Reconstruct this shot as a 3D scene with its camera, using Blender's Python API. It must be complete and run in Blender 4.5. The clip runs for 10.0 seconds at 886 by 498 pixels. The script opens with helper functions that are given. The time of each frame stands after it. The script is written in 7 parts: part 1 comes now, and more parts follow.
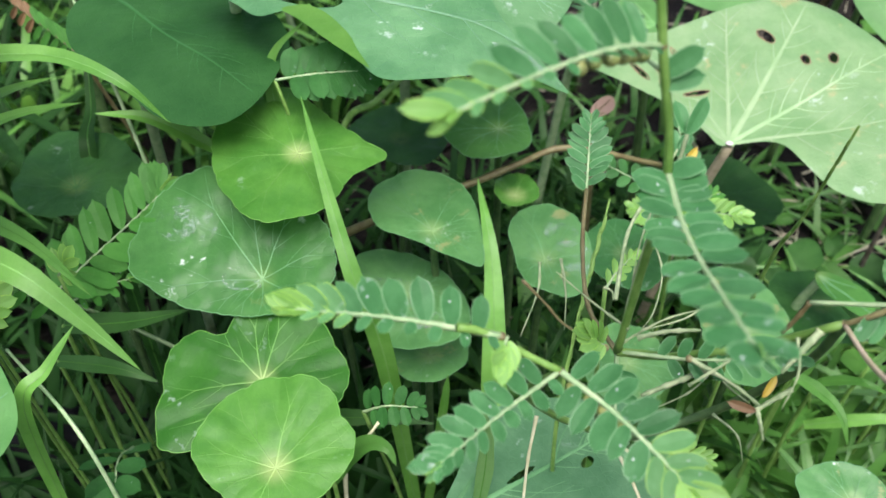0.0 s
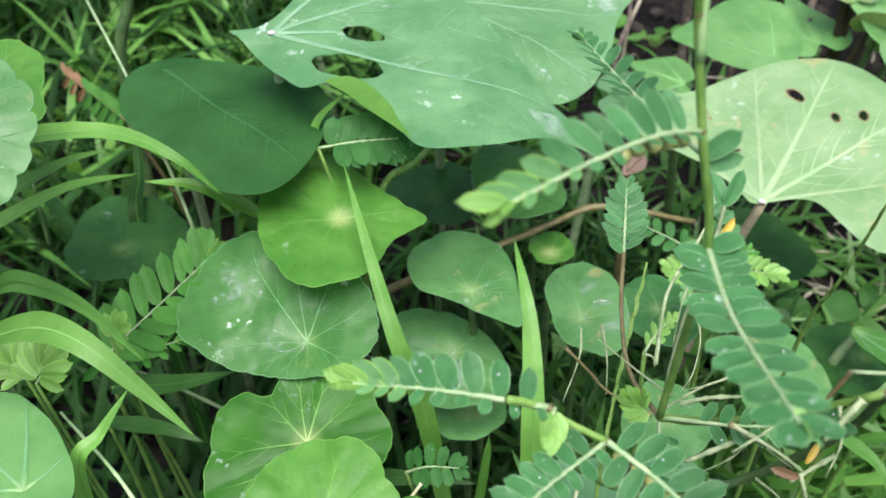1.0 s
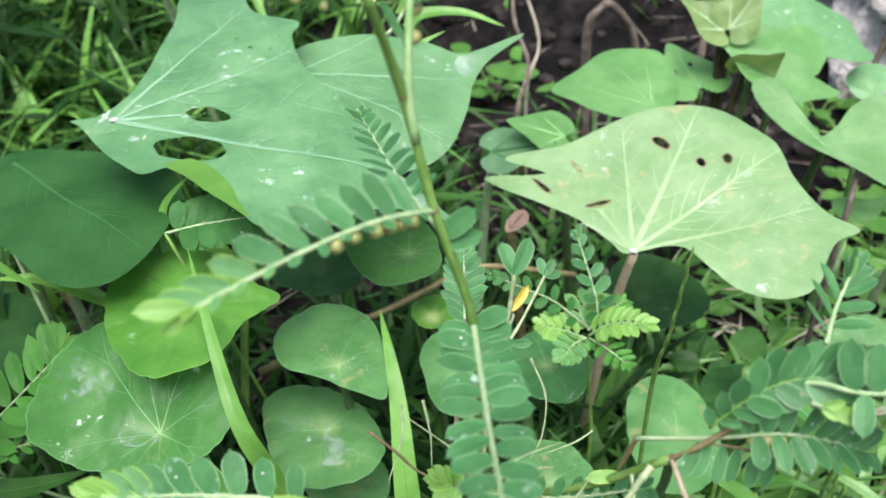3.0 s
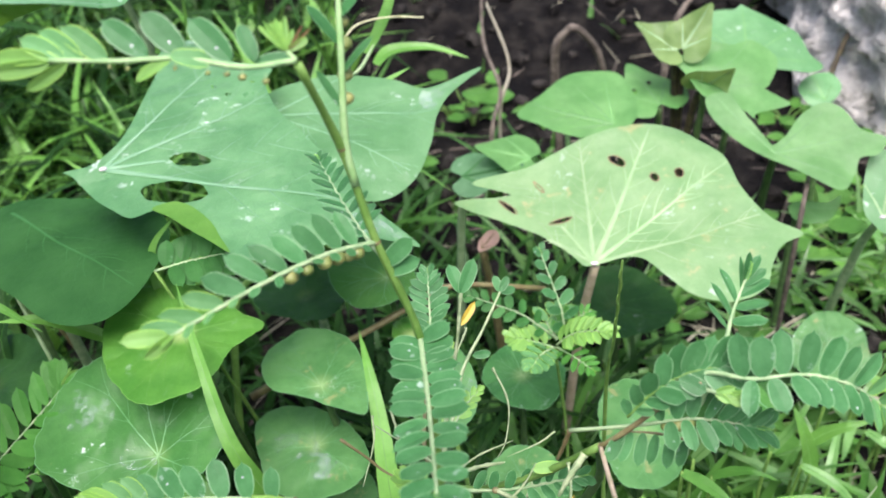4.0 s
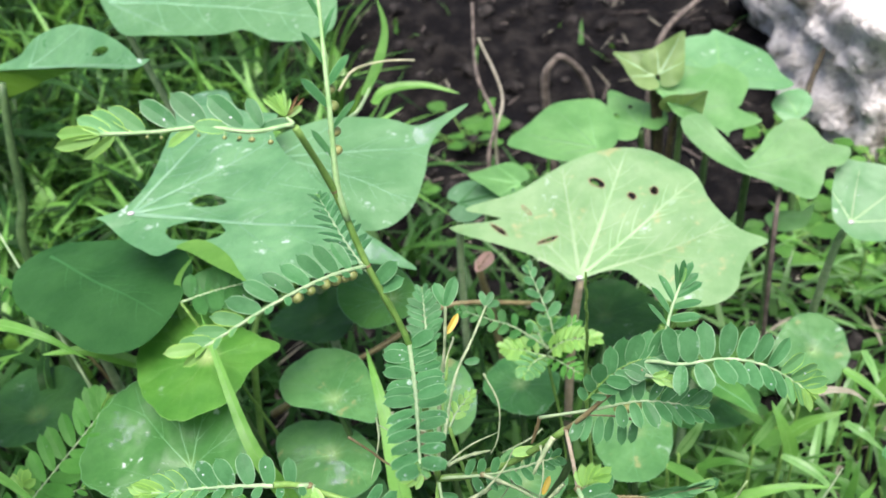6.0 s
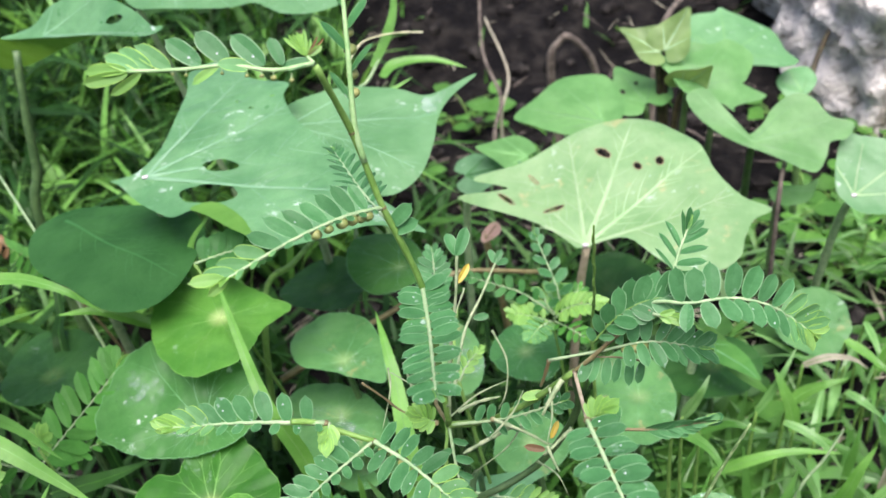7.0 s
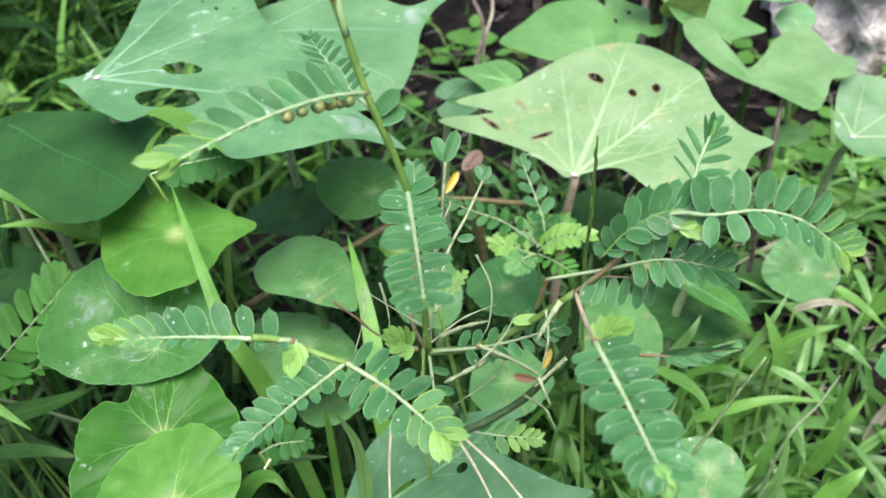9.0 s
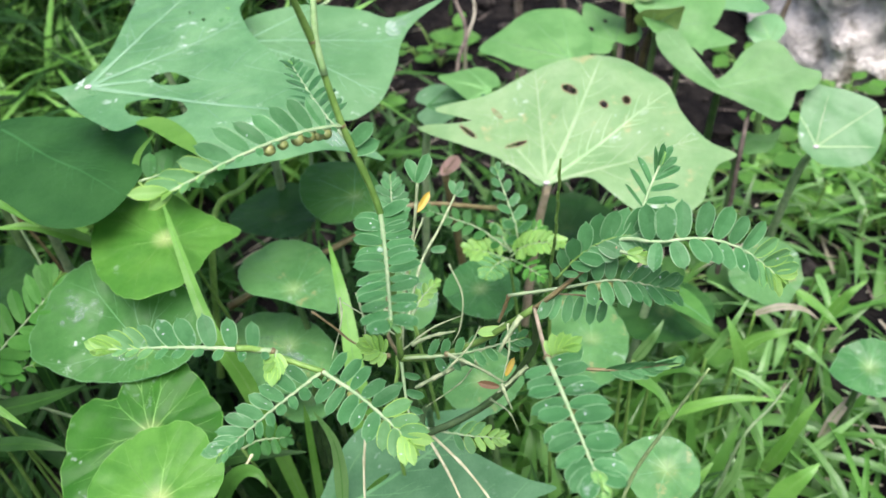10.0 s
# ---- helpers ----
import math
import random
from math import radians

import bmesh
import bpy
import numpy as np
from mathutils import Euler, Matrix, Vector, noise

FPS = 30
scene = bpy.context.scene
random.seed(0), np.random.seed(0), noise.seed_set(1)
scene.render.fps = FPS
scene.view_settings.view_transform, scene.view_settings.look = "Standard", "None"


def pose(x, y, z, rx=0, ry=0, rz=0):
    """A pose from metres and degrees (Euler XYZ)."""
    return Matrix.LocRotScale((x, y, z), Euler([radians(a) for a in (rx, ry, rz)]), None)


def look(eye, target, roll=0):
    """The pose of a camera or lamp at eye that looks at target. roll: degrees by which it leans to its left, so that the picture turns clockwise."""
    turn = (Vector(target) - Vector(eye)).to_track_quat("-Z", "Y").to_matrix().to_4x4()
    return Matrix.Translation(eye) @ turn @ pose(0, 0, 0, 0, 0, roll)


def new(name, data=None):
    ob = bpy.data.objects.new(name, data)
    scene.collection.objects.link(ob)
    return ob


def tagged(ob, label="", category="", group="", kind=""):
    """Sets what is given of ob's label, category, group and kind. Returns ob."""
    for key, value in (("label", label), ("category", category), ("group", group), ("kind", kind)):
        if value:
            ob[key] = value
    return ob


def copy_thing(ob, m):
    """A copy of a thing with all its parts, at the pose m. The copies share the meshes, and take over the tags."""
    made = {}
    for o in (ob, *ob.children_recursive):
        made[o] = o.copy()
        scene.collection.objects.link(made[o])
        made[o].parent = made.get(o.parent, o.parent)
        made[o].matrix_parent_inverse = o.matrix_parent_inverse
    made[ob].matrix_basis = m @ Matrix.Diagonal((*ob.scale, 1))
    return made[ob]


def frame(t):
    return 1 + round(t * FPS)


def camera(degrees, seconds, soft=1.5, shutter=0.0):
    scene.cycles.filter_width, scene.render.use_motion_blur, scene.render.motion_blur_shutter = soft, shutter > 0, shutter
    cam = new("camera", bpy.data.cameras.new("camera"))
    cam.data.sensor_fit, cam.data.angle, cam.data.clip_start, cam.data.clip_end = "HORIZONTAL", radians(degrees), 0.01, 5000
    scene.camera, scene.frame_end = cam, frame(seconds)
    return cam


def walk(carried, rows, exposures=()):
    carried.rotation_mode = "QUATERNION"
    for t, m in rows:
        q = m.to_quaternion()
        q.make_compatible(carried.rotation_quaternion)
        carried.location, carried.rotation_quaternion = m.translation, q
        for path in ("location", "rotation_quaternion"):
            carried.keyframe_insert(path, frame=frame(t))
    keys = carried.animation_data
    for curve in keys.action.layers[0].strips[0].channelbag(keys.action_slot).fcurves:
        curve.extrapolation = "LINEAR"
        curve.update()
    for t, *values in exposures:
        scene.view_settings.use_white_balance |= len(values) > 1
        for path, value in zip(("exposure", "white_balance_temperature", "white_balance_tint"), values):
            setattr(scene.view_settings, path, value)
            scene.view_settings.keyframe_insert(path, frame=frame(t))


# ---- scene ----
cam = camera(53.2, 10.0)
PATH = [
    (0, (0.01, 0.01, 0.307), (-0.057, 1.438, -1.091), -1.2),
    (0.5, (0.004, 0.009, 0.313), (-0.097, 1.473, -1.046), -1.9),
    (1, (0.007, 0.009, 0.314), (-0.122, 1.505, -1.008), -3.2),
    (1.5, (0.014, 0.006, 0.306), (-0.106, 1.525, -0.991), -3.5),
    (2, (0.023, 0.009, 0.295), (-0.072, 1.553, -0.973), -3.7),
    (2.5, (0.032, 0.017, 0.303), (-0.042, 1.572, -0.952), -4.4),
    (3, (0.038, 0.015, 0.314), (-0.018, 1.588, -0.921), -5.6),
    (4.5, (0.05, -0.007, 0.33), (-0.004, 1.601, -0.859), -9.9),
    (5, (0.051, -0.01, 0.335), (-0.011, 1.605, -0.843), -11.0),
    (6.3, (0.055, -0.031, 0.342), (-0.019, 1.604, -0.807), -11.7),
    (6.5, (0.051, -0.034, 0.339), (-0.024, 1.6, -0.812), -11.6),
    (7, (0.051, -0.034, 0.337), (-0.031, 1.591, -0.827), -11.6),
    (7.5, (0.052, -0.032, 0.34), (-0.028, 1.58, -0.841), -11.3),
    (8, (0.051, -0.027, 0.339), (-0.015, 1.564, -0.871), -10.5),
    (8.5, (0.047, -0.022, 0.326), (0.003, 1.548, -0.912), -9.2),
    (9, (0.045, -0.021, 0.317), (0.019, 1.531, -0.943), -8.4),
    (9.5, (0.047, -0.024, 0.32), (0.038, 1.513, -0.96), -7.4),
    (10, (0.049, -0.028, 0.33), (0.052, 1.504, -0.956), -7.1),
]
walk(cam, [(t, look(eye, target, roll)) for t, eye, target, roll in PATH], [(0.0, 1.08, 6150, 19), (1.0, 1.15, 6150, 20), (2.0, 1.23, 6150, 22), (3.0, 1.27, 6150, 22), (5.0, 1.31, 6150, 23), (10.0, 1.24, 6150, 24)])
cam.data.dof.use_dof, cam.data.dof.focus_distance, cam.data.dof.aperture_fstop = True, 0.19, 28.0

# ---- light: a bright overcast sky ----
world = bpy.data.worlds.new("sky")
scene.world = world
world.use_nodes = True
wn = world.node_tree.nodes
sky = wn.new("ShaderNodeTexSky")
sky.sky_type, sky.sun_disc = "NISHITA", False
sky.sun_elevation, sky.sun_rotation = radians(70), radians(171)
sky.air_density, sky.dust_density, sky.ozone_density = 1.0, 6.0, 0.4
world.node_tree.links.new(sky.outputs[0], wn["Background"].inputs[0])
wn["Background"].inputs[1].default_value = 0.103
sun = new("sun", bpy.data.lights.new("sun", "SUN"))
sun.data.energy, sun.data.angle, sun.data.color = 2.25, radians(44), (1.0, 0.97, 0.92)
sun.matrix_basis = look((0.05, -0.34, 0.94), (0, 0, 0))


# ---- materials ----
def nodes_of(name):
    m = bpy.data.materials.new(name)
    m.use_nodes = True
    return m, m.node_tree.nodes, m.node_tree.links


def math_node(n, l, op, a, b):
    k = n.new("ShaderNodeMath")
    k.operation = op
    for i, x in enumerate((a, b)):
        if isinstance(x, (int, float)):
            k.inputs[i].default_value = x
        else:
            l.new(x, k.inputs[i])
    return k.outputs[0]


def mix_colour(n, l, fac, a, b):
    k = n.new("ShaderNodeMix")
    k.data_type = "RGBA"
    for i, x in ((0, fac), (6, a), (7, b)):
        if isinstance(x, (int, float)):
            k.inputs[i].default_value = x
        elif isinstance(x, tuple):
            k.inputs[i].default_value = (*x, 1.0)
        else:
            l.new(x, k.inputs[i])
    return k.outputs[2]


def pattern_space(n, l, unit=1.0):
    """Object coordinates, scaled to metres and shifted by chance for each object."""
    c, info, k = n.new("ShaderNodeTexCoord"), n.new("ShaderNodeObjectInfo"), n.new("ShaderNodeVectorMath")
    k.operation = "MULTIPLY_ADD"
    k.inputs[1].default_value = (unit, unit, unit)
    shift = math_node(n, l, "MULTIPLY", info.outputs["Random"], 7.0)
    l.new(c.outputs["Object"], k.inputs[0])
    l.new(shift, k.inputs[2])
    return k.outputs[0]


def noise_of(n, l, scale, detail=3.0, rough=0.55, space=None):
    space = space or pattern_space(n, l)
    k = n.new("ShaderNodeTexNoise")
    k.inputs["Scale"].default_value, k.inputs["Detail"].default_value, k.inputs["Roughness"].default_value = scale, detail, rough
    l.new(space, k.inputs["Vector"])
    return k.outputs["Fac"]


def ramp(n, l, x, lo, hi):
    k = n.new("ShaderNodeMapRange")
    k.inputs[1].default_value, k.inputs[2].default_value = lo, hi
    k.interpolation_type = "SMOOTHSTEP"
    l.new(x, k.inputs[0])
    return k.outputs[0]


def leaf_material(name, dark, light, through_tint, rough=0.42, thin=0.3, mottling=70.0, cells=420.0, specks=0.0, spots=0.0, bump=0.15, spread=0.16, gloss=0.42, net_tone=0.12, unit=1.0, relief=0.45, eye=0.0):
    """Living leaf: mottled green, fine net of veinlets, a waxy coat and light that passes through."""
    m, n, l = nodes_of(name)
    b = n["Principled BSDF"]
    space = pattern_space(n, l, unit)
    c = mix_colour(n, l, ramp(n, l, noise_of(n, l, mottling, 6.0, 0.66, space=space), 0.34, 0.68), dark, light)
    net = n.new("ShaderNodeTexVoronoi")
    net.feature = "DISTANCE_TO_EDGE"
    net.inputs["Scale"].default_value = cells
    l.new(space, net.inputs["Vector"])
    line = ramp(n, l, net.outputs["Distance"], 0.10, 0.02)
    c = mix_colour(n, l, math_node(n, l, "MULTIPLY", line, net_tone), c, light)
    grain = noise_of(n, l, 1500.0, 2.0, space=space)
    c = mix_colour(n, l, math_node(n, l, "MULTIPLY", ramp(n, l, grain, 0.4, 0.75), 0.22), c, dark)
    if eye:
        here, far = n.new("ShaderNodeTexCoord"), n.new("ShaderNodeVectorMath")
        far.operation = "LENGTH"
        l.new(here.outputs["Object"], far.inputs[0])
        c = mix_colour(n, l, math_node(n, l, "MULTIPLY", ramp(n, l, far.outputs["Value"], 0.0055, 0.0002), eye), c, (0.42, 0.52, 0.20))
    if specks:
        scuff = ramp(n, l, noise_of(n, l, 210.0, 5.0, 0.62, space=space), 0.60, 0.70)
        keep = ramp(n, l, noise_of(n, l, 38.0, 2.0, space=space), 0.48, 0.64)
        c = mix_colour(n, l, math_node(n, l, "MULTIPLY", math_node(n, l, "MULTIPLY", scuff, keep), specks), c, (0.60, 0.71, 0.64))
    if spots:
        br = ramp(n, l, noise_of(n, l, 120.0, 4.0, 0.65, space=space), 0.60 if spots > 0.3 else 0.66, 0.70)
        c = mix_colour(n, l, math_node(n, l, "MULTIPLY", br, spots), c, (0.42, 0.34, 0.16))
    info = n.new("ShaderNodeObjectInfo")
    hsv = n.new("ShaderNodeHueSaturation")
    l.new(c, hsv.inputs["Color"])
    k = n.new("ShaderNodeMapRange")
    k.inputs[3].default_value, k.inputs[4].default_value = 1.0 - spread, 1.0 + spread
    l.new(info.outputs["Random"], k.inputs[0])
    l.new(k.outputs[0], hsv.inputs["Value"])
    l.new(hsv.outputs[0], b.inputs["Base Color"])
    r = n.new("ShaderNodeMapRange")
    r.inputs[3].default_value, r.inputs[4].default_value = rough - 0.10, rough + 0.14
    l.new(noise_of(n, l, 130.0, space=space), r.inputs[0])
    l.new(r.outputs[0], b.inputs["Roughness"])
    b.inputs["Specular IOR Level"].default_value = gloss
    bm_ = n.new("ShaderNodeBump")
    bm_.inputs["Strength"].default_value, bm_.inputs["Distance"].default_value = bump, 0.0006
    l.new(math_node(n, l, "ADD", math_node(n, l, "MULTIPLY", line, -0.6), noise_of(n, l, 300.0, space=space)), bm_.inputs["Height"])
    broad = n.new("ShaderNodeBump")
    broad.inputs["Strength"].default_value, broad.inputs["Distance"].default_value = relief, 0.003
    l.new(noise_of(n, l, 75.0, 2.0, space=space), broad.inputs["Height"])
    l.new(broad.outputs[0], bm_.inputs["Normal"])
    l.new(bm_.outputs[0], b.inputs["Normal"])
    t = n.new("ShaderNodeBsdfTranslucent")
    l.new(mix_colour(n, l, 0.45, hsv.outputs[0], through_tint), t.inputs["Color"])
    x = n.new("ShaderNodeMixShader")
    x.inputs[0].default_value = thin
    l.new(b.outputs[0], x.inputs[1])
    l.new(t.outputs[0], x.inputs[2])
    l.new(x.outputs[0], n["Material Output"].inputs["Surface"])
    return m


def sheen_material(name, colour, scale=160.0, lo=0.46, hi=0.62):
    """Patchy whitish layer standing in for sky sheen; the leaf shows between the patches."""
    m, n, l = nodes_of(name)
    b = n["Principled BSDF"]
    b.inputs["Base Color"].default_value = (*colour, 1.0)
    b.inputs["Roughness"].default_value = 0.45
    clear, x, space = n.new("ShaderNodeBsdfTransparent"), n.new("ShaderNodeMixShader"), pattern_space(n, l)
    fac = math_node(n, l, "MULTIPLY", ramp(n, l, noise_of(n, l, scale, 6.0, 0.7, space), lo, hi), ramp(n, l, noise_of(n, l, scale * 6, 3.0, 0.6, space), 0.30, 0.62))
    l.new(math_node(n, l, "MULTIPLY", fac, 0.45), x.inputs[0])
    l.new(clear.outputs[0], x.inputs[1])
    l.new(b.outputs[0], x.inputs[2])
    l.new(x.outputs[0], n["Material Output"].inputs["Surface"])
    return m


def plain_material(name, dark, light, rough=0.7, scale=120.0, bump=0.3, depth=0.0002, spread=0.15, fine=900.0, gloss=0.3, edges=(0.34, 0.66)):
    """Stems, soil, stone, litter: two-scale colour noise with relief."""
    m, n, l = nodes_of(name)
    b = n["Principled BSDF"]
    big, small = noise_of(n, l, scale, 5.0, 0.6), noise_of(n, l, fine, 3.0)
    c = mix_colour(n, l, ramp(n, l, big, *edges), dark, light)
    c = mix_colour(n, l, math_node(n, l, "MULTIPLY", ramp(n, l, small, 0.45, 0.7), 0.35), c, dark)
    info = n.new("ShaderNodeObjectInfo")
    hsv = n.new("ShaderNodeHueSaturation")
    k = n.new("ShaderNodeMapRange")
    k.inputs[3].default_value, k.inputs[4].default_value = 1.0 - spread, 1.0 + spread
    l.new(info.outputs["Random"], k.inputs[0])
    l.new(k.outputs[0], hsv.inputs["Value"])
    l.new(c, hsv.inputs["Color"])
    l.new(hsv.outputs[0], b.inputs["Base Color"])
    b.inputs["Roughness"].default_value = rough
    b.inputs["Specular IOR Level"].default_value = gloss
    bm_ = n.new("ShaderNodeBump")
    bm_.inputs["Strength"].default_value, bm_.inputs["Distance"].default_value = bump, depth
    l.new(math_node(n, l, "ADD", big, math_node(n, l, "MULTIPLY", small, 0.4)), bm_.inputs["Height"])
    l.new(bm_.outputs[0], b.inputs["Normal"])
    return m


M = {
    # whitish layers that paint sky sheen onto leaf blades and curled tips
    "sheen_film": sheen_material("sheen_film", (0.33, 0.44, 0.38)),
    "tip_sheen": sheen_material("tip_sheen", (0.56, 0.68, 0.62), 90.0, 0.30, 0.75),
    "penny_bright": leaf_material("penny_bright", (0.046, 0.176, 0.020), (0.094, 0.266, 0.038), (0.26, 0.52, 0.07), rough=0.40, thin=0.32, specks=0.3, gloss=0.30, eye=0.6, net_tone=0.14, bump=0.12),
    "penny_olive": leaf_material("penny_olive", (0.020, 0.112, 0.010), (0.042, 0.170, 0.020), (0.24, 0.46, 0.06), rough=0.38, thin=0.30, specks=0.4, gloss=0.2, eye=0.40, net_tone=0.14, bump=0.15, relief=0.2, spread=0.05),
    "dew": plain_material("dew", (0.30, 0.42, 0.33), (0.50, 0.58, 0.52), rough=0.08, scale=900.0, bump=0.0, gloss=0.8),
    "penny_dark": leaf_material("penny_dark", (0.028, 0.120, 0.030), (0.052, 0.178, 0.048), (0.119, 0.330, 0.045), rough=0.36, thin=0.2, specks=0.55, spots=0.12, gloss=0.30, eye=0.2, net_tone=0.12, bump=0.15, relief=0.5),
    "penny_wax": leaf_material("penny_wax", (0.032, 0.130, 0.024), (0.062, 0.195, 0.044), (0.119, 0.330, 0.060), rough=0.36, thin=0.2, specks=0.9, spots=0.08, gloss=0.30, eye=0.25, net_tone=0.1, bump=0.12, relief=0.5),
    "penny_mid": leaf_material("penny_mid", (0.042, 0.155, 0.028), (0.078, 0.220, 0.048), (0.16, 0.38, 0.05), rough=0.45, thin=0.24, specks=0.4, gloss=0.15, eye=0.2),
    # pennywort green darkened so that the low leaves look shaded
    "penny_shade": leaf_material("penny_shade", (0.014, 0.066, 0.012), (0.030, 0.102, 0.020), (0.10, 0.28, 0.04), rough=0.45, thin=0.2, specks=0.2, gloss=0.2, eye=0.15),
    "penny_grey": leaf_material("penny_grey", (0.055, 0.176, 0.048), (0.102, 0.258, 0.080), (0.170, 0.388, 0.090), rough=0.38, thin=0.2, specks=0.8, spots=0.4, gloss=0.32, eye=0.25, net_tone=0.12, bump=0.09),
    "penny_vein": leaf_material("penny_vein", (0.085, 0.255, 0.036), (0.145, 0.340, 0.062), (0.339, 0.582, 0.112), thin=0.05, gloss=0.3, relief=0.0, eye=0.6),
    "penny_vein_dark": leaf_material("penny_vein_dark", (0.072, 0.212, 0.072), (0.118, 0.282, 0.112), (0.15, 0.36, 0.06), thin=0.05, gloss=0.32, relief=0.0, eye=0.25),
    # vein colour for those low leaves, with the same shade put in
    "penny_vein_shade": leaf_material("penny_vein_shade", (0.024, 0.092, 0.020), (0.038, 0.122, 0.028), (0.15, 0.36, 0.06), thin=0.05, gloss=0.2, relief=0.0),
    "potato_vein_back": leaf_material("potato_vein_back", (0.098, 0.262, 0.070), (0.146, 0.330, 0.106), (0.3, 0.55, 0.15), thin=0.05, relief=0.0),
    "penny_rim": leaf_material("penny_rim", (0.085, 0.270, 0.034), (0.135, 0.345, 0.056), (0.424, 0.630, 0.112), thin=0.2),
    "potato_pale": leaf_material("potato_pale", (0.124, 0.262, 0.094), (0.190, 0.328, 0.140), (0.358, 0.601, 0.178), rough=0.46, thin=0.3, specks=0.45, spots=0.45, bump=0.2, relief=0.6),
    "potato_blue": leaf_material("potato_blue", (0.060, 0.190, 0.060), (0.116, 0.284, 0.108), (0.170, 0.466, 0.135), rough=0.3, thin=0.25, specks=0.8, bump=0.2, relief=0.6, mottling=50.0, gloss=0.85),
    "potato_light": leaf_material("potato_light", (0.084, 0.230, 0.080), (0.138, 0.312, 0.130), (0.24, 0.50, 0.18), rough=0.4, thin=0.28, specks=0.8, bump=0.2, relief=0.6, mottling=45.0, gloss=0.4),
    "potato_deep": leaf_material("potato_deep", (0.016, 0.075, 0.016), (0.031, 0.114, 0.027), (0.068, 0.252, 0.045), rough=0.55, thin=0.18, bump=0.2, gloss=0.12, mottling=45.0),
    "potato_dull": leaf_material("potato_dull", (0.058, 0.165, 0.068), (0.100, 0.235, 0.106), (0.15, 0.38, 0.10), rough=0.5, thin=0.2, specks=0.3, bump=0.2, gloss=0.2),
    "leaflet_mid": leaf_material("leaflet_mid", (0.082, 0.240, 0.072), (0.132, 0.320, 0.118), (0.22, 0.50, 0.11), rough=0.46, thin=0.32, mottling=110.0, cells=700.0, specks=0.3, gloss=0.25, unit=0.008, relief=0.0),
    "potato_back": leaf_material("potato_back", (0.074, 0.222, 0.054), (0.122, 0.300, 0.086), (0.287, 0.563, 0.128), rough=0.44, thin=0.32),
    "potato_under": leaf_material("potato_under", (0.066, 0.190, 0.022), (0.105, 0.255, 0.036), (0.288, 0.563, 0.033), thin=0.3),
    "potato_young": leaf_material("potato_young", (0.12, 0.22, 0.06), (0.21, 0.33, 0.11), (0.3, 0.4, 0.05), thin=0.3),
    "potato_vein": leaf_material("potato_vein", (0.225, 0.375, 0.170), (0.310, 0.440, 0.235), (0.424, 0.660, 0.337), thin=0.15, gloss=0.12, relief=0.1),
    "potato_vein_blue": leaf_material("potato_vein_blue", (0.145, 0.315, 0.165), (0.215, 0.385, 0.230), (0.339, 0.582, 0.337), thin=0.15, gloss=0.12, relief=0.1),
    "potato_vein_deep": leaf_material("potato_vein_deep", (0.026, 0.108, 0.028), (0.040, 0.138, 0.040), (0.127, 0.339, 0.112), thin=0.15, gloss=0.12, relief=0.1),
    "leaflet": leaf_material("leaflet", (0.036, 0.142, 0.042), (0.072, 0.216, 0.076), (0.119, 0.407, 0.080), rough=0.40, thin=0.28, mottling=110.0, cells=700.0, specks=0.6, gloss=0.2, unit=0.008, relief=0.0),
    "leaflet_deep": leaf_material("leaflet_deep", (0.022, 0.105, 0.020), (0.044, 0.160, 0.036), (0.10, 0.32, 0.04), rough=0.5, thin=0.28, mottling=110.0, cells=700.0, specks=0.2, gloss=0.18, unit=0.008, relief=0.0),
    "leaflet_fern": leaf_material("leaflet_fern", (0.040, 0.170, 0.022), (0.072, 0.235, 0.040), (0.16, 0.44, 0.05), rough=0.48, thin=0.32, mottling=110.0, cells=700.0, gloss=0.2, unit=0.008, relief=0.0),
    "leaflet_edge": leaf_material("leaflet_edge", (0.135, 0.290, 0.125), (0.190, 0.360, 0.170), (0.254, 0.533, 0.154), thin=0.25, unit=0.008, relief=0.0),
    "leaflet_young": leaf_material("leaflet_young", (0.140, 0.330, 0.060), (0.215, 0.425, 0.105), (0.36, 0.62, 0.10), thin=0.38, cells=900.0, unit=0.008, relief=0.0),
    "leaflet_young_edge": leaf_material("leaflet_young_edge", (0.271, 0.504, 0.072), (0.339, 0.582, 0.102), (0.509, 0.776, 0.102), thin=0.3, unit=0.008, relief=0.0),
    "leaflet_yellow": leaf_material("leaflet_yellow", (0.45, 0.33, 0.03), (0.52, 0.43, 0.08), (0.8, 0.6, 0.05), thin=0.3, spots=0.5, unit=0.008, relief=0.0),
    "leaflet_brown": leaf_material("leaflet_brown", (0.12, 0.070, 0.028), (0.23, 0.145, 0.062), (0.30, 0.17, 0.06), rough=0.6, thin=0.15, spots=0.6, unit=0.008, relief=0.0),
    "leaf_pink": leaf_material("leaf_pink", (0.44, 0.29, 0.24), (0.58, 0.42, 0.36), (0.45, 0.25, 0.18), rough=0.6, thin=0.2, spots=0.4, gloss=0.15),
    "grass": leaf_material("grass", (0.085, 0.250, 0.034), (0.165, 0.385, 0.072), (0.300, 0.640, 0.070), rough=0.36, thin=0.36, spread=0.26, gloss=0.42, mottling=40.0, cells=1200.0, bump=0.15),
    "grass_rib": leaf_material("grass_rib", (0.120, 0.295, 0.058), (0.190, 0.405, 0.100), (0.30, 0.60, 0.10), rough=0.4, thin=0.2, relief=0.0),
    "grass_pale": leaf_material("grass_pale", (0.086, 0.228, 0.050), (0.170, 0.345, 0.105), (0.28, 0.52, 0.11), rough=0.30, thin=0.30, spread=0.30, gloss=0.55, mottling=40.0, cells=1200.0, bump=0.2),
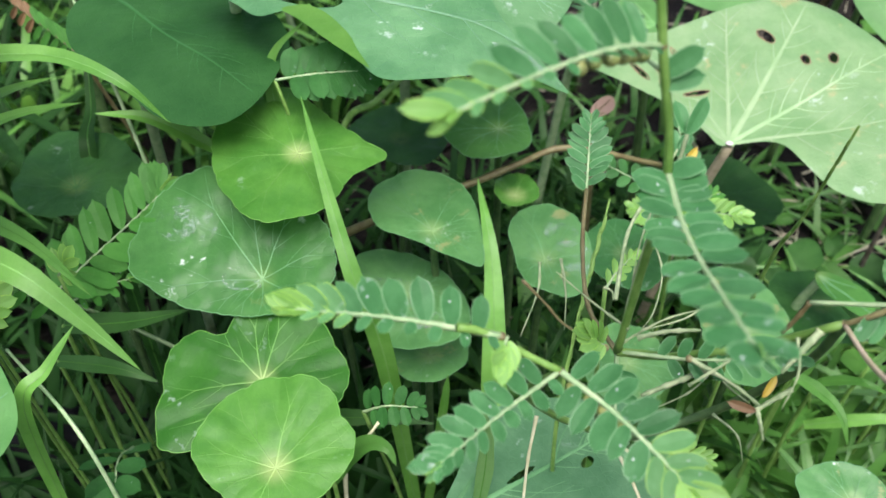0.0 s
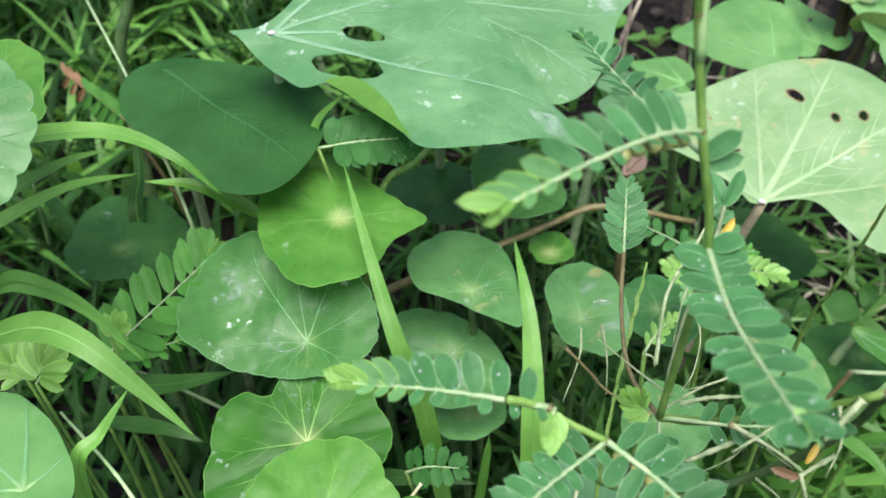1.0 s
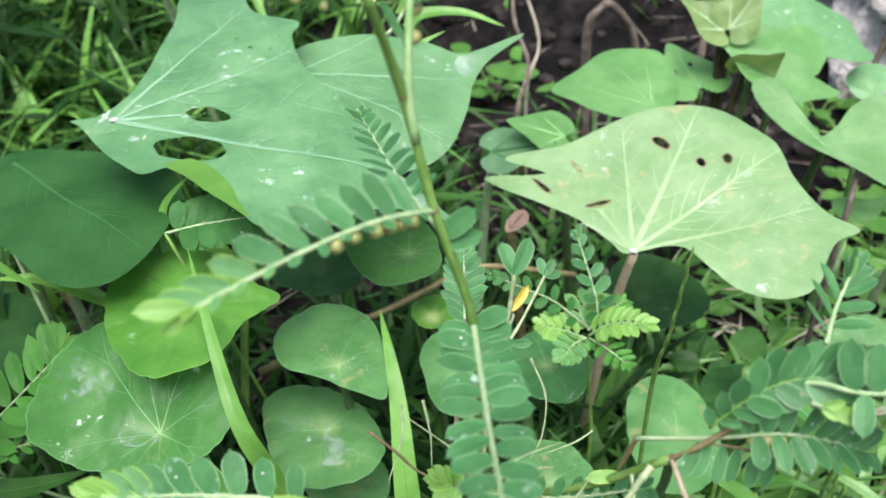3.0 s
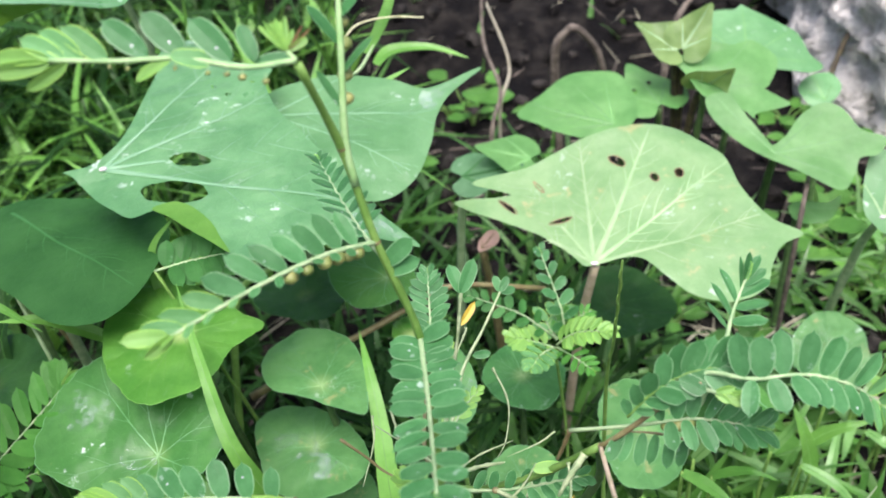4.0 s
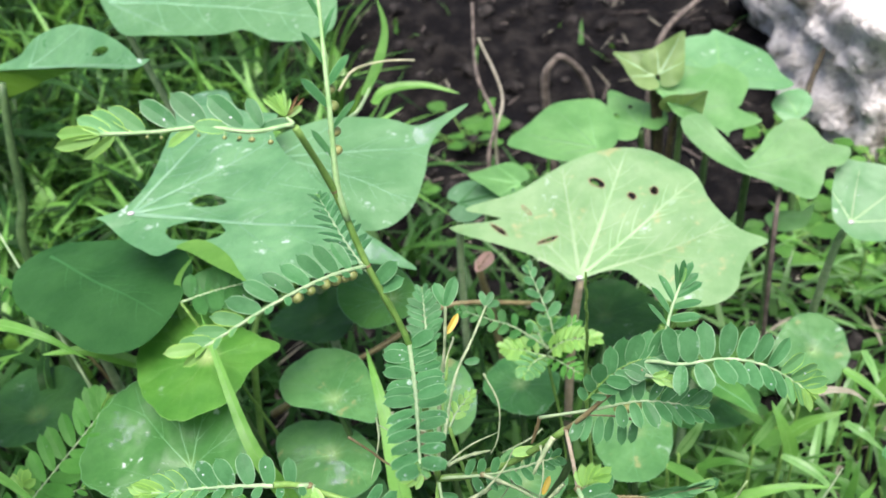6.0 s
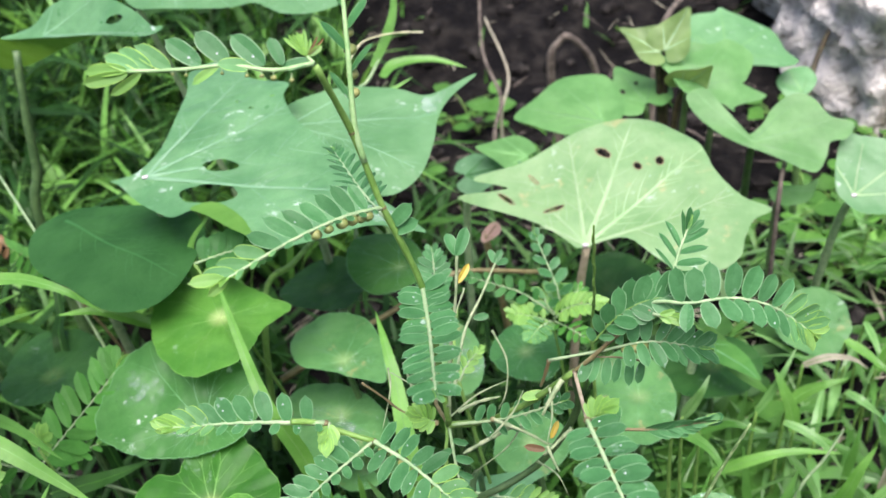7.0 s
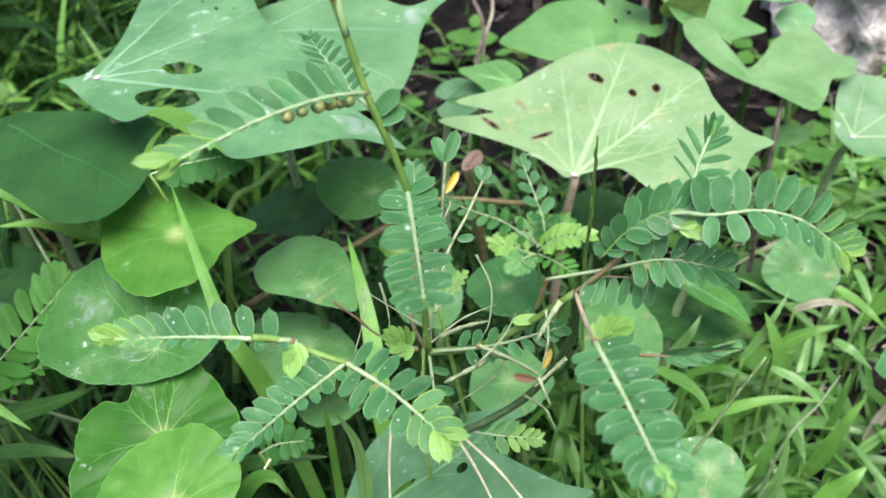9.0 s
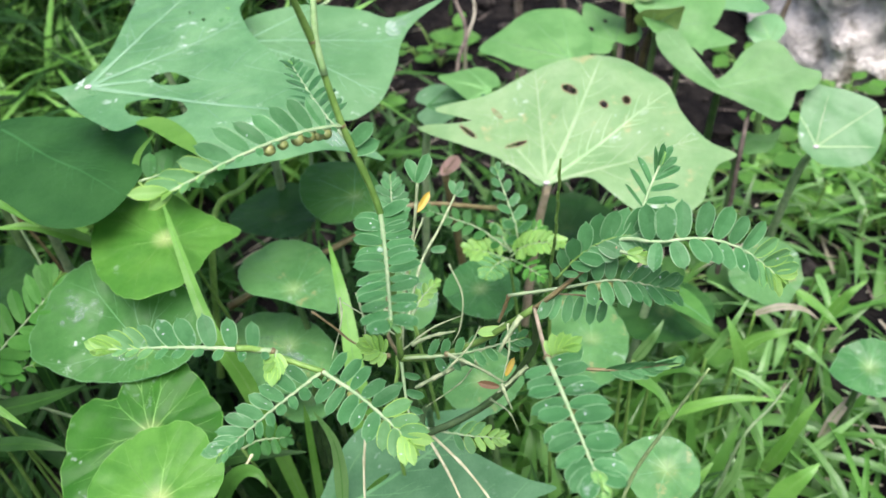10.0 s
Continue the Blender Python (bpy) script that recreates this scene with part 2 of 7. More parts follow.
    # grass green darkened to stand in for shade on low blades and weeds
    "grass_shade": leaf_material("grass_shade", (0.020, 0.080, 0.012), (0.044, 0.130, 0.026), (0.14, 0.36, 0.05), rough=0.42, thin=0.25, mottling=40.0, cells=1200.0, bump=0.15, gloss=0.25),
    "grass_mid": leaf_material("grass_mid", (0.044, 0.150, 0.020), (0.082, 0.220, 0.038), (0.20, 0.46, 0.05), rough=0.42, thin=0.28, mottling=40.0, cells=1200.0, bump=0.15, gloss=0.25),
    # green lowered far below the other grasses to stand in for deep shade
    "grass_deep_shade": leaf_material("grass_deep_shade", (0.006, 0.028, 0.004), (0.017, 0.060, 0.011), (0.120, 0.330, 0.045), rough=0.5, thin=0.15, spread=0.3, mottling=40.0, cells=1200.0, bump=0.15, gloss=0.1),
    "grass_straw": leaf_material("grass_straw", (0.22, 0.21, 0.14), (0.38, 0.37, 0.27), (0.5, 0.45, 0.2), rough=0.6, thin=0.2),
    "stem": plain_material("stem", (0.095, 0.205, 0.036), (0.165, 0.305, 0.066), rough=0.45, scale=250.0),
    "stem_pale": plain_material("stem_pale", (0.19, 0.31, 0.14), (0.31, 0.42, 0.22), rough=0.5, scale=300.0),
    "stem_light": plain_material("stem_light", (0.20, 0.38, 0.13), (0.32, 0.49, 0.22), rough=0.5, scale=300.0),
    "stem_deep": plain_material("stem_deep", (0.035, 0.080, 0.025), (0.075, 0.14, 0.045), rough=0.45, scale=250.0),
    "twig_green": plain_material("twig_green", (0.15, 0.22, 0.10), (0.30, 0.37, 0.20), rough=0.6, scale=400.0),
    "spike": plain_material("spike", (0.27, 0.43, 0.15), (0.40, 0.55, 0.24), rough=0.5, scale=300.0),
    "stem_red": plain_material("stem_red", (0.115, 0.095, 0.04), (0.18, 0.17, 0.075), rough=0.45, scale=300.0),
    "stem_dark": plain_material("stem_dark", (0.028, 0.022, 0.015), (0.06, 0.055, 0.025), rough=0.5, scale=300.0),
    "root": plain_material("root", (0.36, 0.37, 0.20), (0.52, 0.54, 0.34), rough=0.7, scale=300.0),
    "stalk_pink": plain_material("stalk_pink", (0.30, 0.27, 0.16), (0.44, 0.36, 0.26), rough=0.5, scale=260.0),
    "twig": plain_material("twig", (0.055, 0.046, 0.035), (0.15, 0.13, 0.10), rough=0.8, scale=200.0),
    "bud": plain_material("bud", (0.085, 0.22, 0.05), (0.16, 0.32, 0.09), rough=0.4, scale=300.0, bump=0.15),
    "fruit": plain_material("fruit", (0.12, 0.165, 0.045), (0.24, 0.26, 0.085), rough=0.38, scale=400.0, bump=0.2),
    # soil brown taken darker everywhere to stand in for missing deep shade
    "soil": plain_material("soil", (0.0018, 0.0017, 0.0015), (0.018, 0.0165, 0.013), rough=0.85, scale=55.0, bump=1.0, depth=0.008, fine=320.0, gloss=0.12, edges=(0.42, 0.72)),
    "clod": plain_material("clod", (0.006, 0.0055, 0.0045), (0.045, 0.042, 0.035), rough=0.9, scale=60.0, bump=0.8, depth=0.002, fine=500.0, gloss=0.15, edges=(0.45, 0.75)),
    "stone": plain_material("stone", (0.15, 0.145, 0.105), (0.66, 0.65, 0.57), rough=0.85, scale=34.0, bump=1.0, depth=0.010, fine=260.0, gloss=0.15, edges=(0.36, 0.52)),
    "scar": plain_material("scar", (0.11, 0.085, 0.04), (0.26, 0.21, 0.11), rough=0.7, scale=500.0),
    "joint": plain_material("joint", (0.38, 0.33, 0.36), (0.52, 0.48, 0.48), rough=0.5, scale=300.0),
    # dark slab grey, lowered further for the deep shade around it
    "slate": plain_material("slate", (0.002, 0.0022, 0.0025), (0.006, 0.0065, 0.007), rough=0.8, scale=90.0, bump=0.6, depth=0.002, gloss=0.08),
}


# ---- builders ----
def mesh_of(name, verts, faces, material, smooth=True, slots=()):
    me = bpy.data.meshes.new(name)
    me.from_pydata([tuple(v) for v in verts], [], faces)
    for k in (material, *slots):
        me.materials.append(M[k])
    if smooth:
        me.shade_smooth()
    return me


def thing(name, base, label, category, group="", kind=""):
    return_ob = new(name)
    return_ob.empty_display_size = 0.01
    return_ob.location = base
    return tagged(return_ob, label, category, group, kind)


def part(name, me, parent, label="", m=None):
    ob = new(name, me)
    ob.parent = parent
    if m is not None:
        ob.matrix_basis = m
    if label:
        ob["label"] = label
    return ob


def bend(points, n=14):
    """A smooth line through the points."""
    p = [Vector(q) for q in points]
    if len(p) == 2:
        return [p[0].lerp(p[1], i / n) for i in range(n + 1)]
    ext = [2 * p[0] - p[1], *p, 2 * p[-1] - p[-2]]
    out = []
    for i in range(len(p) - 1):
        a, b, c, d = ext[i:i + 4]
        k = max(3, n // (len(p) - 1))
        for j in range(k):
            t = j / k
            out.append(0.5 * (2 * b + (c - a) * t + (2 * a - 5 * b + 4 * c - d) * t * t + (3 * b - a - 3 * c + d) * t ** 3))
    return [*out, p[-1]]


def tube(points, r0, r1, sides=7, knots=0.0, n=14, origin=(0, 0, 0)):
    """Verts and faces of a tapered round stem along the points."""
    line = bend(points, n)
    o = Vector(origin)
    verts, faces = [], []
    side = None
    for i, p in enumerate(line):
        d = (line[min(i + 1, len(line) - 1)] - line[max(i - 1, 0)]).normalized()
        side = d.orthogonal() if side is None else side - d * side.dot(d)
        side.normalize()
        up = d.cross(side)
        r = r0 + (r1 - r0) * i / (len(line) - 1)
        r *= 1 + knots * (noise.noise(p * 420) + (0.8 if i % 5 == 0 else 0))
        for k in range(sides):
            a = 2 * math.pi * k / sides
            verts.append(p - o + side * (r * math.cos(a)) + up * (r * math.sin(a)))
    for i in range(len(line) - 1):
        for k in range(sides):
            faces.append((i * sides + k, i * sides + (k + 1) % sides, (i + 1) * sides + (k + 1) % sides, (i + 1) * sides + k))
    faces += [tuple(reversed(range(sides))), tuple(range(len(verts) - sides, len(verts)))]
    return verts, faces


def stem_part(name, parent, points, r0, r1, material, label="", knots=0.12, sides=7, n=14):
    v, f = tube(points, r0, r1, sides, knots, n, parent_origin(parent))
    return part(name, mesh_of(name, v, f, material), parent, label)


def parent_origin(ob):
    o = Vector((0, 0, 0))
    while ob:
        o += ob.location
        ob = ob.parent
    return o


def axes(base, toward, normal):
    x = (Vector(toward) - Vector(base)).normalized()
    z = Vector(normal)
    z = (z - x * z.dot(x)).normalized()
    return x, z.cross(x), z


def closed_curve(points, n):
    k = len(points)
    per = max(2, n // k)
    out = []
    for i in range(k):
        a, b, c, d = (points[(i + j) % k] for j in (-1, 0, 1, 2))
        for j in range(per):
            t = j / per
            out.append(tuple(0.5 * (2 * b[q] + (c[q] - a[q]) * t + (2 * a[q] - 5 * b[q] + 4 * c[q] - d[q]) * t * t + (3 * b[q] - a[q] - 3 * c[q] + d[q]) * t ** 3) for q in (0, 1)))
    return out


def inside(p, poly):
    hit = False
    for i in range(len(poly)):
        (x1, y1), (x2, y2) = poly[i - 1], poly[i]
        if (y1 > p[1]) != (y2 > p[1]) and p[0] < (x2 - x1) * (p[1] - y1) / (y2 - y1) + x1:
            hit = not hit
    return hit


class Surface:
    """A leaf's curved sheet: (u, v) in metres from the stalk's end, u along the midrib."""

    def __init__(self, base, toward, normal, size, bends=(), cup=0.0, fold=0.0, dimple=0.0, waves=(), rough=0.012, seed=0, pleats=(0, 0)):
        self.o, (self.x, self.y, self.z) = Vector(base), axes(base, toward, normal)
        self.size, self.bends, self.cup, self.fold, self.dimple, self.waves, self.rough, self.seed, self.pleats = size, bends, cup, fold, dimple, waves, rough, seed, pleats

    def at(self, u, v, lift=0.0):
        s, q = u / self.size, v / self.size
        r2 = s * s + q * q
        h = self.cup * r2 + self.fold * abs(q) - self.dimple * math.exp(-r2 * 30)
        for angle, start, k in self.bends:
            e = s * math.cos(radians(angle)) + q * math.sin(radians(angle)) - start
            if e > 0:
                h += k * e * e
        a = math.atan2(q, s)
        for count, height, phase in self.waves:
            h += height * math.sin(count * a + phase) * min(r2, 1.2)
        if self.pleats[0]:
            h += self.pleats[1] * (abs(math.sin(self.pleats[0] * a / 2 + 0.4 * math.sin(a + self.seed))) - 0.5) * min(r2, 1.0)
        h += self.rough * noise.noise(Vector((s * 3 + self.seed, q * 3, self.seed * 1.7)))
        return self.o + self.x * u + self.y * v + self.z * (h * self.size + lift)


def blade_mesh(surface, outline, centre, origin, material, rings=22, holes=(), name="blade"):
    n = len(outline)
    flat, faces = [centre], []
    for i in range(1, rings + 1):
        t = i / rings
        flat += [(centre[0] + t * (p[0] - centre[0]), centre[1] + t * (p[1] - centre[1])) for p in outline]
    faces += [(0, 1 + k, 1 + (k + 1) % n) for k in range(n)]
    for i in range(rings - 1):
        a, b = 1 + i * n, 1 + (i + 1) * n
        faces += [(a + k, b + k, b + (k + 1) % n, a + (k + 1) % n) for k in range(n)]
    gone = set()
    for hx, hy, ra, rb, turn in holes:
        c, s = math.cos(radians(turn)), math.sin(radians(turn))

        def level(p):
            dx, dy = p[0] - hx, p[1] - hy
            e = ((dx * c + dy * s) / ra, (-dx * s + dy * c) / rb)
            w = 1 + 0.18 * noise.noise(Vector((math.atan2(e[1], e[0]) * 1.6, hx * 900, 3.1)))
            return math.hypot(*e) / w
        lev = [level(p) for p in flat]
        within = {i for i, d in enumerate(lev) if d < 1}
        edge = set()
        for f in faces:
            if any(i not in within for i in f):
                edge.update(i for i in f if i in within)
        for i in edge:
            d = max(lev[i], 0.05)
            flat[i] = (hx + (flat[i][0] - hx) / d, hy + (flat[i][1] - hy) / d)
        gone |= within - edge
        faces = [f for f in faces if not all(i in within for i in f)]
    o = Vector(origin)
    return mesh_of(name, [surface.at(*p) - o for p in flat], faces, material)


def ridge(lines, surface, origin, material, name="veins"):
    """Raised veins on the leaf: each line is points (u, v) and widths."""
    verts, faces = [], []
    o = Vector(origin)
    for pts in lines:
        start = len(verts)
        for i, (u, v, w) in enumerate(pts):
            a, b = pts[max(i - 1, 0)], pts[min(i + 1, len(pts) - 1)]
            d = Vector((b[0] - a[0], b[1] - a[1])).normalized()
            for k, lift in ((-0.5, 0.00002), (-0.25, 0.07 * w + 0.00004), (0.25, 0.07 * w + 0.00004), (0.5, 0.00002)):
                verts.append(surface.at(u - d.y * w * k, v + d.x * w * k, lift + 0.00016) - o)
        for i in range(len(pts) - 1):
            for k in range(3):
                s = start + i * 4 + k
                faces.append((s, s + 4, s + 5, s + 1))
    return mesh_of(name, verts, faces, material)


def vein_line(outline, start, angle, length, w0, w1, curve=0.0, n=12):
    u, v, a = start[0], start[1], radians(angle)
    pts = []
    for i in range(n + 1):
        t = i / n
        if not inside((u, v), outline) and i > 1:
            break
        pts.append((u, v, w0 + (w1 - w0) * t))
        u, v = u + math.cos(a) * length / n, v + math.sin(a) * length / n
        a += radians(curve) / n
    return pts


def rim_mesh(surface, outline, origin, material, r=0.00013):
    line = [*outline, outline[0]]
    pts = [surface.at(*p) for p in line]
    v, f = [], []
    o = Vector(origin)
    for i, p in enumerate(pts):
        d = (pts[(i + 1) % (len(pts) - 1)] - pts[i - 1 if i else -2]).normalized()
        s = d.cross(surface.z).normalized()
        for a in (0, 1.57, 3.14, 4.71):
            v.append(p - o + s * (r * math.cos(a)) + surface.z * (r * math.sin(a)))
    for i in range(len(pts) - 1):
        for k in range(4):
            f.append((i * 4 + k, i * 4 + (k + 1) % 4, (i + 1) * 4 + (k + 1) % 4, (i + 1) * 4 + k))
    return mesh_of("rim", v, f, material)


def penny_leaf(label, base, toward, normal, radii, foot, material="penny_bright", crena=13, scallop=0.035, waves=((3, 0.05, 0.4),), cup=0.06, dimple=0.05, vein=None, seed=1, bends=(), stalk="stem_deep", pleat=0.014, outline=None, sheens=()):
    """A round, scalloped pennywort leaf on its stalk. radii: size in mm at even turns from the midrib, anticlockwise."""
    vein = vein or {"penny_bright": "penny_vein", "penny_olive": "penny_vein", "penny_shade": "penny_vein_shade"}.get(material, "penny_vein_dark")
    k = len(radii)
    size = max(radii) / 1000
    raw = [(r / 1000 * math.cos(2 * math.pi * i / k), r / 1000 * math.sin(2 * math.pi * i / k)) for i, r in enumerate(radii)]
    if outline:
        raw = [(u / 1000, v / 1000) for u, v in outline]
    line = closed_curve(raw, 208)
    out = []
    for i, (u, v) in enumerate(line):
        a = math.atan2(v, u)
        tooth = abs(math.sin(a * crena / 2 + 0.7 * math.sin(a * 2 + seed))) ** 0.6
        g = 1 - scallop * (1 - tooth) * 1.6 - 0.009 * abs(math.sin(a * crena * 1.5 + seed)) ** 3
        out.append((u * g, v * g))
    ob = thing("pennywort_leaf", base, label, "leaf", "pennywort leaves")
    sf = Surface(base, toward, normal, size, bends=bends, cup=cup, dimple=dimple, waves=waves, rough=0.03, seed=seed, pleats=(18, pleat))
    b = part("blade", blade_mesh(sf, out, (0, 0), base, material, rings=20), ob)
    # patches of painted sheen, laid just above the blade
    for u, v, w in sheens:
        raw = closed_curve([(u / 1000 + w / 1000 * (1 + 0.45 * noise.noise(Vector((math.cos(k), math.sin(k), seed + u)))) * math.cos(k), v / 1000 + w / 1000 * (0.7 + 0.45 * noise.noise(Vector((math.cos(k), math.sin(k), seed + v)))) * math.sin(k)) for k in (0, 0.9, 1.8, 2.7, 3.6, 4.5, 5.4)], 28)
        lifted = Surface(Vector(base) + sf.z * 0.00022, Vector(toward) + sf.z * 0.00022, normal, size, bends=bends, cup=cup, dimple=dimple, waves=waves, rough=0.03, seed=seed, pleats=(18, pleat))
        part("film", blade_mesh(lifted, raw, (u / 1000, v / 1000), base, "sheen_film", rings=6, name="film"), b, "whitish patch painted as sheen on the leaf")
    for i in range(9):
        lines = []
        a = 360 * i / 9 + 11 * math.sin(seed + i)
        reach = radii[int(round(a / 360 * k)) % k] / 1000
        main = vein_line(out, (0, 0), a, reach * 0.62, 0.00042, 0.00020, 6 * math.sin(i + seed), 9)
        lines.append(main)
        if len(main) > 6:
            for s in (-1, 1):
                lines.append(vein_line(out, main[-1][:2], a + 17 * s, reach * 0.36, 0.00020, 0.00006, 10 * s, 7))
                lines.append(vein_line(out, main[5][:2], a + 32 * s, reach * 0.38, 0.00016, 0.00006, -12 * s, 7))
        part("vein", ridge([x for x in lines if len(x) > 1], sf, base, vein, "vein"), b)
    part("rim", rim_mesh(sf, out, base, "penny_rim" if material in ("penny_bright", "penny_olive") else vein), b, "thin pale scalloped rim")
    c = sf.at(0, 0, -0.0014)
    v, f = tube([c, c.lerp(Vector(foot), 0.4) + Vector((0, 0, 0.012)), foot], 0.0011, 0.0015, 7, 0.05, 14, base)
    part("stalk", mesh_of("stalk", v, f, stalk), ob)
    return ob


def potato_leaf(label, base, toward, normal, outline, veins, size, foot=None, material="potato_blue", vein="potato_vein_blue", centre=None, holes=(), bends=(), cup=0.0, fold=0.0, waves=((2, 0.03, 0.5),), seed=1, width=0.0016, stalk="stem_pale", branch=True, scar="", joint=False, fine=1.0):
    """A lobed sweet-potato leaf. outline: (along, across) in mm from the stalk's end; veins: (turn, mm)."""
    raw = [(u / 1000, v / 1000) for u, v in outline]
    out = closed_curve(raw, int(190 * fine))
    cu = (sum(p[0] for p in out) / len(out), sum(p[1] for p in out) / len(out)) if centre is None else (centre[0] / 1000, centre[1] / 1000)
    ob = thing("sweet_potato_leaf", base, label, "leaf", "sweet potato leaves")
    sf = Surface(base, toward, normal, size / 1000, bends=bends, cup=cup, fold=fold, waves=waves, rough=0.025, seed=seed)
    hs = [(a / 1000, b / 1000, c / 1000, d / 1000, e) for a, b, c, d, e in holes]
    b = part("blade", blade_mesh(sf, out, cu, base, material, rings=int(34 * fine), holes=hs), ob)
    rnd = random.Random(seed)

    def clear(p):
        for hx, hy, ra, rb, turn in hs:
            c, s = math.cos(radians(turn)), math.sin(radians(turn))
            dx, dy = p[0] - hx, p[1] - hy
            if math.hypot((dx * c + dy * s) / ra, (-dx * s + dy * c) / rb) < 1.12:
                return False
        return True

    for i, (turn, mm) in enumerate(veins):
        lines = []
        main = vein_line(out, (0.0005, 0), turn, mm / 1000, width if i == 0 else width * 0.75, 0.0003, 4 * math.sin(i + seed), 32)
        lines.append(main)
        for j, t in enumerate(range(6, 28, 4) if mm >= 40 and branch else ()):
            t += rnd.randint(-1, 2)
            if t < len(main):
                for s in (-1, 1):
                    k = min(t + (1 if s > 0 else 0), len(main) - 1)
                    lines.append(vein_line(out, main[k][:2], turn + s * rnd.uniform(36, 54), mm / 1000 * rnd.uniform(0.16, 0.34) * (1.2 - t / 40), width * 0.22, 0.0001, -s * rnd.uniform(10, 36), 9))
        cut = []
        for x in lines:
            run = []
            for p in x:
                if not clear(p):
                    break
                run.append(p)
            if len(run) > 1:
                cut.append(run)
        if cut:
            part("vein", ridge(cut, sf, base, vein, "vein"), b)
    for hx, hy, ra, rb, turn in hs if scar else ():
        loop, c, s = [], math.cos(radians(turn)), math.sin(radians(turn))
        for k in range(25):
            a = 2 * math.pi * k / 24
            g = 1.04 + 0.18 * noise.noise(Vector((math.cos(a) * 1.3, math.sin(a) * 1.3, hx * 700)))
            e = (ra * g * math.cos(a), rb * g * math.sin(a))
            loop.append((hx + e[0] * c - e[1] * s, hy + e[0] * s + e[1] * c, 0.00042 * (1 + 0.7 * noise.noise(Vector((a * 2, hy * 900, 1))))))
        part("scar", ridge([loop], sf, base, scar, "scar"), b, "dried brown rim of an eaten hole")
    if foot is not None:
        c = sf.at(0.001, 0, -0.0022)
        if scar or joint:
            m = Matrix.Translation(sf.at(0.0004, 0, 0.0003) - Vector(base)) @ Matrix.Diagonal((1.0, 0.8, 0.45, 1))
            part("stalk_joint", ball_mesh("stalk_joint", 0.0013, "joint"), ob, "pinkish white joint of the leaf stalk", m)
        v, f = tube([c, c.lerp(Vector(foot), 0.4) + Vector((0, 0, 0.01)), foot], 0.0016, 0.002, 8, 0.05, 14, base)
        part("stalk", mesh_of("stalk", v, f, stalk), ob)
    return ob


def leaflet_mesh(name, inner, edge, width=0.42, droop=0.10, cup=0.12, point=0.05):
    """One oblong leaflet of unit length, blunt with a tiny point, with a thin pale margin and a sunken midrib."""
    across = (-1, -0.90, -0.45, -0.05, 0.05, 0.45, 0.90, 1)
    rows = ((0.0, 0.10), (0.05, 0.40), (0.14, 0.68), (0.28, 0.88), (0.45, 0.98), (0.62, 1.0), (0.76, 0.94), (0.87, 0.76), (0.94, 0.48), (0.98, 0.18), (1.0 + point, 0.02))
    verts, faces = [], []
    for t, k in rows:
        w = width / 2 * k
        for a in across:
            z = cup * abs(a) * w * 0.9 - droop * t * t - (0.010 * k if abs(a) < 0.1 else 0)
            verts.append((t, a * w, z))
    for i in range(len(rows) - 1):
        for k in range(7):
            s = i * 8 + k
            faces.append((s, s + 8, s + 9, s + 1))
    me = mesh_of(name, verts, faces, inner, slots=(edge,))
    for p in me.polygons:
        if p.index % 7 in (0, 6):
            p.material_index = 1
    return me


LEAFLET = [leaflet_mesh("leaflet", "leaflet", "leaflet_edge", w, d, c) for w, d, c in ((0.49, 0.06, 0.12), (0.45, 0.14, 0.22), (0.53, 0.02, 0.08))]
YOUNG = [leaflet_mesh("leaflet", "leaflet_young", "leaflet_young_edge", w, d, c) for w, d, c in ((0.40, 0.10, 0.25), (0.44, 0.18, 0.3))]
MID = [leaflet_mesh("leaflet", "leaflet_mid", "leaflet_young_edge", w, d, c) for w, d, c in ((0.46, 0.08, 0.18), (0.50, 0.14, 0.24))]
DARK = [leaflet_mesh("leaflet", "leaflet_deep", "leaflet_deep", w, d, c) for w, d, c in ((0.48, 0.08, 0.15), (0.52, 0.12, 0.2))]
FERN = [leaflet_mesh("leaflet", "leaflet_fern", "leaflet_fern", w, d, c) for w, d, c in ((0.31, 0.08, 0.15), (0.35, 0.12, 0.2))]
YELLOW = leaflet_mesh("leaflet", "leaflet_yellow", "leaflet_brown", 0.34, 0.2, 0.4)
BROWN = leaflet_mesh("leaflet", "leaflet_brown", "leaflet_brown", 0.36, 0.25, 0.5)


def ball_mesh(name, r, material):
    bm = bmesh.new()
    bmesh.ops.create_icosphere(bm, subdivisions=2, radius=r)
    for v in bm.verts:
        a = math.atan2(v.co.y, v.co.x)
        v.co *= 1 - 0.07 * abs(math.sin(a * 3)) ** 3
        v.co.z *= 0.82
    me = bpy.data.meshes.new(name)
    bm.to_mesh(me)
    bm.free()
    me.materials.append(M[material])
    me.shade_smooth()
    return me


FRUIT = ball_mesh("fruit", 0.00125, "fruit")
NODE = ball_mesh("node", 0.00075, "stem_red")
DROP = [ball_mesh("water_drop", r, "dew") for r in (0.00020, 0.00013)]
DICE = random.Random(7)


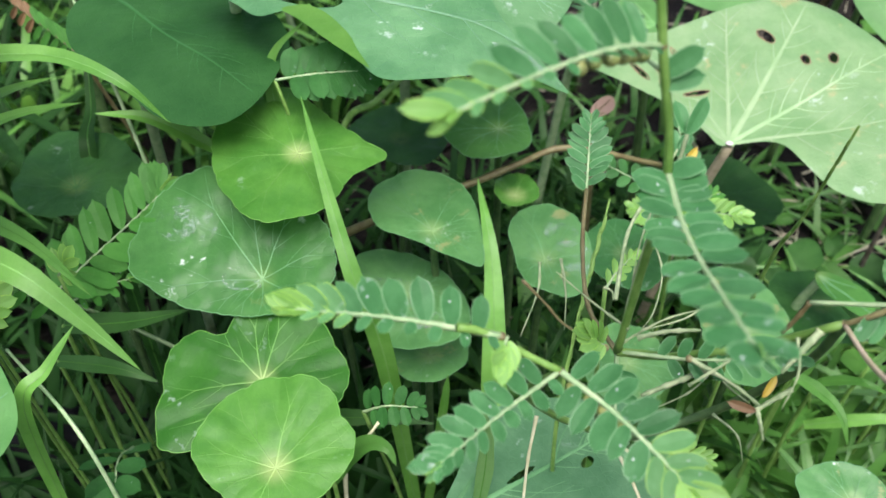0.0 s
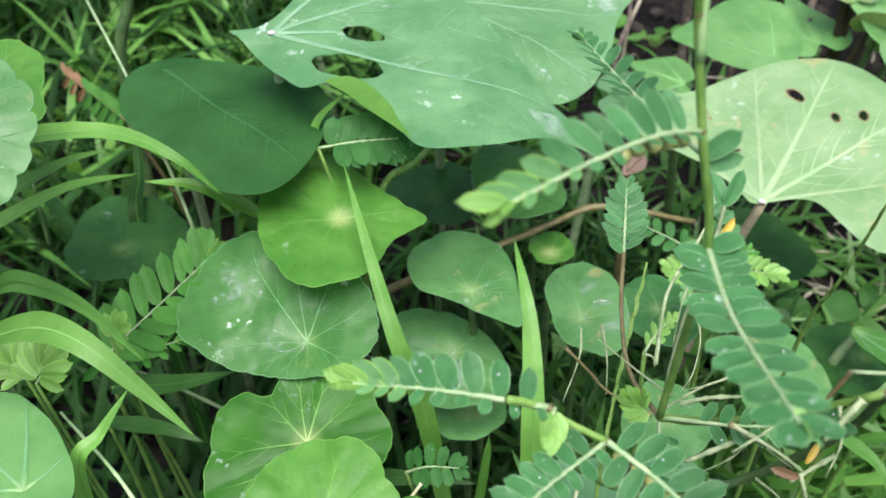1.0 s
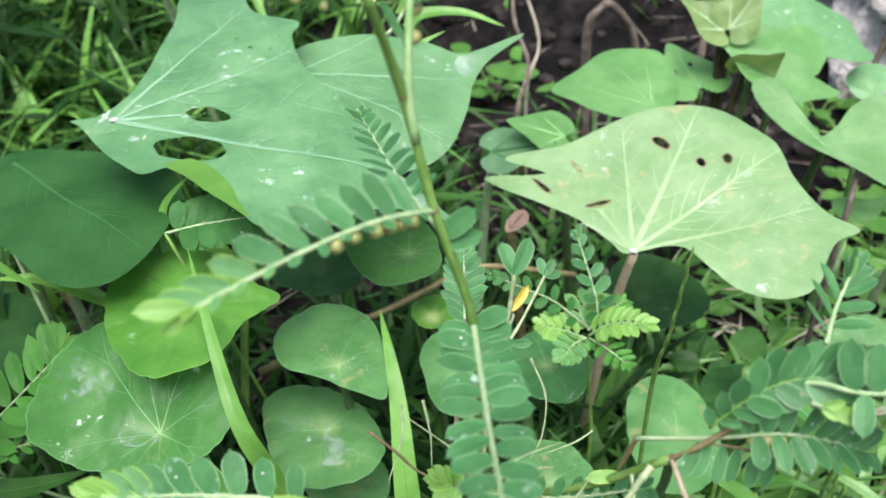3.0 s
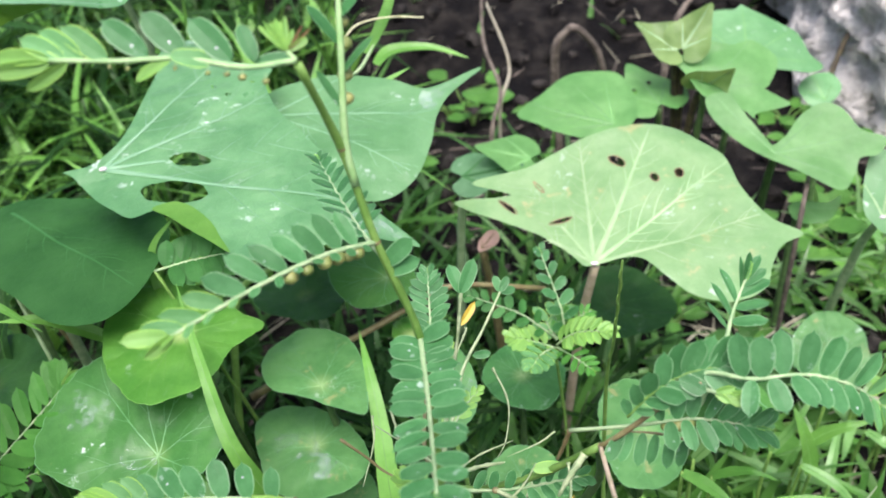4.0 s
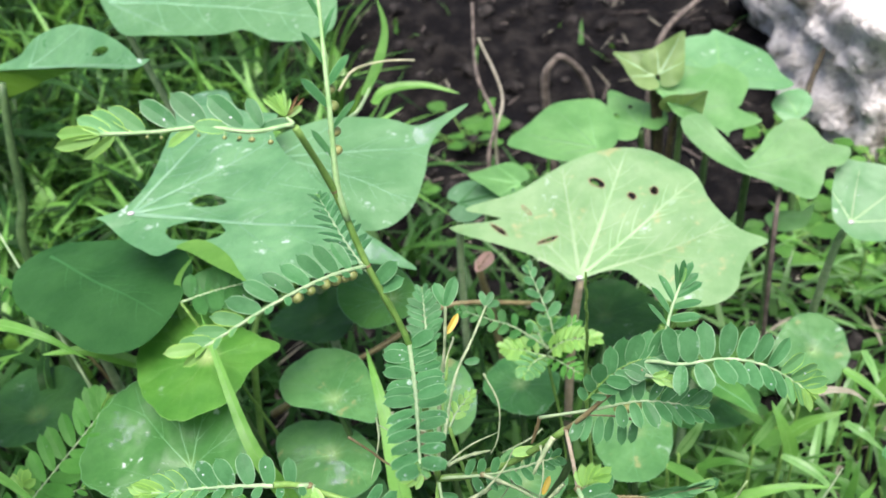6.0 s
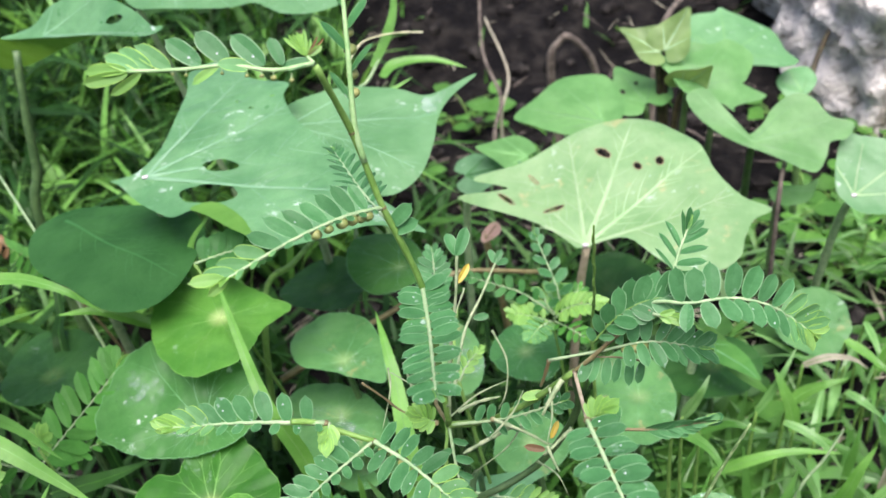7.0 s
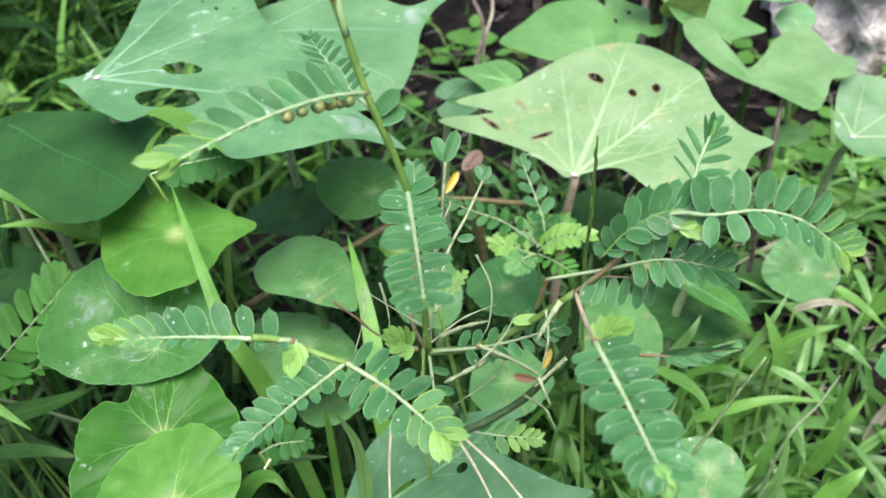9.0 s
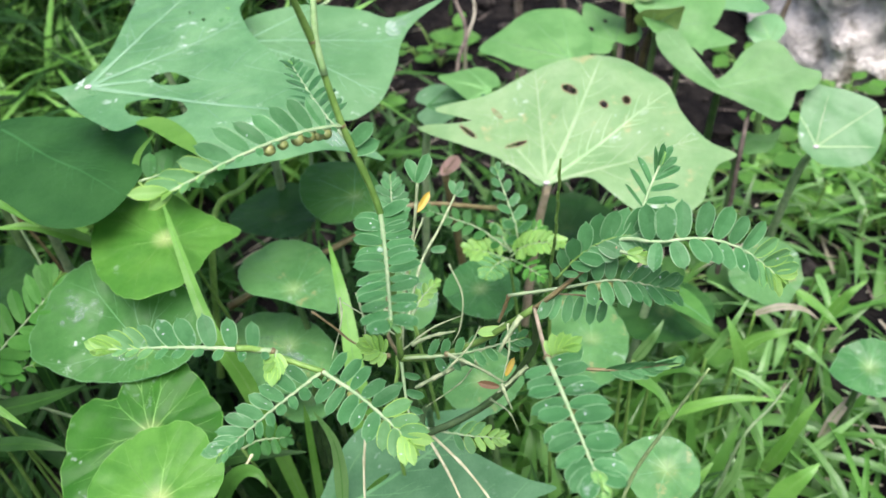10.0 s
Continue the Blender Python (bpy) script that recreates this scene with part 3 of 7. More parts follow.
def frond(plant, points, normal, pairs, size, swing=62, lift=(12, 12), start=0.1, young=0.0, sides=(1, 1), thick=0.0005, rachis="stem_pale", fruits=0, all_young=False, end_size=0.5, begin_size=0.85, label="", roll=(0, 0), crowd=1.35, wide=1.0, fan=0, dew=0.12):
    """A leafy twig: thin rachis with two ranks of leaflets. sides: size of the left and right rank; lift: how far each rank folds up."""
    o = parent_origin(plant)
    line = bend(points, 40)
    f = stem_part("frond", plant, points, thick * 1.0, thick * 0.5, rachis, label, knots=0.10, sides=6, n=20)
    nz = Vector(normal).normalized()
    total = len(line) - 1
    for i in range(pairs):
        for s in (0, 1):
            if not sides[s]:
                continue
            f_ = (i + 0.5 * s) / (pairs - 0.5)
            t = start + (1 - start) * (1 - (1 - f_) ** crowd)
            k = min(total - 1, int(t * total))
            p = line[k].lerp(line[k + 1], t * total - k)
            d = (line[min(k + 2, total)] - line[max(k - 2, 0)]).normalized()
            side = nz.cross(d).normalized() * (1 if s == 0 else -1)
            up = d.cross(side) * (1 if s == 0 else -1)
            up = up if up.dot(nz) > 0 else -up
            a = radians(swing + fan * (1 - f_) ** 2 - 34 * t ** 4 + DICE.uniform(-7, 7))
            e = radians(lift[s] + DICE.uniform(-8, 8))
            out = side * math.cos(e) + up * math.sin(e)
            x = (d * math.cos(a) + out * math.sin(a)).normalized()
            z = (up * math.cos(e) - side * math.sin(e))
            z = (z - x * z.dot(x)).normalized()
            if roll[s]:
                z = Matrix.Rotation(radians(roll[s] + DICE.uniform(-10, 10)), 3, x) @ z
            y = z.cross(x)
            grow = begin_size + (1 - begin_size) * min(1, t / 0.3) if t < 0.5 else 1 + (end_size - 1) * ((t - 0.5) / 0.5) ** 1.6
            length = size * grow * sides[s] * DICE.uniform(0.93, 1.07)
            fresh = all_young or t > 1 - young
            me = DICE.choice(MID if all_young == "mid" else FERN if all_young == "fern" else DARK if all_young == "deep" else YOUNG if fresh else MID if young and t > 1 - young - 0.22 else LEAFLET)
            m = Matrix((x * length, y * (length * wide * DICE.uniform(0.92, 1.08)), z * length)).transposed().to_4x4()
            m.translation = p + out * thick * 0.2 + up * thick * 0.3 - o
            leaf = part("leaflet", me, f, "yellow-green young leaflet" if fresh and not all_young else "", m)
            if DICE.random() < dew:
                k = Matrix.Translation((DICE.uniform(0.3, 0.8), DICE.uniform(-0.12, 0.12), 0.0)) @ Matrix.Diagonal((1 / length, 1 / length, 0.35 / length, 1))
                part("water_drop", DICE.choice(DROP), leaf, "clear bead of water", k)
    if end_size < 0.99:
        d = (line[-1] - line[-4]).normalized()
        z = (nz - d * nz.dot(d)).normalized()
        for k in (-1, 1):
            x = (d * 0.95 + z.cross(d) * (0.22 * k)).normalized()
            zz = (z + z.cross(d) * (0.8 * k)).normalized()
            zz = (zz - x * zz.dot(x)).normalized()
            length = size * end_size * 0.85
            m = Matrix((x * length, zz.cross(x) * length, zz * length)).transposed().to_4x4()
            m.translation = line[-1] - d * 0.0006 - o
            part("leaflet", DICE.choice(DARK if all_young == "deep" else YOUNG if (young or all_young) else MID), f, "", m)
    for i in range(fruits):
        t = start + 0.03 + (0.62 - start) * i / max(1, fruits - 1) * 0.8
        k = min(total - 1, int(t * total))
        d = (line[min(k + 2, total)] - line[max(k - 2, 0)]).normalized()
        down = (Vector((0, 0, -1)) + d * Vector((0, 0, 1)).dot(d)).normalized()
        m = Matrix.Translation(line[k] - o + down * 0.00118 + d * DICE.uniform(-3e-4, 3e-4)) @ Matrix.Scale(DICE.uniform(0.8, 1.08), 4)
        part("fruit", FRUIT, f, "round olive-green seed capsule", m)
    return f


def single_leaf(parent, me, base, toward, normal, length, label="", wide=1.0):
    x, y, z = axes(base, toward, normal)
    m = Matrix((x * length, y * (length * wide), z * length)).transposed().to_4x4()
    m.translation = Vector(base) - parent_origin(parent)
    return part("leaflet", me, parent, label, m)


def grass_mesh(points, width, origin, normal=(0, 0, 1), crease=0.25, material="grass", name="blade", n=18, twist=0.0):
    """A tapering, creased grass blade along the points."""
    line = bend(points, n)
    o, nz = Vector(origin), Vector(normal)
    verts, faces = [], []
    for i, p in enumerate(line):
        t = i / (len(line) - 1)
        d = (line[min(i + 1, len(line) - 1)] - line[max(i - 1, 0)]).normalized()
        s = d.cross(nz).normalized()
        u = s.cross(d)
        if twist:
            q = Matrix.Rotation(radians(twist) * t, 3, d)
            s, u = q @ s, q @ u
        w = width / 2 * min(1, 0.5 + 1.7 * t) * max(0.015, (1 - t) ** 0.72) * 1.25
        for a in (-1, -0.55, -0.08, 0.08, 0.55, 1):
            verts.append(p - o + s * (a * w) + u * (crease * abs(a) * w + (-0.06 * w if abs(a) < 0.1 else 0)))
    for i in range(len(line) - 1):
        for k in range(5):
            s0 = i * 6 + k
            faces.append((s0, s0 + 6, s0 + 7, s0 + 1))
    return mesh_of(name, verts, faces, material)


def midrib_mesh(points, width, origin, normal, material, twist=0.0):
    """The pale ridge along the middle of a grass blade."""
    line = bend(points, 18)
    o, nz = Vector(origin), Vector(normal)
    verts, faces = [], []
    for i, p in enumerate(line):
        t = i / (len(line) - 1)
        d = (line[min(i + 1, len(line) - 1)] - line[max(i - 1, 0)]).normalized()
        s = d.cross(nz).normalized()
        u = s.cross(d)
        if twist:
            q = Matrix.Rotation(radians(twist) * t, 3, d)
            s, u = q @ s, q @ u
        w = width * 0.034 * (1 - 0.9 * t)
        for a, h in ((-1, 0.00006), (0, 0.00014), (1, 0.00006)):
            verts.append(p - o + s * (a * w) + u * (h + width * 0.004))
    for i in range(len(line) - 1):
        for k in (0, 1):
            faces.append((i * 3 + k, i * 3 + k + 3, i * 3 + k + 4, i * 3 + k + 1))
    return mesh_of("midrib", verts, faces, material)


def grass_blade(points, width, normal=(0, -0.5, 1), crease=0.25, material="grass", label="long bright green grass blade", twist=0.0):
    ob = thing("grass_shoot", points[0], label, "grass", "grass shoots")
    b = part("blade", grass_mesh(points, width, points[0], normal, crease, material, "blade", 22, twist), ob)
    part("midrib", midrib_mesh(points, width, points[0], normal, "grass_rib" if material == "grass" else "grass_mid", twist), b)
    return ob


def grass_leaf(points, width, material, label="pointed green grass leaf on a thin culm", normal=(0, -0.5, 1)):
    """A pointed leaf borne on a thin culm that rises from the soil."""
    x, y, z = points[0]
    foot = Vector((x - 0.3 * (points[1][0] - x), y + 0.004, ground_height(x, y + 0.004) - 0.003))
    ob = thing("grass_shoot", foot, label, "grass", "grass shoots")
    stem_part("culm", ob, [foot, foot.lerp(Vector(points[0]), 0.6) + Vector((0, 0.002, 0)), points[0]], 0.0008, 0.0006, "stem", n=8)
    b = part("blade", grass_mesh(points, width, foot, normal, 0.2, material, "blade", 18), ob)
    part("midrib", midrib_mesh(points, width, foot, normal, "grass_rib" if material == "grass" else "grass_mid"), b)
    return ob


def many_blades(name, label, count, area, height, width, material, seed, keep=lambda x, y: True, flat=0.5, straw=False):
    """Uncounted low growth in one mesh: small curved blades rooted in the ground."""
    rnd = random.Random(seed)
    verts, faces = [], []
    x0, x1, y0, y1 = area
    while count:
        x, y = rnd.uniform(x0, x1), rnd.uniform(y0, y1)
        if not keep(x, y):
            continue
        count -= 1
        a = rnd.uniform(0, 6.283)
        h = rnd.uniform(*height)
        d, up = Vector((math.cos(a), math.sin(a), 0)), Vector((0, 0, 1))
        s = Vector((-d.y, d.x, 0))
        tilt = rnd.uniform(0, flat)
        p = Vector((x, y, ground_height(x, y) + (rnd.uniform(0, 0.006) if straw else -0.003)))
        w = width * rnd.uniform(0.6, 1.3) / 2
        b = len(verts)
        sag = rnd.uniform(0.2, 0.9)
        for i in range(6):
            t = i / 5
            c_ = p + d * (h * t * (tilt + (0 if straw else sag * t * 0.7))) + up * (h * (t * (0.05 if straw else 1 - tilt * 0.6) - (0 if straw else sag * 0.45 * t * t)))
            k = w * min(1, 0.5 + 2 * t) * max(0.03, (1 - t) ** 0.75) * 1.25
            lift = up * (k * 0.35) if not straw else up * (k * 0.9)
            verts += [c_ - s * k + lift, c_, c_ + s * k + lift]
        for i in range(5):
            for j in (0, 1):
                q = b + i * 3 + j
                faces.append((q, q + 3, q + 4, q + 1))
    return tagged(new(name, mesh_of(name, verts, faces, material)), label, "grass" if not straw else "litter", kind="stuff")


def crumbs(label, count, area, size, seed):
    """Uncounted lumps of earth and grit in one mesh."""
    rnd = random.Random(seed)
    bm = bmesh.new()
    bmesh.ops.create_icosphere(bm, subdivisions=1, radius=1)
    ball, tris = [v.co.copy() for v in bm.verts], [[v.index for v in f.verts] for f in bm.faces]
    bm.free()
    verts, faces = [], []
    for _ in range(count):
        x, y = rnd.uniform(area[0], area[1]), rnd.uniform(area[2], area[3])
        r = size[0] + (size[1] - size[0]) * rnd.random() ** 3
        turn = Matrix.Rotation(rnd.uniform(0, 6.28), 3, "Z") @ Matrix.Diagonal((1, rnd.uniform(0.6, 1), rnd.uniform(0.45, 0.8)))
        o = Vector((x, y, ground_height(x, y) + r * 0.25))
        s = len(verts)
        verts += [o + turn @ (p * (r * (1 + 0.5 * noise.noise(p * 1.5 + o * 90)))) for p in ball]
        faces += [[s + i for i in f] for f in tris]
    return tagged(new("soil_crumbs", mesh_of("soil_crumbs", verts, faces, "clod", smooth=False)), label, "soil", kind="stuff")


# ---- ground ----
def ground_height(x, y):
    z = 0.016 * noise.noise(Vector((x * 7, y * 7, 0.3))) + 0.007 * noise.noise(Vector((x * 26, y * 26, 2))) + 0.003 * noise.noise(Vector((x * 80, y * 80, 5)))
    rise = min(1, max(0, (y - 0.52) / 0.4))
    return z * (1 if abs(x) < 2 and abs(y) < 2 else 0.3) + 0.09 * rise * rise * (3 - 2 * rise)


def build_ground():
    xs = [-60, -20, -6, -2.5, *[-1.2 + 0.012 * i for i in range(201)], 2.5, 6, 20, 60]
    ys = [-60, -20, -6, -2, *[-0.6 + 0.012 * i for i in range(176)], 2.5, 6, 20, 60]
    verts = [(x, y, ground_height(x, y)) for y in ys for x in xs]
    w = len(xs)
    faces = [(j * w + i, j * w + i + 1, (j + 1) * w + i + 1, (j + 1) * w + i) for j in range(len(ys) - 1) for i in range(w - 1)]
    tagged(new("ground", mesh_of("ground", verts, faces, "soil")), "damp dark brown soil with crumbs and hollows, darkened for shade", "soil", kind="structure")


build_ground()

# ---- sweet potato leaves ----
potato_leaf("broad pale green lobed sweet potato leaf with three holes", (0.0905, 0.2358, 0.1339), (0.1226, 0.2852, 0.1559), (-0.1, -0.38, 1),
            [(-1.5, 2), (0.5, 8), (4.5, 21), (5.4, 34), (5.8, 46), (6.4, 52), (8, 57.5), (10.5, 53), (13.5, 45), (16.9, 39), (17.6, 39.2), (17.2, 46), (16.8, 52.5), (18.6, 53.4), (23, 47.5), (30, 38), (40, 29.5), (49.3, 20.4), (57, 11), (63.5, 1), (66, -8), (62.5, -18), (58.5, -26.7), (52.5, -32), (46.4, -36.2), (39.6, -43.6), (35, -51), (32.5, -61), (25.5, -56), (17, -55), (10.3, -55.5), (4, -52.5), (0, -45.5), (-0.4, -34.6), (3.3, -24), (7.3, -14), (3.6, -5)],
            [(-1, 68), (26, 55), (58, 55), (80, 58), (-28, 62), (-54, 64), (-82, 54)], 65, (0.080, 0.262, 0.01), "potato_pale", "potato_vein", centre=(27, -4), stalk="stalk_pink",
            holes=[(42.5, 6.8, 3.4, 1.7, 75), (40.5, -8, 1.9, 1.3, 60), (45, -15.5, 2.1, 1.5, 30), (12, 37, 4.5, 0.8, 70), (13, 17, 4.0, 0.9, 130), (24, 30, 3.0, 0.6, 60)], bends=[(0, 0.85, -2.2), (90, 0.7, -0.5)], cup=0.02, waves=((3, 0.02, 0.4), (5, 0.012, 1.0)), seed=2, width=0.0021, scar="scar", fine=1.6)
blue_leaf = potato_leaf("blue-green lobed sweet potato leaf with two large eaten holes", (-0.0572, 0.2315, 0.1978), (0.0231, 0.2014, 0.1838), (0.1, -0.2, 1),
            [(-6, -1.5), (-11, -4), (-7, -5.2), (0.5, -9.3), (6, -12), (12, -14.2), (19, -16), (23.5, -11.8), (28, -8.2), (34, -8.4), (42.6, -11.5), (47, -16), (52, -20.3), (57.5, -22.3), (64, -19.8), (73.7, -13.1), (81, -5), (85.6, -1.1), (90.8, 1.9), (98, 6.2), (90, 7.6), (82.5, 9.2), (75, 13.5), (68.5, 19.5), (62, 24), (49, 33), (39, 40), (30, 51), (27, 61), (11, 62), (-2, 76), (-10, 77), (-16, 63), (-9, 47), (-2, 19), (-2, 6)],
            [(7, 92), (30, 72), (55, 66), (82, 74)], 87, (-0.075, 0.28, 0.02), "potato_blue", "potato_vein_blue", centre=(30, 20),
            holes=[(22.6, 12, 6, 3.0, 12), (25.5, -2.6, 10.2, 4.8, 12), (13.7, 45.6, 1.1, 0.9, 0), (20.3, 43, 1.2, 0.9, 0), (16.2, 37.5, 0.8, 0.7, 0), (25.4, 51, 0.9, 0.8, 0)], bends=[(0, 0.75, -0.9), (95, 0.55, -0.5), (-75, 0.08, 0.3)], cup=0.0, seed=4, width=0.0017, joint=True, fine=2.0)
drip_leaf = potato_leaf("pale blue-green sweet potato leaf with a long drip tip", (-0.013, 0.272, 0.188), (0.0527, 0.2804, 0.18), (0, -0.15, 1),
            [(-8, 0), (-2, 8), (9, 15), (26, 17), (44, 12), (54, 5), (62, 3), (74, 1), (62, -4), (56, -12), (52, -24), (44, -38), (30, -46), (12, -44), (-4, -34), (-10, -18)],
            [(-8, 70), (-40, 55), (-70, 48), (30, 30)], 60, (-0.02, 0.3, 0.02), "potato_light", "potato_vein_blue", centre=(24, -10), bends=[(0, 0.7, 0.6), (-60, 0.5, -0.6)], fold=0.1, seed=6, width=0.0011)
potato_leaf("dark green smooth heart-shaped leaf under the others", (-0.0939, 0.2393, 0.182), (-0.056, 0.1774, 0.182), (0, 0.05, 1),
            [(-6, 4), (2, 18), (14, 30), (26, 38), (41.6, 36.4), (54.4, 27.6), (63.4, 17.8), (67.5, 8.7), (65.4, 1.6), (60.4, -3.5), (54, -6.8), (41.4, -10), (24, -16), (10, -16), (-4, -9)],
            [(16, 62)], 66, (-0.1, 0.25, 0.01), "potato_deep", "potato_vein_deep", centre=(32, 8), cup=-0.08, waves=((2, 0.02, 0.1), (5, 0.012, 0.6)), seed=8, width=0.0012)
potato_leaf("dull green sweet potato leaf low under the weed", (0.004, 0.112, 0.118), (0.0395, 0.132, 0.116), (0, 0.0, 1),
            [(1, 1), (9.8, 11), (19, 19), (29, 23), (39.5, 20), (52, 13.5), (65, 5), (58.5, 2.6), (50, 1), (52.4, -9), (57.6, -20.5), (63, -28.6), (53, -27), (44, -26), (25, -20.4), (10.5, -12)],
            [(4, 60), (34, 36), (-26, 62), (-58, 34)], 64, (0.0, 0.13, 0.0), "potato_dull", "penny_vein_dark", centre=(28, 0), holes=[(39.5, -1.1, 2.0, 1.3, 20), (23, 3.2, 4.5, 0.8, 10)], cup=0.0, seed=9)



def tip_sheen(leaf, surface, patches):
    """Whitish sheen painted on a leaf tip in patches: each patch is an outline in mm."""
    o = parent_origin(leaf)
    for patch in patches:
        line = closed_curve([(u / 1000, v / 1000) for u, v in patch], 40)
        mid = (sum(p[0] for p in line) / 40, sum(p[1] for p in line) / 40)
        part("film", blade_mesh(surface, line, mid, o, "tip_sheen", rings=6, name="film"), leaf.children[0], "whitish sheen painted on the leaf tip")


# white sky reflection on the two curled tips, painted as pale patches
tip_sheen(blue_leaf, Surface((-0.05717, 0.23148, 0.19805), (0.02313, 0.20138, 0.18405), (0.1, -0.2, 1), 0.087, bends=[(0, 0.75, -0.9), (95, 0.55, -0.5), (-75, 0.08, 0.3)], waves=((2, 0.03, 0.5),), rough=0.025, seed=4),
      [[(80, 2), (82, -1), (86, 0.6), (91, 3.2), (96, 5.8), (89, 6.6), (83, 7)]])
tip_sheen(drip_leaf, Surface((-0.013, 0.272, 0.18825), (0.0527, 0.2804, 0.18025), (0, -0.15, 1), 0.06, bends=[(0, 0.7, 0.6), (-60, 0.5, -0.6)], fold=0.1, waves=((2, 0.03, 0.5),), rough=0.025, seed=6),
      [[(53, 3.4), (58, 2.2), (66, 1), (60, -3), (55, -8), (52, -3)]])
flap = thing("leaf_flap", (-0.034, 0.203, 0.2), "curled yellow-green torn edge of a sweet potato leaf", "leaf")
fs = Surface((-0.0572, 0.2315, 0.1986), (0.0231, 0.2014, 0.1846), (0.1, -0.2, 1), 0.087, bends=[(0, 0.75, -0.9), (-75, 0.08, 0.3)], seed=4)
part("blade", blade_mesh(fs, closed_curve([(u / 1000, v / 1000) for u, v in ((23.8, -11.6), (26.5, -8), (29.6, -6.6), (35.3, -7.6), (42.9, -11.7), (47.5, -16), (53.5, -21.5), (46.4, -18.8), (38.7, -16.3), (30.2, -13.2))], 60), (0.034, -0.0115), (-0.034, 0.203, 0.2), "potato_under", rings=8), flap)
potato_leaf("broad yellow-green pointed leaf among the grass", (0.132, 0.231, 0.080), (0.153, 0.196, 0.084), (0.1, -0.35, 1), [(-1, 1), (4, 4.5), (12, 6), (21, 4.5), (28, 1.5), (32, -1), (26, -3.5), (18, -5), (9, -5), (2, -3)], [(0, 30), (22, 13), (-22, 13)], 32, (0.125, 0.24, 0.0), "penny_mid", "penny_vein_dark", seed=36, width=0.0011, bends=[(0, 0.6, -0.5)], fold=0.12)
# plant behind, by the stone
BACKLEAF = "fresh green sweet potato leaf on the plant by the stone"
heart = [(-7, 8), (-3, 18), (8, 22), (20, 16), (32, 8), (43, 0), (32, -8), (20, -16), (8, -22), (-3, -18), (-7, -8), (0, 0)]
potato_leaf(BACKLEAF, (0.119, 0.336, 0.129), (0.079, 0.349, 0.133), (0.1, -0.35, 1), [(-9, -6), (-6, -20), (2, -31), (12, -32), (24, -28), (33, -16), (43, 0), (31, 6), (18, 10), (6, 9), (-4, 5)],
            [(-8, 44), (-45, 30), (-75, 28), (18, 20)], 43, (0.14, 0.37, 0.02), "potato_back", "potato_vein_back", bends=[(0, 0.7, -0.4)], seed=11, stalk="stem_deep")
potato_leaf(BACKLEAF, (0.147, 0.366, 0.118), (0.14, 0.39, 0.124), (0, -0.35, 1), [(u * 0.75, v * 0.75) for u, v in heart], [(0, 30), (40, 18), (-40, 18)], 33, (0.15, 0.38, 0.02), "potato_back", "potato_vein_back", holes=[(14, 6, 2, 1.3, 0), (16, -3, 1.4, 1.2, 0)], seed=12, stalk="stem_deep")
BACKN = (0, -0.55, 1)
potato_leaf("fresh green jagged sweet potato leaf with a torn edge", (0.164, 0.3543, 0.1293), (0.1908, 0.3724, 0.1392), BACKN,
            [(4, 21), (14, 26), (21, 20), (28, 8), (37, 2), (37, -12), (24, -18), (18, -19), (22, -31), (7, -24), (4, -25), (3, -17), (-3, -2), (1, 12)],
            [(4, 36), (45, 26), (-40, 26), (75, 20)], 38, (0.16, 0.37, 0.02), "potato_back", "potato_vein_back", centre=(16, -2), cup=-0.06, seed=13, width=0.001, stalk="stem_deep")
potato_leaf("fresh green cupped sweet potato leaf with a pale tip", (0.194, 0.3875, 0.124), (0.2026, 0.418, 0.1407), BACKN,
            [(23, 29), (32, 15), (34, 5), (38, 1), (34, -5), (23, -25), (10, -32), (4, -38), (-2, -30), (-3, -16), (-6, 1), (3, 15)], [(0, 36), (45, 30), (-45, 32), (-80, 30)], 38, (0.18, 0.39, 0.02), "potato_light", "potato_vein_back", centre=(12, -3), cup=-0.15, seed=14, width=0.001, stalk="stem_deep")
potato_leaf("fresh green sweet potato leaf with a narrow folded lobe", (0.1805, 0.3106, 0.1197), (0.2197, 0.3104, 0.1196), BACKN,
            [(-22, 30), (-13, 32), (-8, 21), (-2, 5), (6, 7), (15, 16), (25, 20), (32, 16), (37, 5), (45, -1), (40, -8), (33, -8), (29, -15), (21, -21), (6, -8), (-8, 2), (-20, 18)], [(4, 42), (35, 28), (-32, 30), (122, 34)], 42, (0.19, 0.35, 0.02), "potato_back", "potato_vein_back", centre=(2, 0), cup=0.05, seed=15, width=0.001, stalk="stem_deep")
potato_leaf("fresh green sweet potato leaf with a pale stalk end", (0.2178, 0.2855, 0.0983), (0.2439, 0.2967, 0.1044), BACKN,
            [(16, 24), (24, 19), (31, 10), (35, -1), (26, -13), (12, -18), (-2, -10), (-5, 0), (-2, 9)], [(0, 34), (40, 26), (-35, 24), (75, 20)], 35, (0.22, 0.32, 0.01), "potato_light", "potato_vein", centre=(14, 2), cup=0.06, seed=16, scar="scar", width=0.0011)
potato_leaf("small round grey-green leaf beside the stone", (0.233, 0.3804, 0.0997), (0.231, 0.3923, 0.1063), BACKN, [(10, 10), (16, 2), (15, -9), (6, -11), (-1, -3), (-1, 7)], [(0, 15), (40, 10), (-40, 10)], 17, (0.235, 0.385, 0.01), "potato_light", "potato_vein_back", seed=34, width=0.0008, stalk="stem_deep")
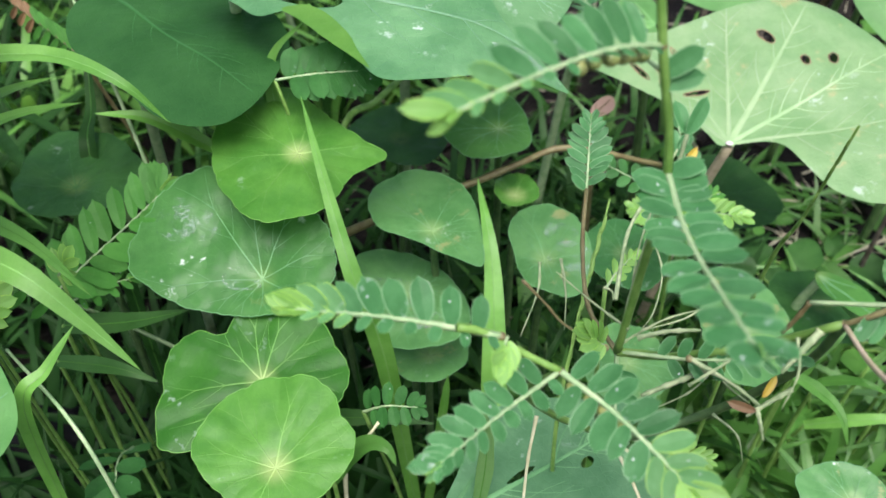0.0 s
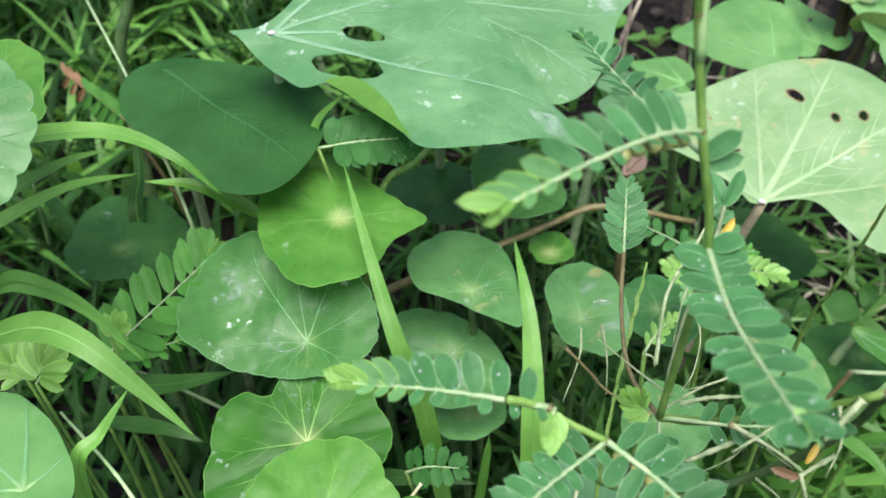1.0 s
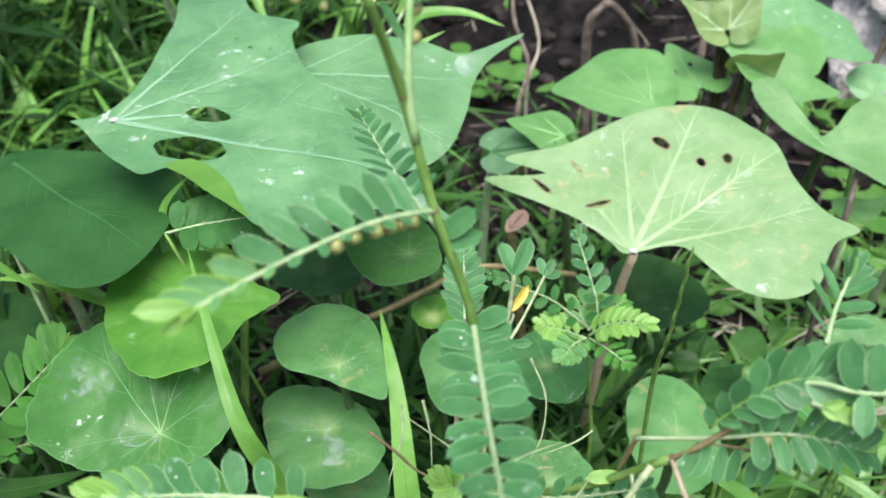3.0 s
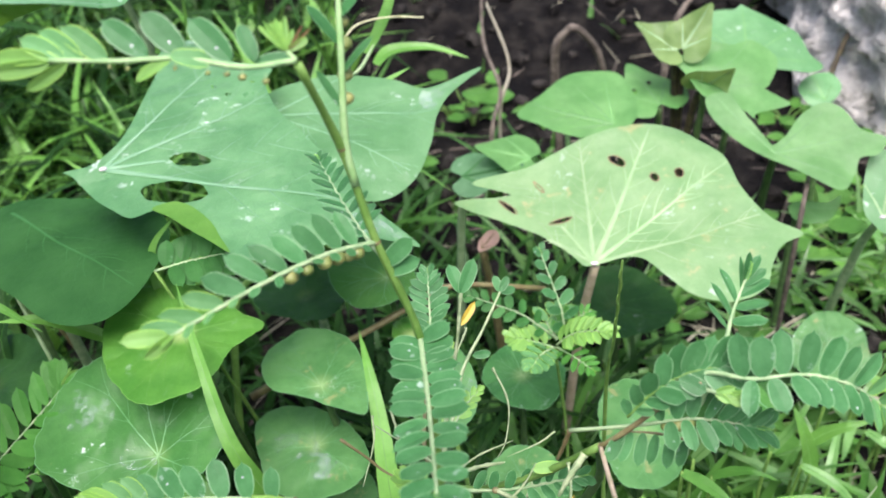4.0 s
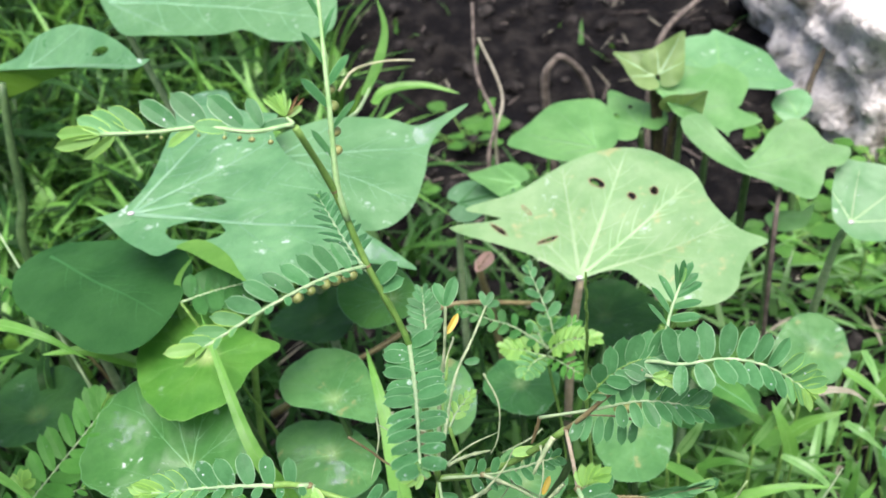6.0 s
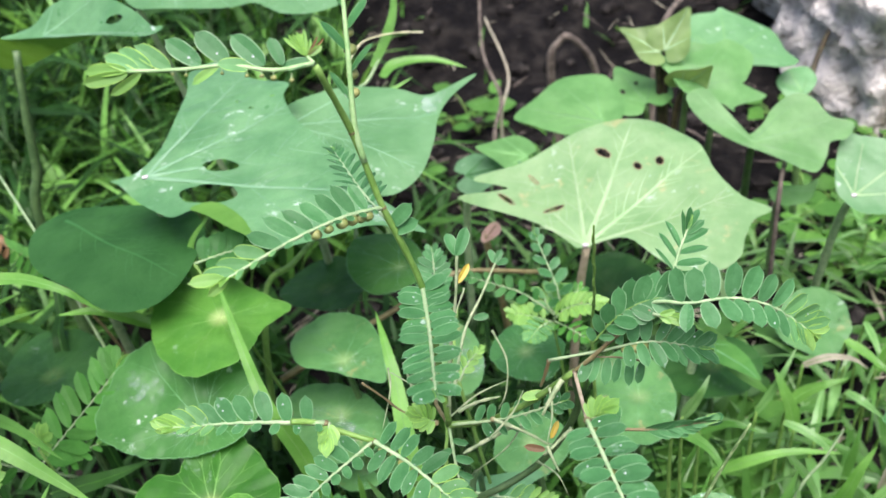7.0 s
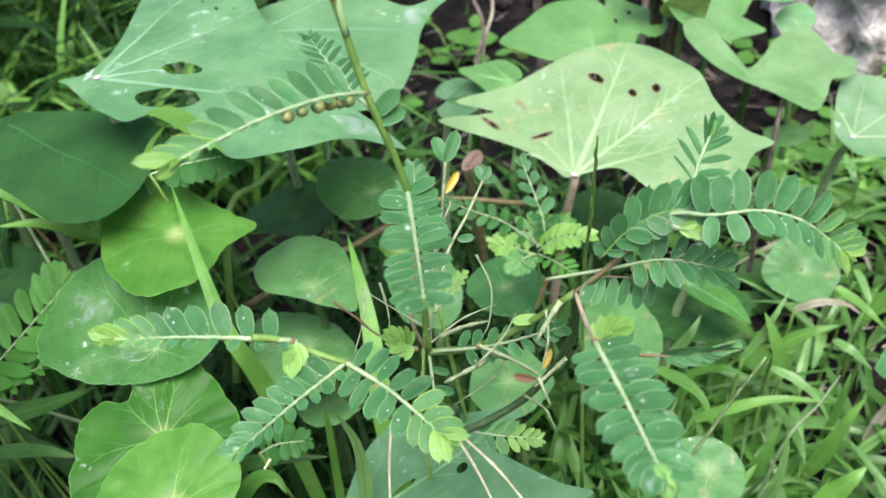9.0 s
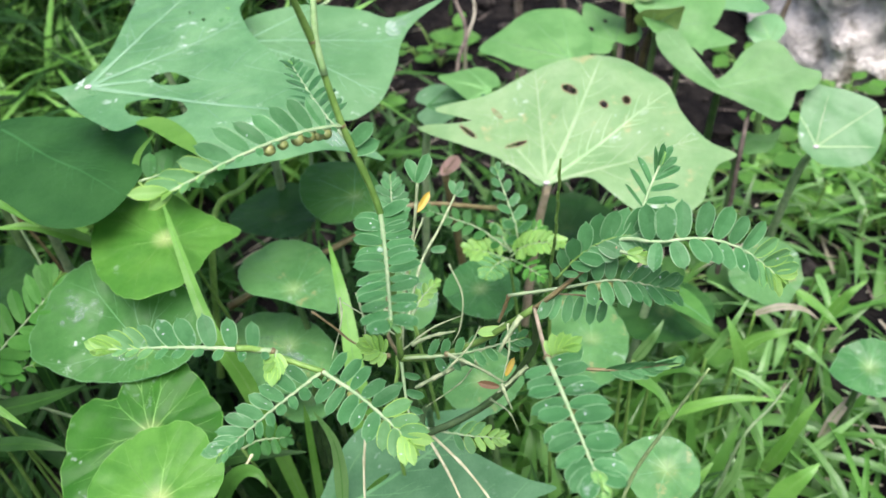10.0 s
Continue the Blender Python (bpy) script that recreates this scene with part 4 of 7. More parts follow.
potato_leaf("small green pointed leaf near the soil", (0.1955, 0.3139, 0.0876), (0.2111, 0.3112, 0.0862), BACKN, [(-4, 0), (2, 3), (14, 3), (19, 6), (14, -5), (4, -8), (-2, -6)], [(0, 17), (-30, 9)], 19, (0.195, 0.32, 0.01), "potato_back", "potato_vein_back", seed=35, width=0.0008, stalk="stem_deep")
for k, (b, t, nn) in enumerate((((0.156, 0.372, 0.142), (0.141, 0.378, 0.152), (0.2, -0.7, 0.7)), ((0.158, 0.372, 0.142), (0.171, 0.378, 0.157), (-0.3, -0.8, 0.5)), ((0.164, 0.362, 0.126), (0.172, 0.352, 0.138), (0.2, -0.8, 0.5)))):
    potato_leaf("bronze-green unfolding young sweet potato leaf", b, t, nn, [(u * 0.55, v * 0.5) for u, v in heart], [(0, 22), (35, 12), (-35, 12)], 24, (0.156, 0.37, 0.06), "potato_young", "potato_vein", fold=0.3, waves=((5, 0.1, 0.4),), seed=20 + k, stalk="stem_dark")
potato_leaf("small fresh green leaf on the soil", (0.080, 0.318, 0.128), (0.058, 0.316, 0.138), (0, -0.5, 1), [(u * 0.6, v * 0.5) for u, v in heart], [(0, 24), (35, 14), (-35, 14)], 26, (0.085, 0.33, 0.02), "potato_back", "potato_vein_back", seed=31, stalk="stem_deep")
potato_leaf("small deep green pointed leaf in shade", (0.050, 0.316, 0.125), (0.078, 0.314, 0.128), (0, -0.45, 1), [(u * 0.62, v * 0.5) for u, v in heart], [(0, 34), (35, 20), (-35, 20)], 27, (0.04, 0.33, 0.02), "potato_dull", "potato_vein_deep", seed=32)
# leaves at the back left
UL_AT, UL_TO = (-0.1027, 0.3049, 0.228), (-0.0477, 0.2756, 0.232)
folded = potato_leaf("pale green sweet potato leaf folded over with a small hole", UL_AT, UL_TO, (0, -0.75, 0.66),
                     [(-24, -0.3), (-14, 2.5), (-5.6, 5.2), (2.1, 12), (16.9, 16.1), (32.6, 13.6), (48.4, 7.3), (59, 0.6), (64.2, 0.7), (60, -1.8), (50.4, -2.3), (23.6, -0.8), (0, -0.7)], [(0, 60), (30, 30), (75, 14)], 62, None, "potato_blue", "potato_vein_blue", centre=(20, 3), holes=[(38.9, 4.5, 4.2, 1.7, 10)], seed=23, stalk="stem_dark", width=0.0009)
v, f = tube([(-0.1120, 0.2990, 0.2260), (-0.1176, 0.2945, 0.2025), (-0.1233, 0.2928, 0.1782), (-0.1319, 0.2892, 0.1479), (-0.1400, 0.2900, 0.02)], 0.0016, 0.0024, 8, 0.05, 18, UL_AT)
part("stalk", mesh_of("stalk", v, f, "stem_deep"), folded, "thick dark green stalk")
under = Surface(UL_AT, UL_TO, (0, -0.6, -0.35), 0.06, seed=24)
part("folded_half", blade_mesh(under, closed_curve([(u / 1000, v / 1000) for u, v in ((-24, 0), (1.5, -0.3), (26, -1.2), (10, -6.5), (-5.1, -11.5), (-20, -17), (-37, -22), (-56, -22), (-60, -4), (-42, 0))], 70), (-0.02, -0.008), UL_AT, "potato_under", rings=10), folded, "yellow-green underside of the folded half")
potato_leaf("pale green sweet potato leaf behind the weed's top", (-0.1029, 0.415, 0.215), (0.0094, 0.3475, 0.205), (0, -0.3, 1),
            [(8, -10), (27, -21), (44, -19), (77, -13), (90, -8), (108, -12), (125, -9), (133, 2), (113, 33), (80, 44), (42, 39), (-10, 30), (-12, 8)], [(3, 125), (30, 60), (-18, 60), (60, 44)], 125, (-0.09, 0.45, 0.02), "potato_light", "potato_vein_blue", centre=(60, 10), seed=25, width=0.0014)

# ---- pennywort leaves ----
BRIGHT, DEEP = "bright yellow-green scalloped pennywort leaf", "dark green glossy pennywort leaf with pale scuffs"
SHADE = "pennywort leaf near the ground, shade put into its colour"
penny_leaf(BRIGHT + " with a pointed corner", (-0.036, 0.1919, 0.1641), (-0.0134, 0.1926, 0.1619), (0.1, -0.1, 1),
           [24.5, 14.5, 12.2, 14.5, 20, 24, 25.5, 23, 21.5, 22, 23.5, 26, 23.4, 21.2, 18.5, 17.3], (-0.03, 0.21, 0.01), crena=17, scallop=0.016, seed=1, cup=0.0, bends=[(0, 0.6, -0.5)], waves=((3, 0.03, 0.4),), pleat=0.022,
           outline=[(23.4, 0.8), (17.5, 5.0), (11.6, 10.3), (2.6, 18.6), (-4.3, 25.2), (-11.6, 24.7), (-16.9, 25.4), (-20.6, 18.6), (-22.2, 12.0), (-22.6, 0.9), (-19.7, -10.7), (-15.2, -18), (-9.2, -25), (-4.9, -26.5), (0.6, -24.4), (7.2, -21.2), (11.4, -15.8), (14.3, -8.6), (17.9, -5.0)])
penny_leaf(DEEP, (-0.0439, 0.1635, 0.1466), (-0.0798, 0.168, 0.145), (-0.1, -0.45, 1), [36, 23, 15, 12, 11, 11, 13, 16, 19.5, 20.4, 21.4, 22.3, 26.2, 33, 38, 38], (-0.04, 0.19, 0.0), "penny_wax", crena=30, scallop=0.022, seed=2, dimple=0.07, cup=0.0, waves=((3, 0.02, 0.4),), sheens=((22, -13, 9), (5, 1, 5)))
penny_leaf("mid green scalloped pennywort leaf partly hidden by another", (-0.0411, 0.1402, 0.1344), (-0.066, 0.136, 0.1329), (0, -0.35, 1), [25.2, 24.8, 21.7, 18, 17, 17.1, 17.9, 20.5, 22, 20.6, 19.5, 20, 21.4, 19.5, 19, 23.2], (-0.04, 0.16, 0.0), crena=13, seed=3, scallop=0.028, pleat=0.024, cup=0.0, waves=((3, 0.04, 0.4), (9, 0.012, 0.8)), material="penny_olive",
           outline=[(24.7, 0.2), (25.4, 7.4), (24.2, 14.8), (15.3, 15.3), (6.9, 16.6), (0, 17), (-6.5, 15.8), (-12.7, 12.7), (-20.3, 7.1), (-21.3, -0.2), (-18.3, -8.3), (-13.5, -18.5), (-9.5, -23.2), (-4.6, -24), (4, -18.5), (9.5, -13.6), (15.3, -15.4), (22, -11.7)])
penny_leaf(BRIGHT + " lying over another", (-0.0323, 0.1129, 0.1397), (-0.0506, 0.1138, 0.1399), (0, -0.2, 1), [18.3, 14, 12, 11, 11, 11, 11.5, 13, 15.3, 18.5, 18.5, 21.7, 22, 21.7, 21.1, 20.2], (-0.03, 0.14, 0.0), crena=13, seed=4, scallop=0.028, pleat=0.024, cup=0.0, waves=((3, 0.04, 1.4), (10, 0.012, 0.3)))
penny_leaf("dull green kidney-shaped pennywort leaf with brown specks", (-0.0015, 0.1929, 0.136), (-0.0208, 0.2017, 0.1364), (0, -0.05, 1), [21, 15.5, 8.5, 6.5, 6, 7, 10, 20, 16, 14, 14, 16, 19, 23, 27.2, 25.5], (0.0, 0.21, 0.0), "penny_grey", crena=10, scallop=0.01, seed=5, cup=0.0)
penny_leaf("grey-green pennywort leaf with pale scuffs", (0.0316, 0.1969, 0.121), (0.0211, 0.2091, 0.121), (0, -0.1, 1), [16.5, 11, 9, 9, 9.5, 11.5, 13, 16.7, 16.7, 14.8, 14, 14.5, 16.4, 20.5, 24, 22], (0.03, 0.21, 0.0), "penny_grey", crena=10, scallop=0.01, seed=6, cup=0.0, sheens=((-6, -6, 8), (4, -10, 6)))
penny_leaf("green pennywort leaf in half shade", (0.0183, 0.2496, 0.13), (0.014, 0.2322, 0.13), (0, -0.1, 1), [18, 16, 15, 13, 11, 10, 11, 13, 18, 25, 29, 26, 22, 20, 18.5, 19], (0.02, 0.26, 0.0), "penny_mid", crena=10, scallop=0.01, seed=7, cup=0.0)
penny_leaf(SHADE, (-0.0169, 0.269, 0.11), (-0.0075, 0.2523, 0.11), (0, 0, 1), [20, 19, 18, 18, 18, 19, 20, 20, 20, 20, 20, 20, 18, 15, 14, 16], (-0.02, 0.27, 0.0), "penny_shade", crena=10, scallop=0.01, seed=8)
penny_leaf("grey-green pennywort leaf in shade", (-0.0076, 0.1896, 0.113), (-0.0271, 0.2012, 0.1141), (0, -0.1, 1), [23, 19.5, 18, 19, 19.5, 20.4, 21.2, 21.6, 20, 16, 13, 12, 12, 13, 16.5, 21], (-0.01, 0.2, 0.0), "penny_grey", crena=10, scallop=0.01, seed=9, cup=0.0, sheens=((6, 4, 8), (-6, 6, 7)))
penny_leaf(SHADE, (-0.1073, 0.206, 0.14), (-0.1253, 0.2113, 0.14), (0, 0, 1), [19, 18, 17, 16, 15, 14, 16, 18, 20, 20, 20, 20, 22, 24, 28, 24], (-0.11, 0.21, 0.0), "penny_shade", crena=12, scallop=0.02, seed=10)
penny_leaf("grey-green pennywort leaf in shade", (-0.0029, 0.1821, 0.093), (-0.0189, 0.1863, 0.093), (0, 0, 1), [15.7, 13, 12, 12, 11, 11, 11, 11, 12, 12, 12.5, 13, 12.5, 13.5, 13.5, 15], (-0.005, 0.19, 0.0), "penny_grey", crena=10, scallop=0.01, seed=11)
penny_leaf("small bright pennywort leaf", (0.0242, 0.2379, 0.11), (0.0162, 0.2423, 0.11), (0, 0, 1), [8, 7, 6, 6, 6, 6, 6, 6, 7, 8, 8.5, 9, 10, 10.5, 10.5, 10], (0.024, 0.245, 0.0), crena=8, scallop=0.02, seed=12)
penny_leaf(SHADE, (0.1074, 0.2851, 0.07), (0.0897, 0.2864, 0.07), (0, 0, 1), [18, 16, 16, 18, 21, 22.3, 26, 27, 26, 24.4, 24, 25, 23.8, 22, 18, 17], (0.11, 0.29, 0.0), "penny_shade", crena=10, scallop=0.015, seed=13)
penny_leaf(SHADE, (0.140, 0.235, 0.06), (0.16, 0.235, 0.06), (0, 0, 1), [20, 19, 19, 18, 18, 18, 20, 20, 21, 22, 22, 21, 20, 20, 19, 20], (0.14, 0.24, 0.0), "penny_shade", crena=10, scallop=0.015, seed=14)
penny_leaf("dull pennywort leaf with a greyed patch", (0.2019, 0.2747, 0.0354), (0.2156, 0.269, 0.0337), (0, -0.3, 1), [16, 15.5, 18, 20, 21, 20, 18, 17, 18, 19, 19, 18, 18.8, 18.7, 17, 15.5], (0.2, 0.28, 0.0), "penny_grey", crena=10, scallop=0.01, seed=15)
penny_leaf("green pennywort leaf among the grass", (0.2023, 0.1839, 0.069), (0.1873, 0.1837, 0.0689), (0, -0.3, 1), [16, 14, 12.5, 12, 12.3, 12, 13, 13.4, 14, 15, 13, 12, 11, 11, 12, 12.5], (0.2, 0.19, 0.0), "penny_dark", crena=10, scallop=0.015, seed=16)
penny_leaf("grey-green pennywort leaf with pale scuffs among the grass", (0.1086, 0.13, 0.0996), (0.0951, 0.1355, 0.1007), (0, -0.2, 1), [15.3, 13.5, 13.2, 13.3, 12, 11, 11, 10.5, 10, 10, 10, 10.3, 10.5, 11, 12, 13.3], (0.11, 0.14, 0.0), "penny_grey", crena=10, scallop=0.015, seed=17)
potato_leaf("smooth grey-green broad leaf with a pale midrib", (-0.0919, 0.1088, 0.158), (-0.0979, 0.1296, 0.158), (0, -0.2, 1), [(30, 12), (28.5, 5.5), (25.6, 2), (18, -3.9), (9.7, -7.7), (3, -10), (-4.4, -10), (-12, -5), (-13, 10), (-6, 24), (10, 32), (24, 27)],
            [(3, 27), (-54, 10), (38, 30), (75, 26)], 34, (-0.2, 0.11, 0.0), "potato_back", "penny_vein_dark", centre=(8, 9), seed=33, width=0.0012)
penny_leaf("pale green scalloped pennywort leaf", (-0.1010, 0.1450, 0.2235), (-0.0829, 0.1476, 0.2188), (0.3, -0.4, 1), [18.5, 19, 20, 21, 23, 23, 20, 18, 18, 18, 19, 21, 23, 24, 21, 19], (-0.24, 0.17, 0.0), "penny_grey", crena=13, scallop=0.05, seed=19, cup=0.0)
penny_leaf("bright green pennywort leaf behind a pale one", (-0.119, 0.19, 0.205), (-0.099, 0.18, 0.203), (0.2, -0.3, 1), [21, 16, 15, 16, 18, 19, 19, 18, 18, 18, 18, 18, 18, 17, 16, 16], (-0.24, 0.23, 0.0), crena=12, scallop=0.02, seed=20, cup=0.0)
penny_leaf("grey-green pennywort leaf with pale scuffs behind the weed", (0.1011, 0.2014, 0.085), (0.104, 0.226, 0.085), (0, -0.2, 1), [24.7, 24, 21, 17, 16, 17, 20, 25, 24, 20, 16, 14, 13.5, 14, 16, 21], (0.10, 0.21, 0.0), "penny_grey", crena=10, scallop=0.015, seed=22, cup=0.0)
penny_leaf("mid green pennywort leaf low behind the weed", (0.0623, 0.231, 0.09), (0.063, 0.247, 0.09), (0, -0.2, 1), [17, 16, 15, 15, 15, 14, 15, 16, 17, 18, 17, 16, 16, 15, 15, 16], (0.06, 0.24, 0.0), "penny_dark", crena=10, scallop=0.015, seed=27, cup=0.0)
penny_leaf("grey-green pennywort leaf low under the weed's stems", (0.0571, 0.1786, 0.095), (0.060, 0.193, 0.095), (0, -0.2, 1), [15, 15, 14, 14, 13, 14, 15, 16, 16, 15, 14, 14, 15, 14, 14, 15], (0.062, 0.17, 0.0), "penny_grey", crena=10, scallop=0.015, seed=28, cup=0.0)

# ---- the weed with two ranks of leaflets ----
weed = thing("leafflower_weed", (0.039, 0.115, 0.0), "green leafflower weed with ranked leaflets and round capsules", "weed", "leafflower weeds")
NODE_R, NODE_M, NODE_L = (0.066, 0.099, 0.205), (0.0365, 0.113, 0.1805), (0.023, 0.0905, 0.2035)
stem_part("stem", weed, [(0.040, 0.150, 0.0), (0.039, 0.146, 0.09), (0.0395, 0.138, 0.132), (0.039, 0.115, 0.150), (0.056, 0.114, 0.160), (0.066, 0.106, 0.185), NODE_R], 0.00105, 0.0008, "stem_deep", n=30)
stem_part("branch", weed, [NODE_R, (0.056, 0.105, 0.192), (0.046, 0.111, 0.182), NODE_M], 0.0007, 0.00085, "stem", n=20)
stem_part("branch", weed, [NODE_M, (0.0375, 0.112, 0.200), (0.038, 0.110, 0.225), (0.034, 0.110, 0.246), (0.0315, 0.112, 0.262), (0.029, 0.107, 0.278)], 0.00076, 0.0006, "stem", "upright green stem", n=30)
stem_part("branch", weed, [NODE_R, (0.0695, 0.0972, 0.2098), (0.0755, 0.0965, 0.2160), (0.0815, 0.0955, 0.2215)], 0.0005, 0.0004, "stem_red", "reddish side branch", n=16)
stem_part("branch", weed, [(0.039, 0.115, 0.150), (0.026, 0.106, 0.170), (0.019, 0.098, 0.188), NODE_L], 0.0007, 0.0006, "stem", n=16)
stem_part("branch", weed, [NODE_L, (0.017, 0.092, 0.206), (0.012, 0.0925, 0.2095), (0.008, 0.0915, 0.2118)], 0.0006, 0.00066, "stem", n=12)
stem_part("branch", weed, [NODE_R, (0.0655, 0.088, 0.209), (0.0645, 0.074, 0.2175)], 0.0004, 0.0004, "stalk_pink", "pinkish brown side branch", n=10)
stem_part("branch", weed, [NODE_M, (0.033, 0.128, 0.176), (0.034, 0.150, 0.172), (0.036, 0.166, 0.174)], 0.0005, 0.0005, "stem_red", "reddish side branch", n=12)

TOCAM = (0.15, -0.75, 0.65)
# top twig, upright tip and capsule twig
TOP_N = (0.25, -0.85, 0.45)
top = stem_part("frond", weed, [(0.0288, 0.1073, 0.2785), (0.0219, 0.1068, 0.2788), (0.0145, 0.1074, 0.2809), (0.0071, 0.1067, 0.2819), (-0.0016, 0.1061, 0.2835)], 0.00042, 0.0003, "stem_light", "pale arching twig with ranked leaflets", n=20)
for me, b, t, tilt in ((MID[0], (0.0002, 0.1063, 0.2834), (-0.0049, 0.1079, 0.2863), 0.2), (MID[1], (0.0023, 0.1064, 0.2829), (-0.0025, 0.1083, 0.2867), -0.1), (MID[0], (0.0053, 0.1066, 0.2824), (0.0003, 0.1087, 0.2867), 0.1), (LEAFLET[0], (0.0102, 0.1073, 0.2819), (0.0053, 0.1095, 0.2864), 0.0),
                       (LEAFLET[2], (0.0147, 0.1077, 0.2813), (0.0103, 0.1105, 0.2863), 0.15), (LEAFLET[0], (0.0206, 0.1073, 0.2798), (0.0159, 0.1104, 0.2848), -0.1), (LEAFLET[1], (0.0236, 0.1072, 0.2792), (0.0222, 0.1101, 0.2834), 0.3), (YOUNG[0], (0.0005, 0.106, 0.2829), (-0.0048, 0.1038, 0.2807), -0.5),
                       (YOUNG[1], (0.0130, 0.1072, 0.2810), (0.0082, 0.1055, 0.2799), 0.7), (MID[1], (0.0131, 0.1070, 0.2816), (0.0183, 0.1068, 0.2804), 0.4), (YOUNG[1], (-0.0016, 0.1061, 0.2837), (-0.0089, 0.1068, 0.2850), 0.3), (YOUNG[0], (-0.0017, 0.1058, 0.2832), (-0.0093, 0.1053, 0.2830), -0.2), (LEAFLET[1], (0.0283, 0.1076, 0.2790), (0.0232, 0.1071, 0.2791), 0.9)):
    leaf = single_leaf(top, me, b, t, Vector(TOP_N) + Vector((0, 0, tilt)), (Vector(t) - Vector(b)).length, label="yellow-green young leaflet" if me in YOUNG else "", wide=0.72 if me in YOUNG else 0.95)
    if me in LEAFLET[:1] or tilt == 0.15:
        part("water_drop", DROP[0], leaf, "clear bead of water", Matrix.Translation((0.32, 0.03, 0.0)) @ Matrix.Diagonal((150, 150, 60, 1)))
for p, k in (((0.0217, 0.106, 0.2778), 0.48), ((0.0246, 0.1057, 0.2769), 0.42), ((0.0198, 0.1062, 0.2784), 0.36), ((0.0174, 0.1063, 0.2789), 0.30), ((0.0134, 0.1066, 0.2800), 0.28), ((0.0076, 0.1061, 0.2810), 0.26), ((0.0055, 0.1061, 0.2816), 0.22)):
    part("fruit", FRUIT, top, "tiny hanging young capsule", Matrix.Translation(Vector(p) - parent_origin(top)) @ Matrix.Scale(k, 4))
    stem_part("fruit_stalk", top, [Vector(p), Vector(p) + Vector((0.0002, 0.0004, 0.0010))], 0.00008, 0.00008, "stem_pale", sides=5, n=3)
bud_tip = stem_part("frond", weed, [(0.0288, 0.1073, 0.2785), (0.0278, 0.1080, 0.2796)], 0.0004, 0.0003, "stem_light", "spiky yellow-green shoot just opening", n=4)
for t, wide, me in (((0.0245, 0.1100, 0.2829), 0.40, YOUNG[0]), ((0.0253, 0.1104, 0.2833), 0.34, YOUNG[1]), ((0.0261, 0.1106, 0.2831), 0.40, YOUNG[0]), ((0.0268, 0.1107, 0.2834), 0.36, YOUNG[1]), ((0.0274, 0.1107, 0.2830), 0.34, YOUNG[0]), ((0.0281, 0.1108, 0.2834), 0.40, YOUNG[0]), ((0.0290, 0.1098, 0.2819), 0.5, YOUNG[1]), ((0.0306, 0.1090, 0.2806), 0.95, YOUNG[0]), ((0.0303, 0.1099, 0.2822), 0.30, BROWN), ((0.0312, 0.1098, 0.2816), 0.30, BROWN)):
    b = Vector((0.0278, 0.1080, 0.2796)).lerp(Vector(t), 0.05)
    x, y, z = axes(b, t, TOP_N)
    ln = (Vector(t) - b).length
    m = Matrix((x * ln, y * ln * wide, z * ln)).transposed().to_4x4()
    m.translation = b - parent_origin(bud_tip)
    part("leaflet", me, bud_tip, "pinkish dry scale" if me is BROWN else "", m)
frond(weed, [(0.0325, 0.1112, 0.2560), (0.0322, 0.1124, 0.2630), (0.0333, 0.1155, 0.272), (0.0342, 0.1184, 0.2794), (0.035, 0.1227, 0.2871), (0.0361, 0.1293, 0.2979)], (0.1, -0.9, 0.3), 5, 0.0066, swing=34, lift=(10, 10), start=0.3, thick=0.00066, end_size=0.85, roll=(52, -52), fruits=4, wide=0.7, rachis="stem_light")
frond(weed, [(0.034, 0.110, 0.246), (0.0272, 0.1047, 0.2488), (0.0188, 0.0963, 0.2513), (0.0079, 0.0865, 0.2522)], (0.05, -0.72, 0.70), 11, 0.0064, swing=56, lift=(56, 6), sides=(0.5, 1.0), fruits=6, young=0.03, end_size=0.85, begin_size=0.8, thick=0.00050, roll=(0, -14), wide=0.94, crowd=1.25, fan=20)
frond(weed, [(0.0345, 0.1105, 0.2420), (0.0288, 0.1260, 0.2402), (0.0212, 0.1500, 0.2385)], (0.25, -0.55, 0.8), 10, 0.0058, swing=52, lift=(22, 22), start=0.3, thick=0.0004, wide=0.95, end_size=0.7)
# twig that hangs towards the viewer
frond(weed, [(0.038, 0.110, 0.225), (0.0387, 0.0950, 0.2255), (0.0398, 0.0705, 0.2340)], (0.02, -0.34, 0.92), 13, 0.0057, swing=74, lift=(6, 6), start=0.03, thick=0.00058, end_size=0.92, begin_size=0.95, crowd=1.05, wide=1.42, fan=42, dew=0.25)
# twigs of the lower side branch
frond(weed, [(0.0143, 0.0925, 0.2088), (-0.0006, 0.0915, 0.2135), (-0.0140, 0.0895, 0.2175)], (0.02, -0.72, 0.70), 11, 0.0062, swing=50, lift=(56, 8), sides=(0.55, 1.0), young=0.10, end_size=0.72, begin_size=0.85, crowd=1.45, wide=1.1, thick=0.00055, fan=38, start=0.05)
frond(weed, [NODE_L, (0.0143, 0.0827, 0.2036), (0.006, 0.0747, 0.2033)], (0.0, -0.6, 0.8), 10, 0.0056, swing=58, lift=(44, 10), sides=(0.75, 1.0), end_size=0.8, thick=0.00042, fan=20, dew=0.25)
frond(weed, [NODE_L, (0.0307, 0.0819, 0.2043), (0.0388, 0.0718, 0.2032)], (0.0, -0.55, 0.83), 9, 0.0062, swing=60, lift=(16, 16), end_size=0.8, thick=0.00052, fruits=4, fan=20, dew=0.4, young=0.06)
